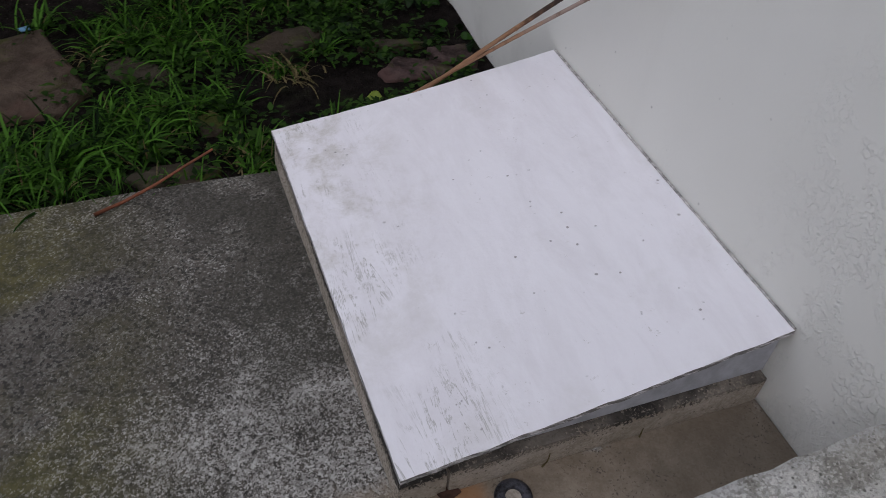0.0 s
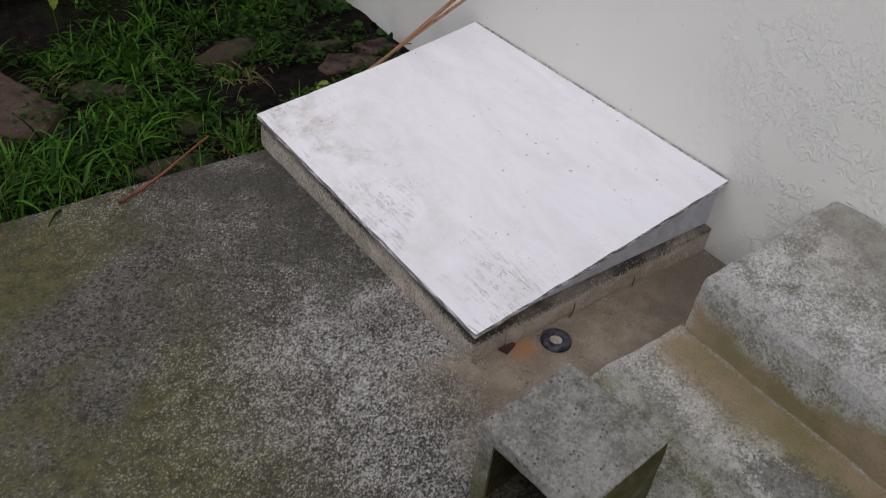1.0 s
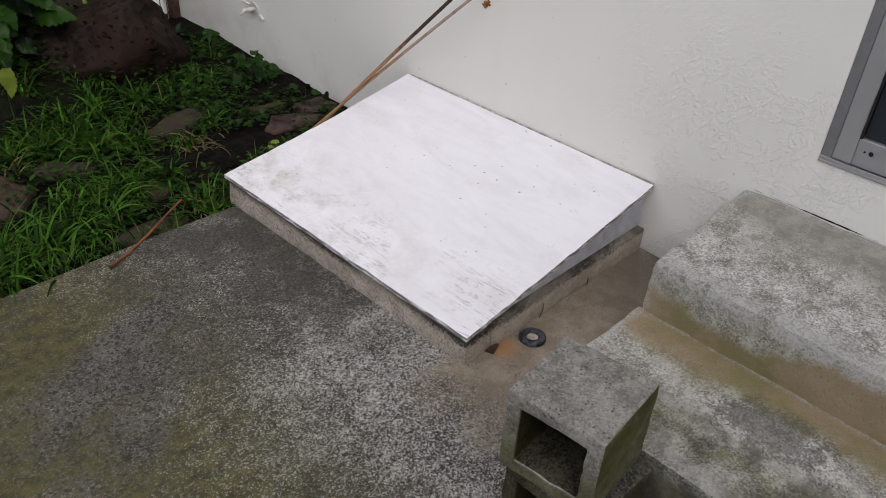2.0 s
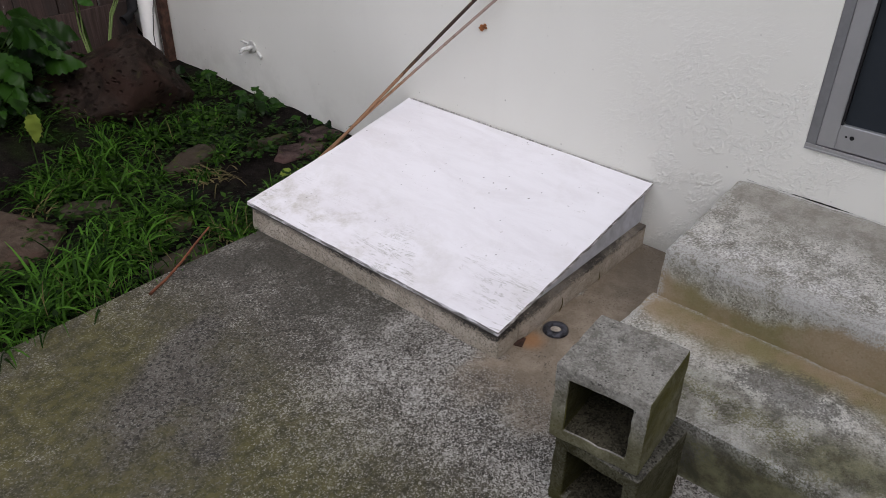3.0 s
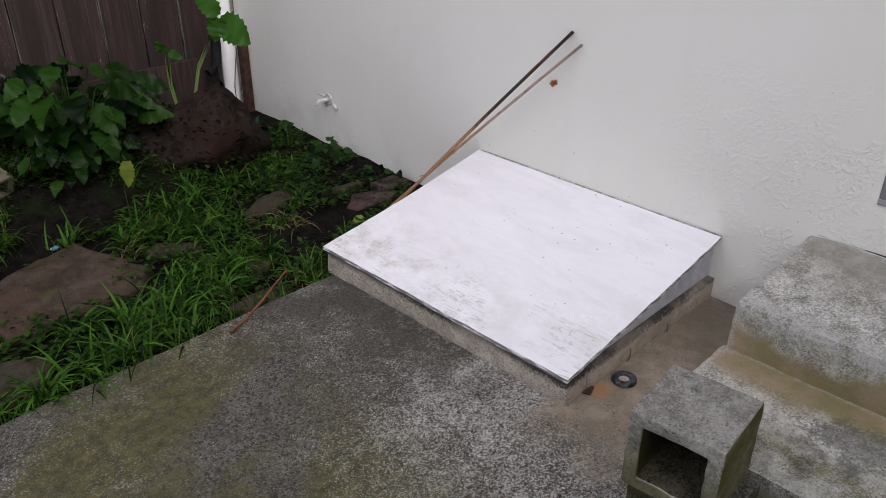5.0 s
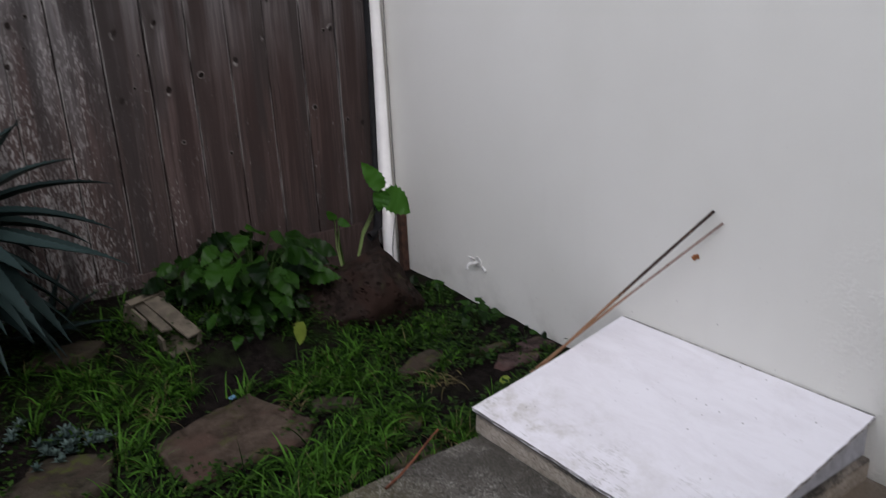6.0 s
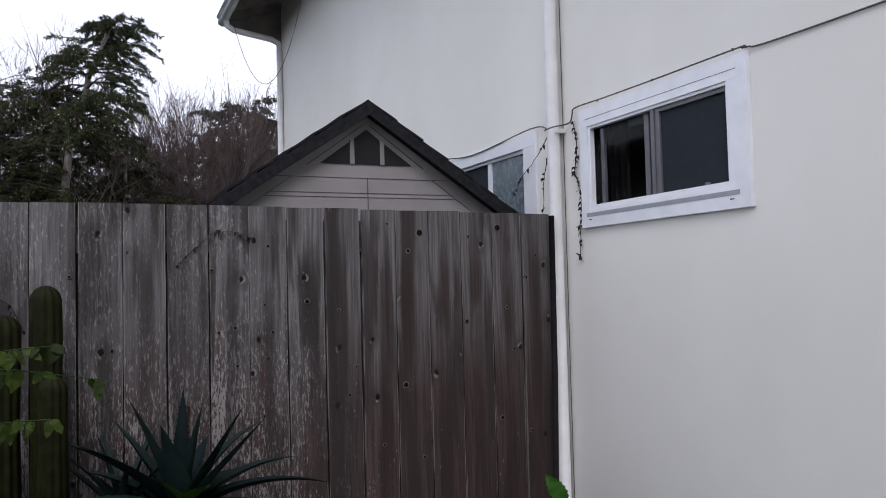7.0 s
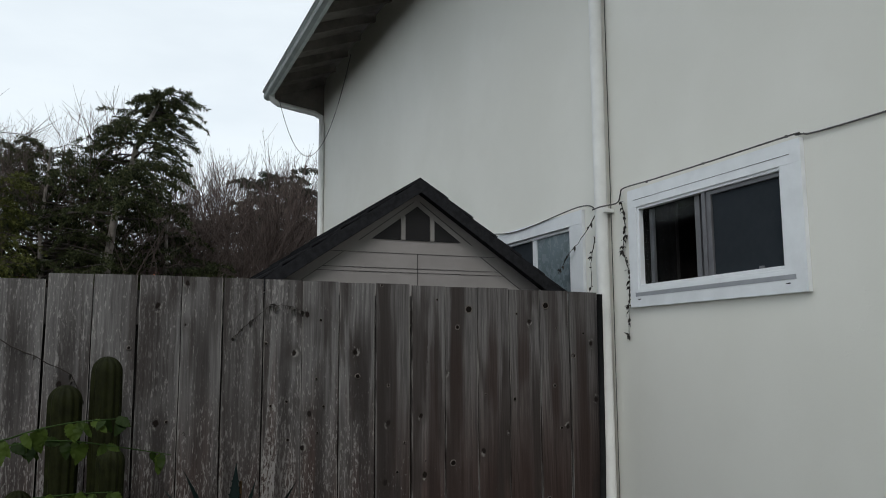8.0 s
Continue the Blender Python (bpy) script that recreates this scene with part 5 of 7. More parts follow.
# ---- fence ----
KNOTS = ((-0.95, 2.05), (-1.02, 1.95), (-1.14, 2.10), (-1.46, 2.17), (-0.65, 2.03), (-0.46, 2.08), (-0.39, 1.95), (-0.21, 1.92), (-0.28, 1.79), (-1.20, 1.76), (-1.59, 1.69),
         (-1.42, 1.64), (-1.79, 1.98), (-1.81, 1.68), (-1.77, 1.54), (-1.80, 1.41), (-0.41, 1.62), (-0.67, 1.55), (-1.21, 1.24), (-1.05, 1.22), (-1.37, 1.19), (-1.33, 1.34),
         (-0.46, 0.99), (-1.18, 0.91), (-0.95, 0.82), (-1.95, 1.38), (-2.04, 1.55), (-1.96, 1.57), (-2.07, 1.86), (-2.45, 1.43), (-2.53, 1.49), (-2.42, 1.80), (-2.41, 1.95),
         (-2.71, 1.84), (-1.82, 1.12), (-0.37, 1.38), (-0.85, 1.58), (-0.27, 0.90))


def build_knots(fence):
    """Loose dark knots in the boards, each in a collar of worn pale wood."""
    rnd = random.Random(77)
    collar = make_plain("worn_knot_collar", (0.110, 0.096, 0.088), 0.9, 0, 0.5, 90.0, 0.3, 0.05)
    core = make_plain("dark_knot_heart", (0.010, 0.008, 0.007), 0.9, 0, 0.3, 60.0, 0.2, 0.05)
    kinds = []
    for v in range(5):
        bm = bmesh.new()
        rings = []
        for r, y in ((1.42, 0.0012), (1.02, -0.0010), (0.84, -0.0012), (0.66, 0.0006)):
            rings.append([bm.verts.new((r * math.cos(t) * (1 + 0.16 * noise.noise((math.cos(t) * 2, math.sin(t) * 2, v * 3.7))) * (1.0 if r < 1.5 else 0.72 + 0.3 * (v % 2)), y * 10, r * math.sin(t) * (1 + 0.12 * noise.noise((math.cos(t), math.sin(t), v + 9.0))) * (1.0 if r < 1.5 else 1.25))) for t in (2 * math.pi * k / 14 for k in range(14))])
        for i, (p, q) in enumerate(zip(rings, rings[1:])):
            for k in range(14):
                f = bm.faces.new((p[k], p[(k + 1) % 14], q[(k + 1) % 14], q[k]))
                f.material_index = 0 if i < (1 + v % 2) else 1
        bm.faces.new(rings[-1]).material_index = 1
        bmesh.ops.recalc_face_normals(bm, faces=bm.faces)
        me = bpy.data.meshes.new("knot")
        bm.to_mesh(me)
        bm.free()
        me.materials.append(collar)
        me.materials.append(core)
        kinds.append(me)
    big = {0: 0.017, 5: 0.016, 8: 0.013, 10: 0.011, 19: 0.013, 1: 0.011, 22: 0.011}
    for k, (x, z) in enumerate(KNOTS):
        ob = new("knot", kinds[k % 5])
        ob.parent = fence
        size = big.get(k, rnd.uniform(0.005, 0.0085))
        ob.matrix_basis = Matrix.Translation(Vector((x, 2.8398, z)) - fence.location) @ pose(0, 0, 0, 0, rnd.uniform(-30, 30), 0) @ Matrix.Diagonal((size, 0.1, size, 1.0))


def build_fence():
    fence = thing("fence", (-2.2, 2.86, 0.2), "weathered grey upright-board timber fence", "fence", kind="structure")
    rnd = random.Random(11)
    edges = [-0.104 - 0.1980 * k for k in range(30)]
    meshes = {}
    for k, (b, a) in enumerate(zip(edges, edges[1:])):
        v = k % 6
        w = 0.1980 - 0.0070
        if v not in meshes:
            bm = worn_box(-w / 2, w / 2, -0.0095, 0.0095, 0.0, 1.90, 0.19, 0.002, 0.0004, v * 3.0)
            for q in bm.verts:
                q.co.y += 0.004 * math.sin(q.co.x / w * 2 + v) + 0.003 * noise.noise((q.co.z * 1.5, v, 0))
                q.co.x += 0.0022 * noise.noise((q.co.z * 2.3, v * 5.0, 2))
            me = bpy.data.meshes.new("board")
            bm.to_mesh(me)
            bm.free()
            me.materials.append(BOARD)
            meshes[v] = me
        ob = new("board", meshes[v])
        ob.parent = fence
        top = 2.166 + 0.0024 * min(k, 8) + 0.003 * rnd.uniform(-1, 1)
        if k == 15:
            top -= 0.03
        ob.matrix_basis = Matrix.Translation(Vector(((a + b) / 2, 2.852 + rnd.uniform(-0.002, 0.002), top - 1.90)) - fence.location) @ pose(0, 0, 0, 0, rnd.uniform(-0.12, 0.12), 0)
    # unseen backing row, added to block light through the gaps
    for k in range(29):
        ob = new("board", meshes[k % 6])
        ob.parent = fence
        ob.matrix_basis = Matrix.Translation(Vector((-0.305 - 0.1980 * k, 2.914, 0.22)) - fence.location)
    build_knots(fence)
    for z in (0.55, 1.95):
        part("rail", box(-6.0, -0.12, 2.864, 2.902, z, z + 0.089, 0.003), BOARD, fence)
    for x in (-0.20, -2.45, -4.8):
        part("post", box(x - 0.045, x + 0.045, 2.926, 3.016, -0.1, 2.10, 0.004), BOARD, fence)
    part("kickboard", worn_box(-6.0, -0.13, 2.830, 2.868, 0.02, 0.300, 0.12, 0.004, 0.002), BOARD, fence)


build_fence()


# ---- shed behind the fence ----
def build_shed():
    cx, apex, tan = -1.158, 2.825, 0.672
    shed = thing("garden_shed", (cx, 4.1, 0.15), "taupe resin garden shed with a black shingled gable roof", "shed")
    front, back = 3.15, 5.0
    half = 0.88
    def roof_z(x, below):
        return apex - below - tan * abs(x - cx)
    wall = bmesh.new()
    outline = [(cx - half, 0.15), (cx + half, 0.15), (cx + half, roof_z(cx + half, 0.058)), (cx, apex - 0.058), (cx - half, roof_z(cx - half, 0.058))]
    f = [wall.verts.new((x, front, z)) for x, z in outline]
    g = [wall.verts.new((x, back, z)) for x, z in outline]
    wall.faces.new(f)
    wall.faces.new(g[::-1])
    for k in range(5):
        wall.faces.new((f[k], g[k], g[(k + 1) % 5], f[(k + 1) % 5]))
    bmesh.ops.recalc_face_normals(wall, faces=wall.faces)
    part("wall", wall, SHED_WALL, shed)
    for s in (-1, 1):
        slope = Matrix.Translation((cx, 0, apex)) @ Matrix.Rotation(s * math.atan(tan), 4, "Y")
        length = 1.16
        slab = box(0.0, length, 3.05, back + 0.1, -0.0495, -0.014, 0.003) if s > 0 else box(-length, 0.0, 3.05, back + 0.1, -0.0495, -0.014, 0.003)
        bmesh.ops.transform(slab, matrix=slope, verts=slab.verts)
        panel = part("roof_panel", slab, SHINGLE, shed, "black roof panel")
        for k in range(6):
            a, b = length * k / 6, length * (k + 1) / 6 + 0.012
            tile = box(min(s * a, s * b), max(s * a, s * b), 3.042 - 0.004 * (k % 2), back + 0.1, -0.014, 0.0, 0.002)
            for v in tile.verts:
                v.co.z += 0.010 * abs(v.co.x - s * a) / 0.2
            bmesh.ops.transform(tile, matrix=slope, verts=tile.verts)
            part("shingle_course", tile, SHINGLE, panel)
        rake = box(0.0, length, 3.032, 3.046, -0.074, -0.0120, 0.003) if s > 0 else box(-length, 0.0, 3.029, 3.043, -0.074, -0.0120, 0.003)
        bmesh.ops.transform(rake, matrix=slope, verts=rake.verts)
        part("rake_board", rake, SHINGLE, shed)
    cap = bmesh.new()
    ring = [(cx - 0.070, apex - 0.046), (cx, apex + 0.004), (cx + 0.070, apex - 0.046), (cx + 0.066, apex - 0.072), (cx, apex - 0.030), (cx - 0.066, apex - 0.072)]
    ends = [[cap.verts.new((x, y, z)) for x, z in ring] for y in (3.050, back + 0.1)]
    for k in range(6):
        cap.faces.new((ends[0][k], ends[0][(k + 1) % 6], ends[1][(k + 1) % 6], ends[1][k]))
    for e in ends:
        cap.faces.new((e[0], e[1], e[4], e[5]))
        cap.faces.new((e[1], e[2], e[3], e[4]))
    bmesh.ops.recalc_face_normals(cap, faces=cap.faces)
    part("ridge_cap", cap, SHINGLE, shed)

    def prism(name, pts, y0, y1, mat_, parent=shed, label=""):
        bm = bmesh.new()
        a = [bm.verts.new((x, y0, z)) for x, z in pts]
        b = [bm.verts.new((x, y1, z)) for x, z in pts]
        bm.faces.new(a)
        bm.faces.new(b[::-1])
        for k in range(len(pts)):
            bm.faces.new((a[k], b[k], b[(k + 1) % len(pts)], a[(k + 1) % len(pts)]))
        bmesh.ops.recalc_face_normals(bm, faces=bm.faces)
        return part(name, bm, mat_, parent, label)

    base, top = 2.468, 2.672
    wx = cx + 0.016
    pane_mat = make_plain("smoked_pane", (0.014, 0.013, 0.014), 0.45, 0, 0.15, 4.0, 0.0, 0.2)
    def lim(x):
        return top - (top - base) * abs(x - wx) / 0.280
    prism("gable_window", [(wx - 0.280, base), (wx - 0.104, base), (wx - 0.104, lim(wx - 0.104))], 3.142, 3.1495, pane_mat, label="smoked triangular pane")
    prism("gable_window", [(wx - 0.077, base), (wx + 0.079, base), (wx + 0.079, lim(wx + 0.079)), (wx, top), (wx - 0.077, lim(wx - 0.077))], 3.142, 3.1495, pane_mat, label="smoked five-sided pane")
    prism("gable_window", [(wx + 0.106, base), (wx + 0.280, base), (wx + 0.106, lim(wx + 0.106))], 3.142, 3.1495, pane_mat, label="smoked triangular pane")
    for x in (wx - 0.0905, wx + 0.0925):
        prism("mullion", [(x - 0.013, base), (x + 0.013, base), (x + 0.013, lim(x)), (x - 0.013, lim(x))], 3.134, 3.1495, SHED_TRIM)
    line_mat = make_plain("dark_panel_joint", (0.060, 0.055, 0.054), 0.8, 0, 0.1, 5.0, 0.0)
    for s in (-1, 1):
        prism("panel_joint", [(wx + s * 0.02, top + 0.030), (wx + s * 0.355, top + 0.030 - 0.335 * (top - base) / 0.280), (wx + s * 0.355, top + 0.025 - 0.335 * (top - base) / 0.280), (wx + s * 0.02, top + 0.025)], 3.1465, 3.1497, line_mat)
    groove = make_plain("dark_panel_joint", (0.060, 0.055, 0.054), 0.8, 0, 0.1, 5.0, 0.0)
    for z, r in ((2.388, 0.53), (2.300, 0.553), (2.276, 0.587)):
        part("panel_joint", box(cx - r, cx + r, 3.1465, 3.1497, z - 0.0013, z + 0.0013), groove, shed)
    part("panel_joint", box(cx + 0.0175, cx + 0.0215, 3.1463, 3.1496, 1.2, 2.388), groove, shed)
    for s in (-1, 1):
        prism("panel_joint", [(cx + s * 0.428, 2.3865), (cx + s * 0.433, 2.3865), (cx + s * 0.72, 2.182), (cx + s * 0.715, 2.182)], 3.1461, 3.1495, groove)


build_shed()


# ---- garden: stones ----
def build_stone(name, cx, cy, rx, ry, turn, height, material, label, category, seed, flat=True, z=None, sides=7, corners=None):
    z0 = soil_height(cx, cy) if z is None else z
    st = thing(name, (cx, cy, z0), label, category, "flagstones" if name == "flagstone" else "")
    rnd = random.Random(seed)
    bm = bmesh.new()
    if flat:
        n = 36
        if corners is None:
            knots = [rnd.uniform(0.72, 1.22) for _ in range(sides)]
            corners = [(q * math.cos(2 * math.pi * (k + rnd.uniform(-0.25, 0.25)) / sides), q * math.sin(2 * math.pi * (k + rnd.uniform(-0.25, 0.25)) / sides)) for k, q in enumerate(knots)]
        sides = len(corners)
        rim = []
        for k in range(n):
            t = k / n * sides
            i = int(t)
            (ax, ay), (bx, by) = corners[i % sides], corners[(i + 1) % sides]
            u = t - i
            rim.append((ax + (bx - ax) * u + rnd.uniform(-0.02, 0.02), ay + (by - ay) * u + rnd.uniform(-0.02, 0.02)))
        rings = []
        for s, h in ((1.0, -0.05), (1.01, height * 0.6), (0.985, height * 0.95), (0.94, height), (0.6, height), (0.3, height), (0.05, height)):
            ring = []
            for px, py in rim:
                x, y = px * s * rx, py * s * ry
                ring.append(bm.verts.new((x, y, h + (0.010 * noise.noise((x * 8 + seed, y * 8, 0)) + 0.004 * noise.noise((x * 30, y * 30, seed)) if h > 0 else 0))))
            rings.append(ring)
        for a, b in zip(rings, rings[1:]):
            for k in range(n):
                bm.faces.new((a[k], a[(k + 1) % n], b[(k + 1) % n], b[k]))
        bm.faces.new(rings[-1])
    else:
        bmesh.ops.create_icosphere(bm, subdivisions=5, radius=1.0)
        for v in bm.verts:
            d = v.co.normalized()
            facet = 0.0
            for k in range(9):
                ax = Vector((math.sin(k * 2.4 + seed), math.cos(k * 1.7 + seed), math.sin(k * 3.1 + seed * 2))).normalized()
                facet = max(facet, d.dot(ax))
            r = 0.72 / max(0.6, facet) + 0.10 * noise.noise(d * 1.6 + Vector((seed, 0, 0))) + 0.075 * noise.noise(d * 4 + Vector((0, seed, 0))) - 0.05 * max(0.0, noise.noise(d * 9 + Vector((seed, 1, 0)))) + 0.030 * noise.noise(d * 15) + 0.016 * noise.noise(d * 34)
            v.co = Vector((d.x * r * rx, d.y * r * ry, d.z * r * height * (1.0 + 0.30 * d.x)))
            if name == "boulder":
                # a broken, nearly level top above a steep pitted face
                lid = height * (0.66 + 0.34 * v.co.x / rx + 0.05 * noise.noise((v.co.x * 9, v.co.y * 9, 4.0)))
                if v.co.z > lid:
                    v.co.z = lid + 0.12 * (v.co.z - lid)
    bmesh.ops.transform(bm, matrix=pose(cx, cy, z0, 0, 0, turn), verts=bm.verts)
    part("stone", bm, material, st, smooth=True)
    return st


STONES = (
    (-1.54, 1.62, 0.29, 0.265, 0, 0.036, "large flat reddish flagstone in the grass"),
    (-1.11, 1.60, 0.135, 0.085, -25, 0.016, "small brown flagstone between grass tufts"),
    (-0.645, 1.635, 0.135, 0.060, 10, 0.042, "long grey-brown stone beside bare soil"),
    (-0.940, 1.285, 0.055, 0.055, 0, 0.018, "small square grey stone in the grass"),
    (-0.275, 1.440, 0.155, 0.072, -10, 0.016, "reddish broken stone near the wall"),
    (-0.130, 1.480, 0.080, 0.060, -6, 0.034, "reddish broken stone by the wall foot"),
    (-0.300, 1.600, 0.120, 0.040, -14, 0.022, "dark broken stone by the wall foot"),
    (-1.090, 1.090, 0.140, 0.052, -2, 0.022, "thin brown stone at the slab edge"),
    (-1.86, 1.20, 0.170, 0.100, 10, 0.024, "mossy flagstone near the slab edge"),
    (-2.12, 1.75, 0.200, 0.240, 30, 0.030, "flat mossy brown flagstone in the grass"),
    (-1.92, 2.44, 0.170, 0.090, 8, 0.030, "half-buried mossy stone among the grass"),
)
for k, (x, y, rx, ry, turn, h, lab) in enumerate(STONES):
    shape = ((-0.92, 0.42), (-0.83, -0.80), (0.70, -0.78), (1.00, -0.42), (0.60, 0.95), (-0.20, 0.78)) if k == 0 else None
    build_stone("flagstone", x, y, rx, ry, turn, h, PINK_STONE if "reddish broken" in lab else RED_FLAG if k == 0 else FLAG, lab, "stone", k + 3, sides=5 + k % 3, corners=shape)
build_stone("boulder", -0.572, 2.30, 0.300, 0.245, -14, 0.330, BOULDER, "brown pitted boulder in the garden corner", "boulder", 2.3, False, 0.06)


# ---- garden: grass and low green ----
def on_stone(x, y, reach=0.85):
    for cx, cy, rx, ry, turn, h, _ in STONES:
        c, s = math.cos(radians(turn)), math.sin(radians(turn))
        dx, dy = x - cx, y - cy
        u, v = (dx * c + dy * s) / rx, (-dx * s + dy * c) / ry
        if u * u + v * v < reach:
            return True
    return False


def bare(x, y):
    u, v = (x + 0.60) / 0.27, (y - 1.375) / 0.105
    w, q = (x + 1.26) / 0.25, (y - 2.08) / 0.16
    return u * u + v * v < 1 or w * w + q * q < 1 or (x > -0.16 and 1.35 < y < 2.2 and x > -0.10)


def build_grass():
    rnd = random.Random(21)
    green, dry = bmesh.new(), bmesh.new()
    def blade(bm, x, y, length, width, out, lean):
        d = Vector((math.cos(out) * lean, math.sin(out) * lean, 1.0))
        leaf(bm, (x, y, soil_height(x, y) - 0.005), d, length, width, droop=rnd.uniform(0.8, 3.0), fold=0.35, segs=5, profile="blade", twist=rnd.uniform(-0.5, 0.5))
    tufts = [(-1.00, 1.76, 0.17, 330, 1.15), (-0.86, 1.68, 0.09, 110, 1.0), (-1.20, 1.80, 0.12, 120, 1.0), (-1.12, 1.31, 0.15, 300, 1.1), (-0.98, 1.36, 0.10, 130, 1.0),
             (-1.28, 1.22, 0.13, 210, 1.1), (-1.48, 1.16, 0.16, 260, 1.1), (-1.70, 1.10, 0.14, 180, 1.05), (-0.83, 1.13, 0.09, 130, 0.75), (-0.70, 1.14, 0.07, 90, 0.6),
             (-0.70, 1.52, 0.07, 70, 0.95), (-0.55, 1.60, 0.06, 45, 0.9), (-0.85, 1.95, 0.15, 170, 0.9), (-0.60, 1.95, 0.14, 150, 0.85), (-1.10, 2.00, 0.12, 110, 0.85),
             (-2.02, 1.15, 0.18, 200, 1.1), (-2.00, 1.75, 0.20, 220, 1.1), (-1.85, 2.05, 0.20, 200, 1.1), (-2.45, 1.25, 0.25, 250, 1.1), (-2.6, 1.8, 0.25, 220, 1.1),
             (-1.45, 2.02, 0.10, 80, 0.9), (-0.75, 2.15, 0.16, 120, 0.7), (-0.3, 2.08, 0.12, 80, 0.6), (-1.9, 1.42, 0.1, 110, 1.0), (-1.35, 1.95, 0.08, 70, 0.9), (-1.66, 2.55, 0.18, 160, 0.9), (-1.72, 1.98, 0.16, 190, 1.05), (-1.60, 2.12, 0.14, 150, 1.0), (-1.95, 2.28, 0.18, 180, 1.0), (-1.78, 1.62, 0.08, 90, 1.0), (-1.30, 2.42, 0.12, 120, 0.8), (-1.05, 2.14, 0.12, 110, 0.85), (-0.42, 1.88, 0.12, 100, 0.7)]
    for cx, cy, r, n, size in tufts:
        crowns = [(cx + rnd.gauss(0, r * 0.5), cy + rnd.gauss(0, r * 0.5), rnd.uniform(0, 6.28), rnd.uniform(0.7, 1.25)) for _ in range(max(3, n // 18))]
        for _ in range(int(n * 1.2)):
            kx, ky, lean_to, big = rnd.choice(crowns)
            t = rnd.uniform(0, 2 * math.pi)
            away = abs(rnd.gauss(0, 0.022))
            x, y = kx + away * math.cos(t), ky + away * math.sin(t)
            if y < SLAB_END + 0.006 or y > 2.82 or on_stone(x, y) or bare(x, y):
                continue
            out = t if rnd.random() < 0.6 else lean_to + rnd.gauss(0, 0.6)
            blade(green, x, y, rnd.uniform(0.06, 0.165) * size * big, rnd.uniform(0.0055, 0.0120), out, 0.25 + abs(rnd.gauss(0.4, 0.5)))
            if rnd.random() < 0.07:
                blade(dry, x, y, rnd.uniform(0.06, 0.15) * size, rnd.uniform(0.002, 0.005), out, abs(rnd.gauss(0.8, 0.4)))
    for _ in range(1900):
        x, y = rnd.uniform(-4.2, -0.05), rnd.uniform(1.03, 2.80)
        if on_stone(x, y) or bare(x, y) or noise.noise((x * 2.4, y * 2.4, 7.0)) < -0.05:
            continue
        blade(green, x, y, rnd.uniform(0.03, 0.11), rnd.uniform(0.003, 0.006), rnd.uniform(0, 6.28), abs(rnd.gauss(0.6, 0.5)))
    for x in [-1.0 - 0.006 * k for k in range(300)]:
        y = SLAB_END + rnd.uniform(0.006, 0.03)
        blade(green, x, y, rnd.uniform(0.04, 0.11), rnd.uniform(0.003, 0.007), rnd.uniform(0, 6.28), abs(rnd.gauss(0.4, 0.4)))
    for cx, cy in ((-0.70, 1.48), (-0.66, 1.46), (-0.88, 1.12), (-1.25, 1.72), (-1.72, 1.96), (-1.74, 1.99)):
        for _ in range(22):
            blade(dry, cx + rnd.gauss(0, 0.03), cy + rnd.gauss(0, 0.03), rnd.uniform(0.05, 0.13), rnd.uniform(0.003, 0.006), rnd.uniform(0, 6.28), rnd.uniform(0.5, 1.4))
    tagged(part("grass", green, GRASS, smooth=True), "lush arching green grass tufts along the slab", "grass", kind="stuff")
    tagged(part("dry_grass", dry, DRY_GRASS, smooth=True), "dry straw-coloured grass blades among the green", "grass", kind="stuff")


build_grass()


def build_cover():
    rnd = random.Random(8)
    bm = bmesh.new()
    spots = [(-1.45, 2.45, 0.35, 900), (-1.05, 2.35, 0.30, 900), (-0.75, 2.62, 0.25, 500), (-2.1, 2.5, 0.4, 700), (-0.15, 2.25, 0.14, 420), (-0.30, 1.95, 0.18, 300), (-0.45, 1.72, 0.15, 260),
             (-0.50, 1.17, 0.12, 420), (-0.30, 1.20, 0.14, 420), (-0.75, 1.12, 0.10, 260), (-0.12, 1.36, 0.06, 120), (-1.5, 1.25, 0.3, 260), (-0.95, 1.60, 0.2, 200), (-2.4, 2.1, 0.5, 700), (-0.35, 1.52, 0.22, 220), (-0.22, 1.62, 0.20, 150), (-0.62, 1.70, 0.24, 260), (-1.10, 1.55, 0.22, 420), (-1.08, 1.10, 0.20, 260), (-1.75, 1.35, 0.25, 420), (-2.1, 1.7, 0.3, 500), (-0.9, 1.3, 0.18, 260), (-1.2, 1.95, 0.2, 220), (-3.2, 2.0, 0.7, 900), (-0.55, 1.90, 0.2, 260)]
    for cx, cy, r, n in spots:
        for _ in range(n):
            x, y = cx + rnd.gauss(0, r * 0.5), cy + rnd.gauss(0, r * 0.5)
            if not (SLAB_END + 0.01 < y < 2.82 and x < -0.01) or on_stone(x, y, 0.5) or bare(x, y):
                continue
            h = 0.012 + abs(rnd.gauss(0.012, 0.02)) if y < 1.9 else abs(rnd.gauss(0.03, 0.035)) if x < -0.35 else abs(rnd.gauss(0.008, 0.012))
            t = rnd.uniform(0, 6.28)
            leaf(bm, (x, y, soil_height(x, y) + h), (math.cos(t), math.sin(t), rnd.uniform(-0.1, 0.7)), rnd.uniform(0.012, 0.034), rnd.uniform(0.008, 0.022), 0.5, 0.2, 3)
    tagged(part("ground_cover", bm, COVER, smooth=True), "low mat of small green weeds and moss", "ground cover", kind="stuff")


build_cover()


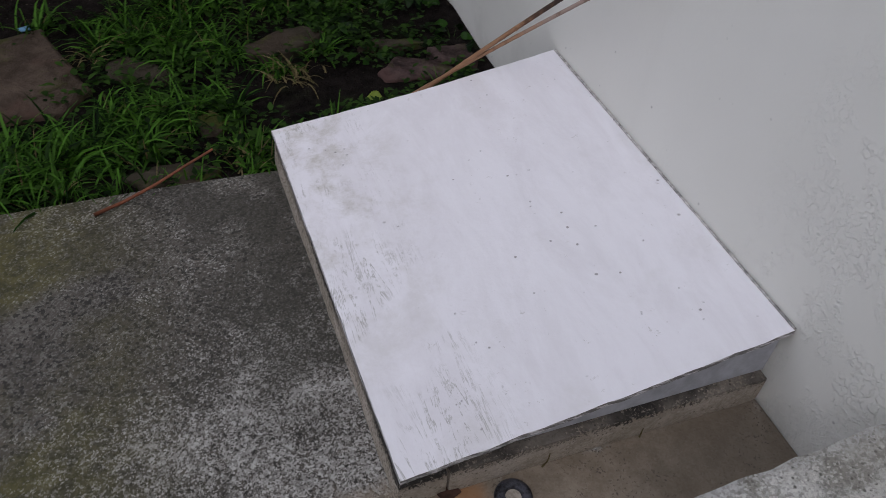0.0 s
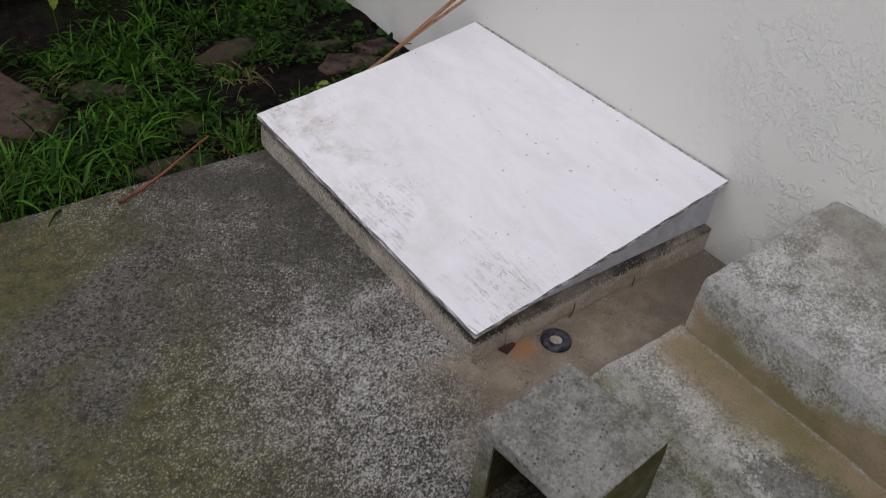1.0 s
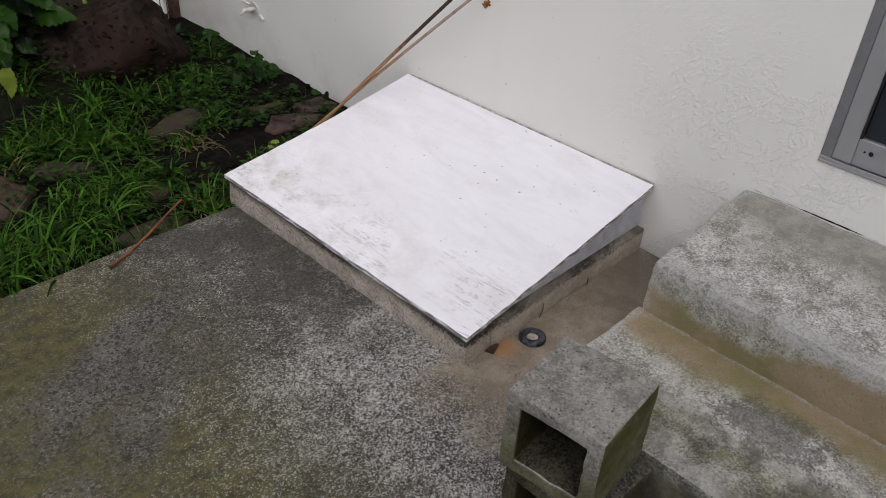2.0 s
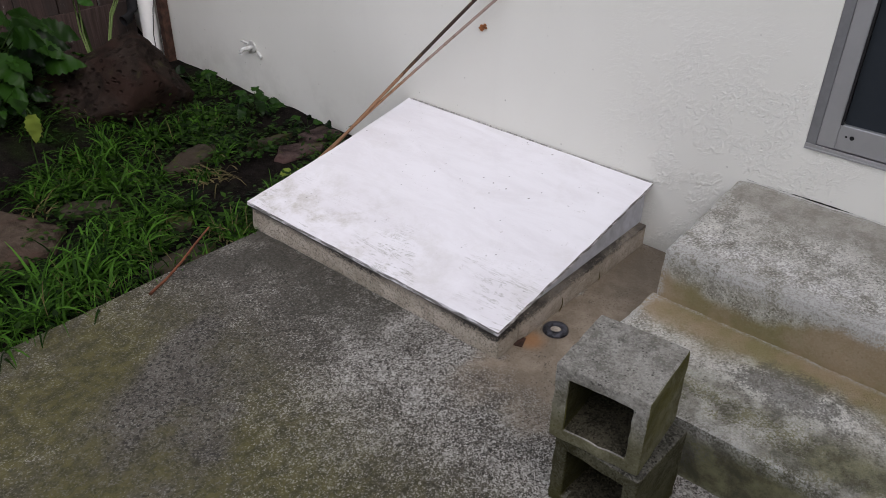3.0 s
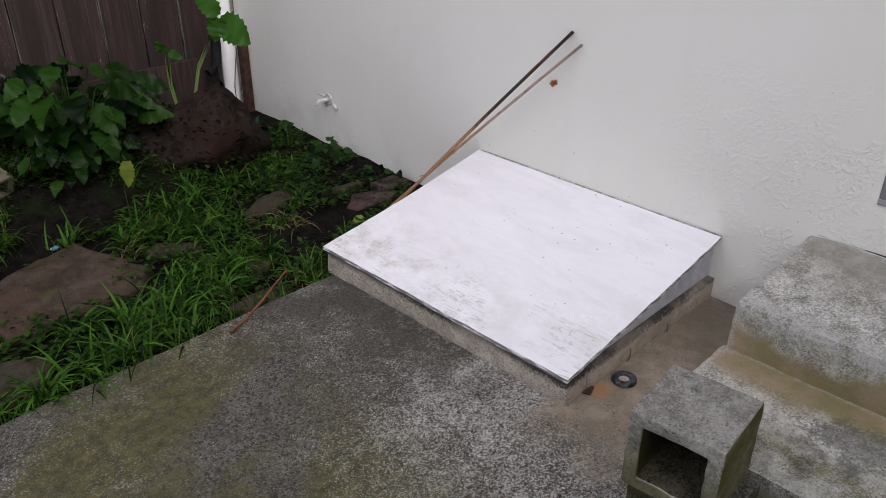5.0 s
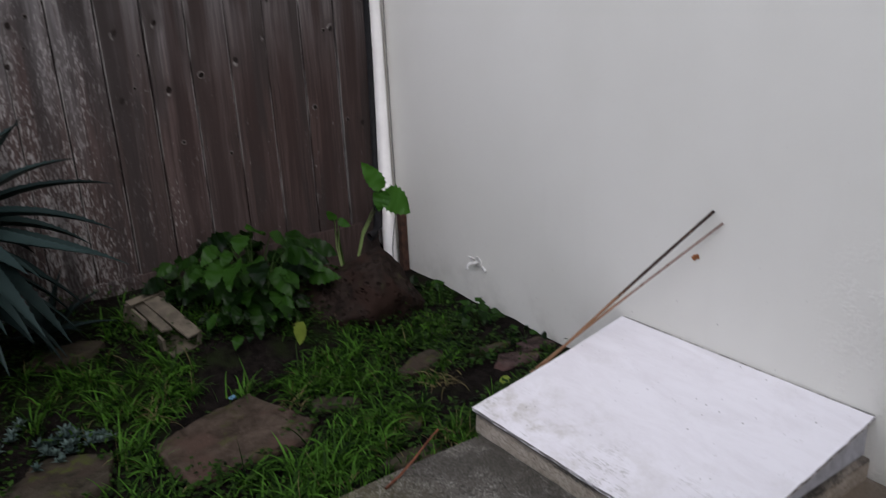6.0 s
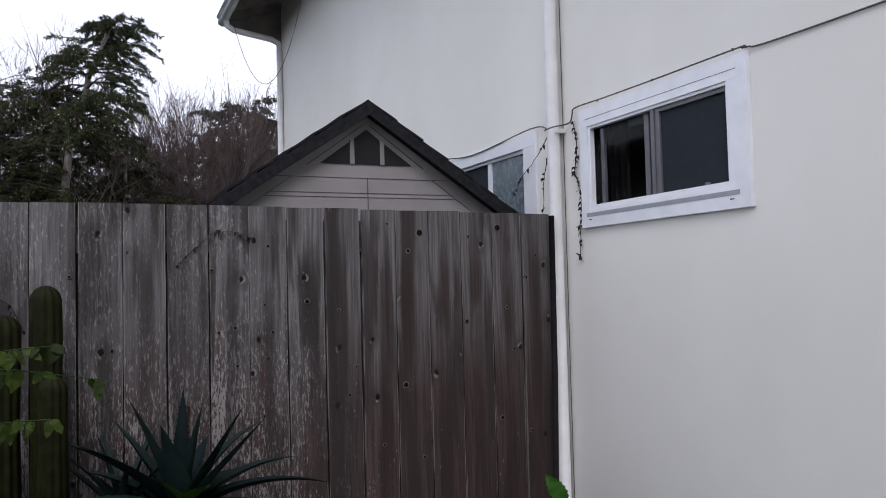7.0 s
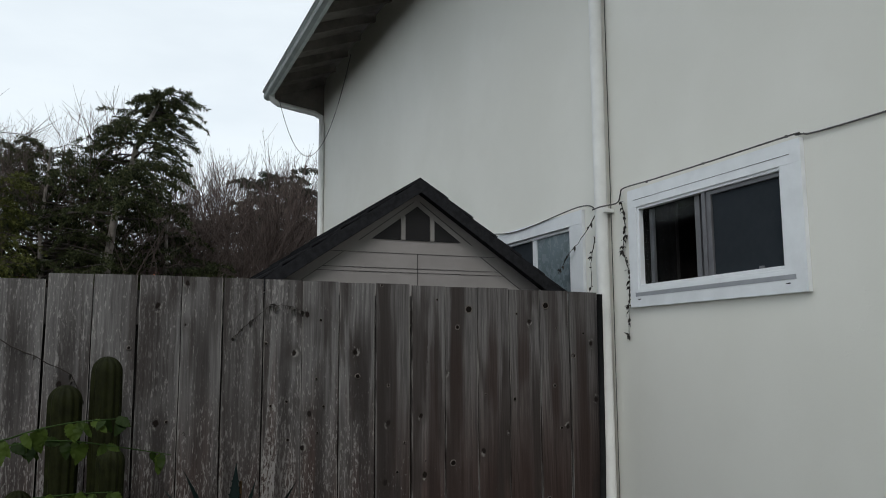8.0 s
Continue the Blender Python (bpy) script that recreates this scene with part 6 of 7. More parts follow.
# ---- garden: single plants ----
def broad_leaf(bm, root, direction, length, width, droop, face, rnd):
    """A broad toothed leaf: quilted between its veins, waved at the rim, its tip hanging."""
    d = Vector(direction).normalized()
    side = d.cross(Vector(face))
    side = side.normalized() if side.length > 1e-3 else Vector((1, 0, 0))
    segs, p, rows = 14, Vector(root), []
    wave, lean = rnd.uniform(0, 6.28), rnd.uniform(-0.12, 0.12)
    for i in range(segs + 1):
        s = i / segs
        up = side.cross(d).normalized()
        w = 0.5 * width * max(0.02, math.sin(math.pi * min(1.0, 0.05 + 0.95 * s) ** 0.74)) ** 0.80
        w *= 1.0 - 0.19 * (i % 2)
        row = []
        for u in (-1.0, -0.55, 0.0, 0.55, 1.0):
            rise = w * (0.34 * abs(u) - 0.20 * u * u) + 0.07 * width * abs(u) * math.sin(s * 11 + wave + (2.1 if u < 0 else 0.0)) + 0.035 * width * (abs(u) == 0.55) * math.sin(s * 26)
            row.append(bm.verts.new(p + side * w * u + up * rise - d * w * 0.15 * abs(u) * (1 - s)))
        rows.append(row)
        p = p + d * (length / segs)
        d = (d + Vector((0, 0, -1)) * droop / segs + side * lean / segs).normalized()
    for a, b in zip(rows, rows[1:]):
        for k in range(4):
            bm.faces.new((a[k], a[k + 1], b[k + 1], b[k]))


def build_leafy_plant(name, at, count, size, spread, height, label, category, seed, material=BROAD, width=0.62, lobes=0.0, aim=None):
    rnd = random.Random(seed)
    x0, y0 = at
    z0 = soil_height(x0, y0)
    plant = thing(name, (x0, y0, z0), label, category)
    stems = bmesh.new()
    for k in range(count):
        t = rnd.uniform(0, 2 * math.pi) if aim is None else aim + rnd.gauss(0, 0.9)
        r = spread * math.sqrt(rnd.random())
        h = height * rnd.uniform(0.08, 1.0) * (1 - 0.45 * (r / spread) ** 2)
        tip = Vector((x0 + r * math.cos(t), min(2.80, y0 + r * math.sin(t)), z0 + h))
        root = Vector((x0 + 0.25 * r * math.cos(t), min(2.80, y0 + 0.25 * r * math.sin(t)), z0 - 0.01))
        mid = root.lerp(tip, 0.5) + Vector((0, 0, h * 0.18))
        tube([root, mid, tip], 0.0032 * size / 0.12, 6, stems, taper=0.0016 * size / 0.12)
        bm = bmesh.new()
        length = size * rnd.uniform(0.6, 1.15)
        broad_leaf(bm, tip, (math.cos(t), math.sin(t) * 0.8 - 0.25, rnd.uniform(-0.45, 0.55)), length, length * width, rnd.uniform(0.5, 1.6), (rnd.gauss(-0.35, 0.45), rnd.gauss(-0.6, 0.45), 0.75), rnd)
        part("leaf", bm, material, plant, smooth=True)
    part("stem", stems, STEM, plant, smooth=True)
    return plant


build_leafy_plant("leafy_plant", (-1.05, 2.50), 76, 0.160, 0.28, 0.41, "lush broad-leaved green plant against the fence", "plant", 31, lobes=0.12)
build_leafy_plant("leafy_plant", (-0.76, 2.66), 9, 0.11, 0.12, 0.22, "broad-leaved green plant behind the boulder", "plant", 33, lobes=0.12)
build_leafy_plant("leafy_plant", (-1.12, 2.30), 44, 0.085, 0.22, 0.20, "low leafy green plant in front of the fence", "plant", 51, lobes=0.1)
build_leafy_plant("leafy_plant", (-1.30, 2.62), 18, 0.13, 0.20, 0.20, "low broad-leaved plant at the fence foot", "plant", 34, lobes=0.1)
build_leafy_plant("wall_weed", (-0.13, 1.90), 26, 0.075, 0.10, 0.10, "bushy dark green weed growing at the wall foot", "weed", 35, width=0.6)
build_leafy_plant("wall_weed", (-0.07, 1.62), 5, 0.050, 0.035, 0.06, "small round-leaved weed at the wall foot", "weed", 36, width=0.7)
build_leafy_plant("wall_weed", (-0.05, 1.52), 2, 0.060, 0.03, 0.07, "small weed with one pale leaf by the wall", "weed", 37, width=0.55)
build_leafy_plant("weed", (-0.47, 1.70), 9, 0.060, 0.055, 0.06, "small green weed between the stones", "weed", 38, width=0.5)
build_leafy_plant("weed", (-0.40, 1.58), 10, 0.065, 0.06, 0.05, "low spreading weed beside bare soil", "weed", 39, width=0.45)
build_leafy_plant("weed", (-0.55, 1.86), 12, 0.055, 0.08, 0.07, "green weed among the grass", "weed", 40, width=0.5)
build_leafy_plant("weed", (-0.27, 2.36), 8, 0.07, 0.08, 0.08, "weed growing beside the boulder", "weed", 41, width=0.6)
build_leafy_plant("weed", (-1.56, 1.20), 14, 0.06, 0.09, 0.07, "small leafy weed at the slab edge", "weed", 42, width=0.6)
build_leafy_plant("weed", (-0.42, 1.30), 3, 0.045, 0.02, 0.05, "tiny weed with a round pale leaf", "weed", 43, YELLOW_LEAF, 0.8)
build_leafy_plant("weed", (-0.13, 2.36), 6, 0.085, 0.05, 0.14, "broad-leaved weed between boulder and wall", "weed", 45, width=0.6)
build_leafy_plant("weed", (-0.66, 1.12), 10, 0.04, 0.09, 0.05, "low weed beside the hatch", "weed", 44, width=0.6)


def build_corner_plant():
    x0, y0 = -0.50, 2.56
    z0 = soil_height(x0, y0)
    plant = thing("corner_plant", (x0, y0, z0), "tall stemmed plant with two large lobed leaves", "plant")
    # leaf faces are turned towards where the camera stands
    towards_camera = (-0.55, -0.80, 0.25)
    for tip, aim, size, wide in (((-0.36, 2.36, 0.58), (0.62, -0.35, -0.35), 0.17, 0.15), ((-0.37, 2.36, 0.61), (-0.35, 0.25, 0.80), 0.17, 0.10), ((-0.36, 2.36, 0.60), (-0.25, 0.05, -0.60), 0.11, 0.10),
                                 ((-0.58, 2.50, 0.46), (-0.3, -0.1, 0.5), 0.08, 0.05), ((-0.56, 2.50, 0.45), (0.3, -0.3, -0.1), 0.07, 0.05), ((-0.62, 2.46, 0.22), (-0.2, -0.4, 0.3), 0.10, 0.08)):
        root = Vector((x0 + 0.15 * (tip[0] - x0), y0, z0))
        t = Vector(tip)
        part("stem", tube([root, root.lerp(t, 0.5) + Vector((-0.02, 0, 0.05)), t], 0.0050, 8, taper=0.0030), PALE_STEM, plant, "pale green stem", smooth=True)
        bm = bmesh.new()
        broad_leaf(bm, tip, aim, size, wide, 0.5, towards_camera, random.Random(int(size * 1000)))
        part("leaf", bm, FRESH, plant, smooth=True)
    part("stem", tube([(x0, y0, z0), (x0 - 0.03, y0 - 0.01, z0 + 0.18), (x0 - 0.05, y0 - 0.02, z0 + 0.34)], 0.012, 8, taper=0.007), STEM, plant, smooth=True)


build_corner_plant()

yl_foot = soil_height(-1.15, 1.84)
yl = thing("yellow_leaf", (-1.15, 1.84, yl_foot), "single upright yellow-green leaf on a thin stem", "leaf")
bm = bmesh.new()
broad_leaf(bm, (-1.17, 1.72, 0.325), (0.05, 0.40, -1.0), 0.130, 0.058, 0.0, (-0.6, -0.75, -0.3), random.Random(9))
part("blade", bm, YELLOW_LEAF, yl, smooth=True)
part("stem", tube([(-1.15, 1.84, yl_foot - 0.01), (-1.155, 1.83, 0.17), (-1.165, 1.76, 0.335), (-1.17, 1.72, 0.325)], 0.0025, 6), STEM, yl)


def build_aloe():
    at = Vector((-2.275, 2.38, 0.83))
    aloe = thing("aloe", (at.x, at.y, soil_height(at.x, at.y)), "large blue-green aloe rosette with toothed pointed leaves", "aloe")
    rnd = random.Random(5)
    n = 54
    tip_over = Matrix.Rotation(radians(46), 3, "X")
    for k in range(n):
        s = k / n
        az = k * 2.39996 + rnd.uniform(-0.15, 0.15)
        lift = 1.10 - 1.60 * s + rnd.uniform(-0.22, 0.22)
        length = 0.30 + 0.33 * math.sin(math.pi * min(1, s * 1.1 + 0.12)) + rnd.uniform(-0.03, 0.05)
        width = 0.100 + 0.026 * rnd.random()
        if s < 0.10:
            length *= 0.5
        d = Vector((math.cos(az) * math.cos(lift), math.sin(az) * math.cos(lift), math.sin(lift)))
        d = tip_over @ d
        length *= 1.0 - 0.26 * max(0.0, d.z) + 0.16 * abs(d.x)
        if at.y + d.y * length > 2.80:
            d.y = (2.79 - at.y) / length
        root = at + tip_over @ Vector((math.cos(az) * 0.018, math.sin(az) * 0.018, 0.03 - 0.16 * s))
        bm = bmesh.new()
        leaf(bm, root, d, length, width, rnd.uniform(-0.2, 0.75) + 1.0 * s * s, 0.42, 9, "blade", thick=0.018)
        # teeth along both edges
        side = d.cross(Vector((0, 0, 1))).normalized()
        bm.verts.ensure_lookup_table()
        edge = [(bm.verts[3 * i].co.copy(), bm.verts[3 * i + 2].co.copy()) for i in range(10)]
        for i in range(1, 8):
            for u in (0.0, 0.5):
                for e, sg in ((0, -1), (1, 1)):
                    p = edge[i][e].lerp(edge[i + 1][e], u)
                    q = edge[i][e].lerp(edge[i + 1][e], u + 0.22)
                    bm.faces.new((bm.verts.new(p), bm.verts.new(q), bm.verts.new(p + side * sg * 0.007 + d * 0.006)))
        part("leaf", bm, ALOE_HEART if s < 0.07 else ALOE, aloe, "fresh yellow-green heart leaf" if s < 0.10 else "", smooth=True)
    # an old skirt of hanging leaves round the stem
    for k in range(32):
        az = rnd.uniform(math.pi * 0.95, math.pi * 2.05)
        root = at + Vector((math.cos(az) * 0.05, math.sin(az) * 0.05 + 0.04, -0.10 - 0.24 * rnd.random()))
        d = Vector((math.cos(az) * 1.1, math.sin(az), rnd.uniform(-0.45, 0.30)))
        bm = bmesh.new()
        leaf(bm, root, d, rnd.uniform(0.34, 0.56), 0.065, 1.15, 0.4, 8, "blade", thick=0.012)
        part("leaf", bm, ALOE, aloe, smooth=True)
    part("stem", tube([(at.x, at.y, 0.05), (at.x, at.y, 0.45), (at.x, at.y + 0.04, at.z - 0.14)], 0.05, 12, taper=0.03), LIMB, aloe)
    part("flower_spike", tube([(at.x + 0.02, at.y + 0.05, at.z), (at.x + 0.04, at.y + 0.09, at.z + 0.25), (at.x + 0.045, at.y + 0.10, at.z + 0.42)], 0.009, 8, taper=0.007), make_plain("dry_flower_spike", (0.10, 0.055, 0.02), 0.85, 0, 0.4, 30.0, 0.3), aloe, "dry brown flower spike", smooth=True)


build_aloe()


def build_aloe_low(at, n, size, seed, stem=0.0):
    z = soil_height(*at)
    small = thing("aloe", (*at, z), "smaller blue-green aloe on a tall stem by the fence" if stem else "smaller blue-green aloe at the fence foot", "aloe")
    if stem:
        part("stem", tube([(*at, z - 0.02), (*at, z + stem * 0.5), (*at, z + stem + 0.06)], 0.035, 10, taper=0.025), LIMB, small)
        z += stem
    rnd = random.Random(seed)
    for k in range(n):
        s, az = k / n, k * 2.39996
        lift = 1.3 - 1.3 * s
        d = Vector((math.cos(az) * math.cos(lift), math.sin(az) * math.cos(lift), math.sin(lift)))
        if at[1] + d.y * size > 2.78:
            d.y = (2.76 - at[1]) / size
        bm = bmesh.new()
        leaf(bm, Vector((*at, z + 0.06)), d, size * rnd.uniform(0.75, 1.1), 0.05, rnd.uniform(0.1, 0.9), 0.45, 8, "blade", thick=0.012)
        part("leaf", bm, ALOE, small, smooth=True)


build_aloe_low((-2.62, 2.42), 26, 0.46, 3)
build_aloe_low((-2.50, 2.56), 24, 0.42, 6, 0.56)
build_aloe_low((-1.98, 2.52), 18, 0.30, 4)


def build_cactus(x, y, top, radius, label, arms=()):
    z0 = soil_height(x, y)
    cactus = thing("cactus", (x, y, z0), label, "cactus", "columnar cacti")
    def column(px, py, za, zb, r):
        bm = bmesh.new()
        ribs, rows = 11, 26
        rings = []
        dome = zb - r * 1.1
        for z in [za + (dome - za) * i / rows for i in range(rows)] + [dome + r * 1.1 * math.sin(0.5 * math.pi * i / 9) for i in range(10)]:
            cap = min(1.0, (zb - z) / (r * 1.1))
            rr = r * math.sqrt(max(0.0, 1 - (1 - cap) ** 2)) * (1 + 0.04 * math.sin(z * 9))
            rings.append([bm.verts.new((px + rr * (1 + 0.08 * math.cos(ribs * t)) * math.cos(t), py + rr * (1 + 0.08 * math.cos(ribs * t)) * math.sin(t), z)) for t in (2 * math.pi * k / 66 for k in range(66))])
        for a, b in zip(rings, rings[1:]):
            for k in range(66):
                bm.faces.new((a[k], a[(k + 1) % 66], b[(k + 1) % 66], b[k]))
        part("column", bm, CACTUS, cactus, smooth=True)
    column(x, y, z0 - 0.03, top, radius)
    for dx, dy, t, r in arms:
        column(x + dx, y + dy, z0 - 0.03, t, r)


build_cactus(-2.80, 2.60, 1.80, 0.060, "tall ribbed olive-green column cactus by the fence", ((0.03, -0.13, 1.42, 0.055),))
build_cactus(-2.96, 2.58, 1.68, 0.062, "ribbed olive-green column cactus by the fence", ((-0.16, 0.02, 1.25, 0.06),))


def build_twigs():
    foot = (-3.55, 2.15)
    shrub = thing("shrub", (*foot, soil_height(*foot)), "sparse shrub with level arching twigs and olive leaves", "shrub")
    rnd = random.Random(17)
    z0 = shrub.location.z
    for way in (((-3.30, 1.97, 1.42), (-3.10, 1.95, 1.52), (-2.92, 1.95, 1.565), (-2.72, 1.95, 1.577)),
                ((-3.30, 2.05, 1.44), (-3.10, 2.02, 1.49), (-2.93, 2.0, 1.50), (-2.75, 2.0, 1.47), (-2.56, 2.02, 1.43)),
                ((-3.30, 2.05, 1.20), (-3.10, 2.02, 1.29), (-2.92, 2.0, 1.31), (-2.76, 2.0, 1.31))):
        pts = soft_line([(*foot, z0), (-3.52, 2.12, 0.85)] + list(way), 5)
        branch = part("branch", tube(pts, 0.0055, 6, taper=0.0018), STEM, shrub, smooth=True)
        for k in range(13):
            p = pts[rnd.randrange(len(pts) // 2, len(pts))]
            bm = bmesh.new()
            size = rnd.uniform(0.05, 0.085)
            broad_leaf(bm, p + Vector((0, 0, -0.004)), (rnd.uniform(-0.5, 0.9), rnd.uniform(-0.5, 0.3), rnd.uniform(-1.0, 0.1)), size, size * 0.62, 0.7, (rnd.gauss(0, 0.5), -0.9, 0.4), rnd)
            part("leaf", bm, SPRIG, branch, smooth=True)


build_twigs()


def build_wooden_box():
    """A broken box of thin planks on its side, its open end towards the slab."""
    back, front = Vector((-1.565, 2.60, soil_height(-1.56, 2.60) + 0.004)), Vector((-1.482, 2.27, soil_height(-1.49, 2.27) + 0.002))
    along = (front - back).normalized()
    across = along.cross(Vector((0, 0, 1))).normalized()
    up = across.cross(along)
    turn = Matrix((across, -along, up * 0.86)).transposed().to_4x4()
    turn.translation = (back + front) / 2
    crate = thing("wooden_box", tuple((back + front) / 2), "broken hollow box of grey weathered planks lying in the grass", "box")
    planks = (("bottom_board", -0.066, 0.066, -0.165, 0.165, 0.000, 0.012, (0, 0, 0)),
              ("side_board", -0.012, 0.012, -0.165, 0.165, 0.000, 0.098, (0, 0, 0)),
              ("side_board", -0.007, 0.007, -0.060, 0.060, 0.000, 0.092, (0, 0, 0)),
              ("side_board", -0.007, 0.007, -0.022, 0.022, 0.000, 0.104, (0, 9, 4)),
              ("top_board", -0.038, 0.038, -0.170, 0.160, 0.000, 0.013, (2, 5, -3)),
              ("top_board", -0.026, 0.026, -0.090, 0.165, 0.000, 0.011, (-3, -7, 3)),
              ("end_board", -0.098, 0.098, -0.008, 0.008, 0.000, 0.125, (6, 0, 3)),
              ("cap_board", -0.088, 0.088, -0.020, 0.020, 0.000, 0.010, (0, 3, -2)))
    places = ((0, 0, 0), (-0.070, 0, 0), (0.072, 0.100, 0), (0.076, -0.110, 0), (-0.030, 0, 0.099), (0.042, 0.004, 0.096), (0.0, 0.176, -0.01), (0.0, 0.165, 0.121))
    for (name, x0, x1, y0, y1, z0, z1, rot), at in zip(planks, places):
        part(name, box(x0, x1, y0, y1, z0, z1, 0.0025, m=turn @ pose(*at, *rot)), LOG, crate)


build_wooden_box()


def build_succulent(x0, y0, spread, count, seed):
    """A low mat of small pale rosettes."""
    rnd = random.Random(seed)
    plant = thing("succulent", (x0, y0, soil_height(x0, y0)), "low mat of pale blue-green succulent rosettes", "succulent")
    for _ in range(count):
        x, y = x0 + rnd.gauss(0, spread), y0 + rnd.gauss(0, spread * 0.45)
        z, bm = soil_height(x, y) + rnd.uniform(0.020, 0.045), bmesh.new()
        for k in range(12):
            az, lift = k * 2.4 + rnd.random(), 1.15 - 0.09 * k
            leaf(bm, (x, y, z), (math.cos(az) * math.cos(lift), math.sin(az) * math.cos(lift), math.sin(lift)), rnd.uniform(0.026, 0.040), 0.013, 0.2, 0.3, 4, "oval", thick=0.004)
        part("rosette", bm, SUCCULENT, plant, smooth=True)


build_succulent(-2.06, 1.93, 0.085, 26, 71)
build_succulent(-2.30, 2.03, 0.060, 12, 72)

chip = thing("plastic_scrap", (-1.42, 1.93, soil_height(-1.42, 1.93)), "small pale blue plastic scrap on the soil", "litter")
part("scrap", box(-0.018, 0.018, -0.010, 0.010, 0.0, 0.006, 0.002, m=pose(-1.42, 1.93, soil_height(-1.42, 1.93) + 0.002, 8, 5, 30)), BLUE, chip)


# ---- vine on pipe and fence ----
def build_vine(name, pts, label, leaves, seed, r=0.003):
    v = thing(name, pts[0], label, "vine")
    rnd = random.Random(seed)
    pts = [Vector(p) for p in pts]
    fine = []
    for a, b in zip(pts, pts[1:]):
        for k in range(5):
            fine.append(a.lerp(b, k / 5) + Vector((0, rnd.gauss(0, r * 1.2), rnd.gauss(0, r * 1.2))))
    fine.append(pts[-1])
    part("stem", tube(fine, r, 5, taper=r * 0.6), VINE, v)
    dark = make_plain("withered_vine_leaf", (0.030, 0.026, 0.022), 0.85, 0, 0.4, 30.0, 0.1)
    for k in range(leaves):
        p = rnd.choice(fine)
        bm = bmesh.new()
        leaf(bm, p, (rnd.uniform(-0.4, 0.1), rnd.uniform(-1, 1), rnd.uniform(-1, 0.2)), rnd.uniform(0.018, 0.042), 0.016, 0.8, 0.3, 4, twist=rnd.uniform(-1, 1))
        part("leaf", bm, dark, v)


build_vine("vine", [(-0.012, 2.69, 2.69), (-0.012, 2.66, 2.55), (-0.012, 2.69, 2.40), (-0.012, 2.63, 2.25), (-0.012, 2.65, 2.08), (-0.012, 2.66, 1.90)], "withered vine hanging beside the window", 64, 1)
build_vine("vine", [(-0.04, 2.92, 2.66), (-0.05, 3.05, 2.55), (-0.04, 3.25, 2.45), (-0.04, 3.4, 2.33)], "withered vine twig across the far window", 10, 2)
build_vine("vine", [(-0.09, 2.87, 2.50), (-0.10, 2.90, 2.35), (-0.12, 2.88, 2.20)], "withered vine hanging by the downspout", 8, 3)
build_vine("vine", [(-2.24, 2.832, 1.88), (-2.20, 2.830, 1.92), (-2.15, 2.828, 1.97), (-2.06, 2.826, 2.045), (-2.00, 2.826, 2.055), (-1.94, 2.828, 2.045), (-1.88, 2.832, 2.02)], "dry vine twig on the fence boards", 26, 4, 0.0016)
build_vine("vine", [(-3.9, 2.83, 2.16), (-3.5, 2.82, 2.05), (-3.2, 2.82, 1.85), (-2.95, 2.82, 1.72), (-2.90, 2.82, 1.60)], "dry vine twig on the fence boards", 14, 6)


# ---- trees beyond the fence ----
def spray(bm, root, d, length, rnd, count, size):
    """A drooping evergreen spray: many slim needle tufts round a twig."""
    d = d.normalized()
    for k in range(count):
        s = rnd.random() ** 0.8
        p = root + d * length * s + Vector((0, 0, -0.42 * length * s * s)) + Vector((rnd.gauss(0, 1), rnd.gauss(0, 1), rnd.gauss(0, 0.5))) * 0.10 * length * (1.1 - s)
        a = (d * 0.6 + Vector((rnd.gauss(0, 0.5), rnd.gauss(0, 0.5), rnd.gauss(-0.55, 0.5)))).normalized()
        b = a.cross(Vector((rnd.gauss(0, 1), rnd.gauss(0, 1), rnd.gauss(0, 1)))).normalized() * size * rnd.uniform(0.08, 0.15)
        q = a * size * rnd.uniform(0.6, 1.4)
        bm.faces.new([bm.verts.new(p - b * 0.6), bm.verts.new(p + q * 0.6 - b), bm.verts.new(p + q), bm.verts.new(p + q * 0.5 + b)])


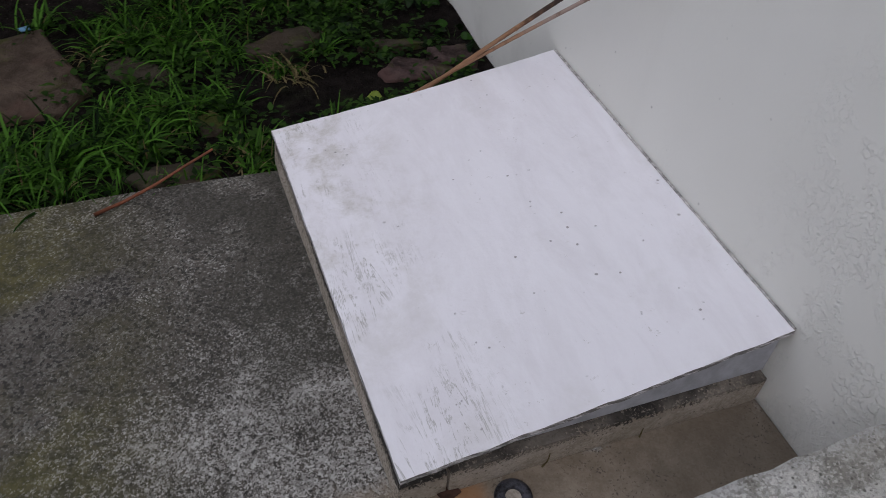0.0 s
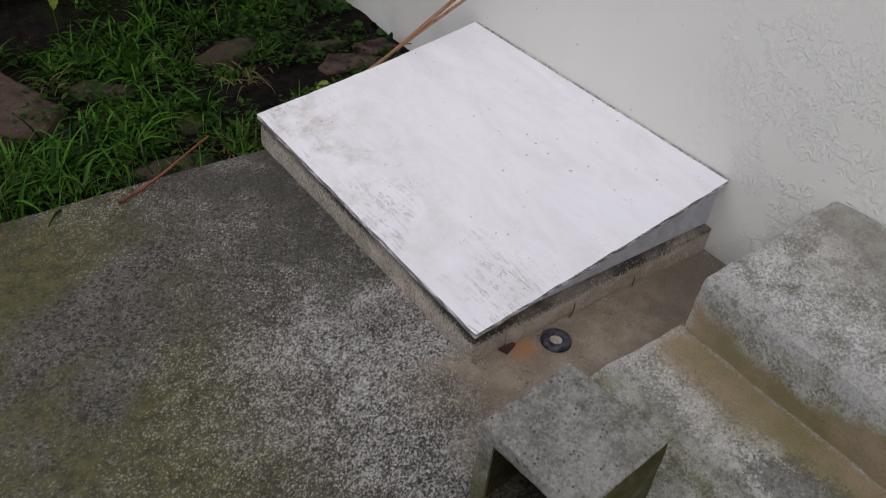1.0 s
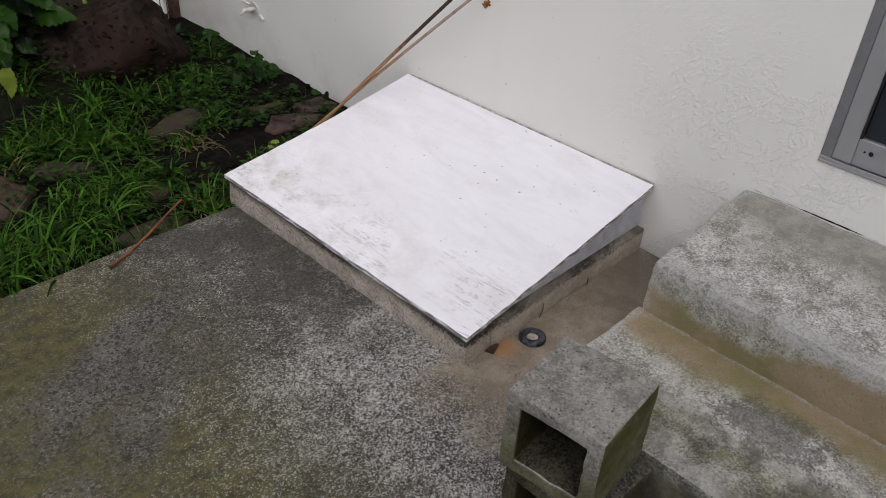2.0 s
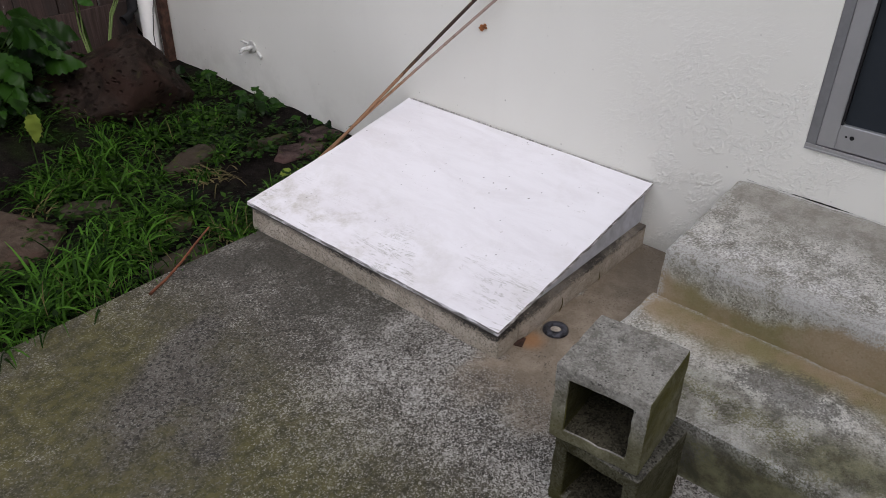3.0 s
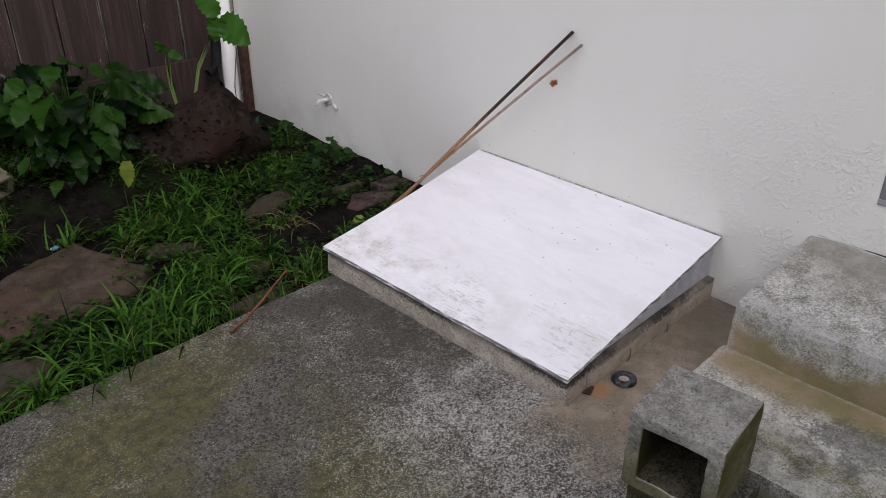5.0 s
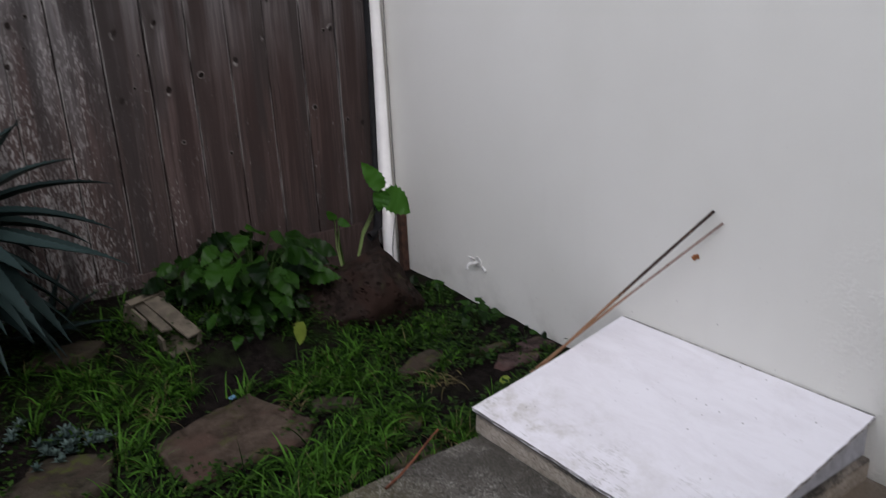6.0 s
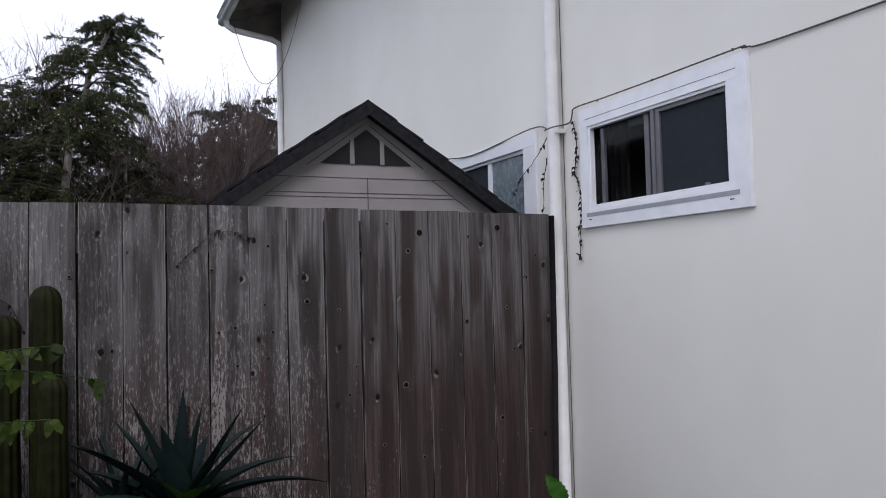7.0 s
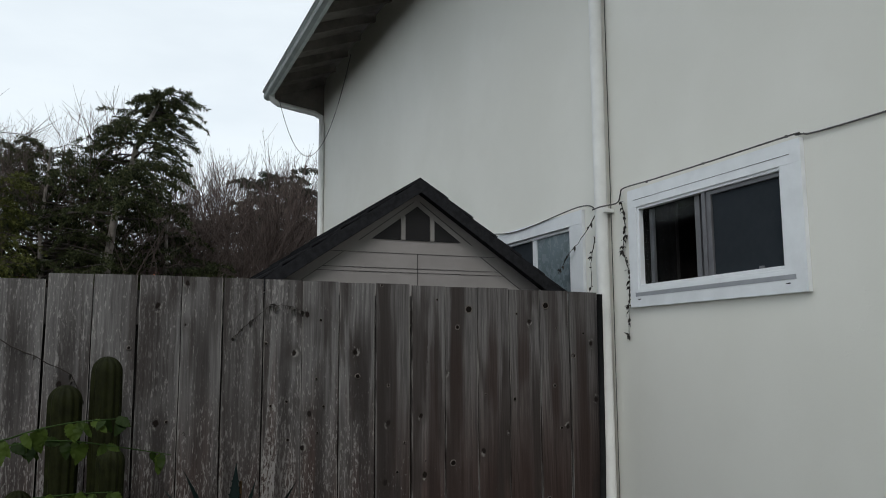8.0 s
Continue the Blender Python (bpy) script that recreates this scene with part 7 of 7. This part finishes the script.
def build_conifer(foot, top, spread, layers, seed, label, crown_from, material=CONIFER, density=30, flat=0.0, size=0.16, bends=None):
    tree = thing("conifer", foot, label, "tree", "evergreens behind the fence")
    rnd = random.Random(seed)
    a, b = Vector(foot), Vector(top)
    side = Vector((0.25, 0.1, 0))
    trunk_pts = [a.lerp(b, k / 8) + side * math.sin(k * 1.5 + seed) * 0.55 * (1 - k / 9) for k in range(9)]
    if bends:
        trunk_pts = [Vector(q) for q in bends]
    part("trunk", tube(trunk_pts, 0.075, 10, taper=0.018), BARK, tree, smooth=True)
    crown, wood = bmesh.new(), bmesh.new()
    for k in range(layers):
        s = crown_from + (1 - crown_from) * (k + rnd.random()) / layers
        i = min(7, int(s * 8))
        p = trunk_pts[i].lerp(trunk_pts[i + 1], s * 8 - i)
        reach = spread * (max(0.10, (1 - s)) ** (0.75 - 0.4 * flat) + 0.05) * rnd.uniform(0.55, 1.2)
        az = rnd.uniform(0, 2 * math.pi)
        d = Vector((math.cos(az), math.sin(az), rnd.uniform(-0.12, 0.30)))
        tip = p + d * reach
        tip.z -= 0.10 * reach
        tube([p, p.lerp(tip, 0.5) + Vector((0, 0, 0.06 * reach)), tip], 0.035 * (1.15 - s), 5, wood, taper=0.006, cap=False)
        n = max(4, int(reach * 7))
        for j in range(n):
            q = p.lerp(tip, 0.25 + 0.75 * (j + rnd.random()) / n)
            e = (d + Vector((rnd.gauss(0, 0.8), rnd.gauss(0, 0.8), rnd.gauss(0, 0.25)))).normalized()
            spray(crown, q, e, rnd.uniform(0.3, 0.65) * (0.5 + 0.5 * reach / spread), rnd, density, size)
    part("limb_mass", wood, LIMB, tree)
    part("crown", crown, material, tree)
    return tree


LEANING = ((-3.0, 12.2, 0.0), (-2.95, 12.2, 2.0), (-2.88, 12.2, 3.3), (-2.80, 12.2, 4.10), (-2.63, 12.2, 4.62), (-2.54, 12.2, 5.10), (-2.40, 12.2, 5.48), (-2.24, 12.2, 5.86), (-2.10, 12.2, 6.10))
build_conifer(LEANING[0], LEANING[-1], 1.50, 74, 3, "dark leaning cypress with open ragged branches", 0.34, density=110, flat=0.15, size=0.062, bends=LEANING)
build_conifer((-3.95, 12.6, 0.0), (-3.80, 12.6, 5.10), 1.65, 84, 8, "broad dark cypress behind the fence", 0.40, density=120, flat=1.0, size=0.055)
build_conifer((-3.35, 13.6, 0.0), (-3.20, 13.6, 4.9), 1.5, 44, 41, "dense dark cypress behind the fence", 0.30, density=95, flat=1.0, size=0.070)
build_conifer((-2.2, 13.4, 0.0), (-1.9, 13.4, 4.70), 1.4, 56, 44, "low dense dark cypress behind the fence", 0.30, density=95, flat=1.0, size=0.070)
build_conifer((-5.0, 13.6, 0.0), (-4.70, 13.6, 5.55), 1.9, 90, 47, "dense dark cypress behind the fence", 0.30, density=110, flat=1.0, size=0.075)
build_conifer((-4.42, 11.4, 0.0), (-4.35, 11.4, 4.40), 0.62, 70, 52, "olive yellow-green bush beside the cypresses", 0.30, OLIVE, 80, 1.0, 0.055)
build_conifer((-6.6, 13.2, 0.0), (-6.4, 13.2, 5.0), 1.8, 50, 14, "broad dark cypress behind the fence", 0.25, flat=1.0, density=50, size=0.10)
build_conifer((1.15, 20.0, 0.0), (1.25, 20.0, 6.55), 2.1, 120, 23, "dark flat-topped evergreen in the distance", 0.40, FAR_GREEN, 90, 1.0, 0.10)
build_conifer((-1.3, 21.0, 0.0), (-1.2, 21.0, 5.6), 2.2, 70, 27, "dark rounded evergreen in the distance", 0.20, FAR_GREEN, 80, 1.0, 0.11)


def build_bare_tree(foot, height, seed, label, spread=0.55, radius=0.06, depth=6):
    tree = thing("bare_tree", foot, label, "tree", "bare shrubs behind the fence")
    rnd = random.Random(seed)
    bm = bmesh.new()
    def grow(p, d, length, r, level):
        q = p + d * length * 0.5 + Vector((rnd.gauss(0, 0.03), rnd.gauss(0, 0.03), 0)) * length
        e = p + d * length
        tube([p, q, e], r, 5 if level > 2 else 3, bm, taper=r * 0.6, cap=False)
        if level == 0:
            return
        for _ in range(rnd.choice((2, 3, 3)) if level > 1 else 3):
            nd = (d + Vector((rnd.gauss(0, spread), rnd.gauss(0, spread), rnd.gauss(0.12, spread * 0.5)))).normalized()
            grow(p.lerp(e, rnd.uniform(0.55, 1.0)), nd, length * rnd.uniform(0.60, 0.82), r * 0.66, level - 1)
    for k in range(5):
        d = Vector((rnd.gauss(0, 0.35), rnd.gauss(0, 0.35), 1.0)).normalized()
        grow(Vector(foot), d, height * 0.30, radius * rnd.uniform(0.6, 1.0), depth)
    part("branch_mass", bm, TWIG, tree)


THIN = "leafless grey-brown shrub with fine upright twigs"
for sx, sy, tall, seed in ((-0.55, 15.6, 7.0, 2), (-0.15, 16.2, 7.5, 5), (0.25, 15.7, 7.6, 7), (0.65, 16.4, 7.6, 29), (1.05, 15.9, 7.2, 31), (-0.85, 16.0, 6.6, 37)):
    build_bare_tree((sx, sy, 0.0), tall, seed, THIN, 0.30, 0.045)
BARE = "leafless tree with fine branches above the evergreens"
build_bare_tree((-4.7, 14.6, 0.0), 8.0, 9, BARE, 0.48, 0.042)
build_bare_tree((-4.1, 15.0, 0.0), 8.0, 12, BARE, 0.48, 0.042)
build_bare_tree((-5.3, 14.0, 0.0), 7.6, 18, BARE, 0.48, 0.042)
build_bare_tree((-3.2, 14.2, 0.0), 5.8, 22, BARE, 0.40, 0.040)
build_bare_tree((-4.5, 13.9, 0.0), 7.4, 35, BARE, 0.48, 0.040)
build_bare_tree((-2.6, 15.0, 0.0), 5.6, 15, BARE, 0.34, 0.05)

far_house = thing("far_house", (-2.6, 24.0, 0.0), "distant pale house with a red tiled roof", "house")
part("wall", box(-5.2, 0.2, 23.0, 27.0, 0.0, 3.6, 0.02), STUCCO, far_house)
rf = bmesh.new()
pts = [(-5.6, 22.6, 3.5), (0.6, 22.6, 3.5), (0.6, 25.0, 4.5), (-5.6, 25.0, 4.5), (-5.6, 27.4, 3.5), (0.6, 27.4, 3.5)]
vs = [rf.verts.new(p) for p in pts]
rf.faces.new((vs[0], vs[1], vs[2], vs[3]))
rf.faces.new((vs[3], vs[2], vs[5], vs[4]))
bmesh.ops.solidify(rf, geom=rf.faces[:], thickness=0.12)
part("roof", rf, ROOF_TILE, far_house, "red tiled roof")
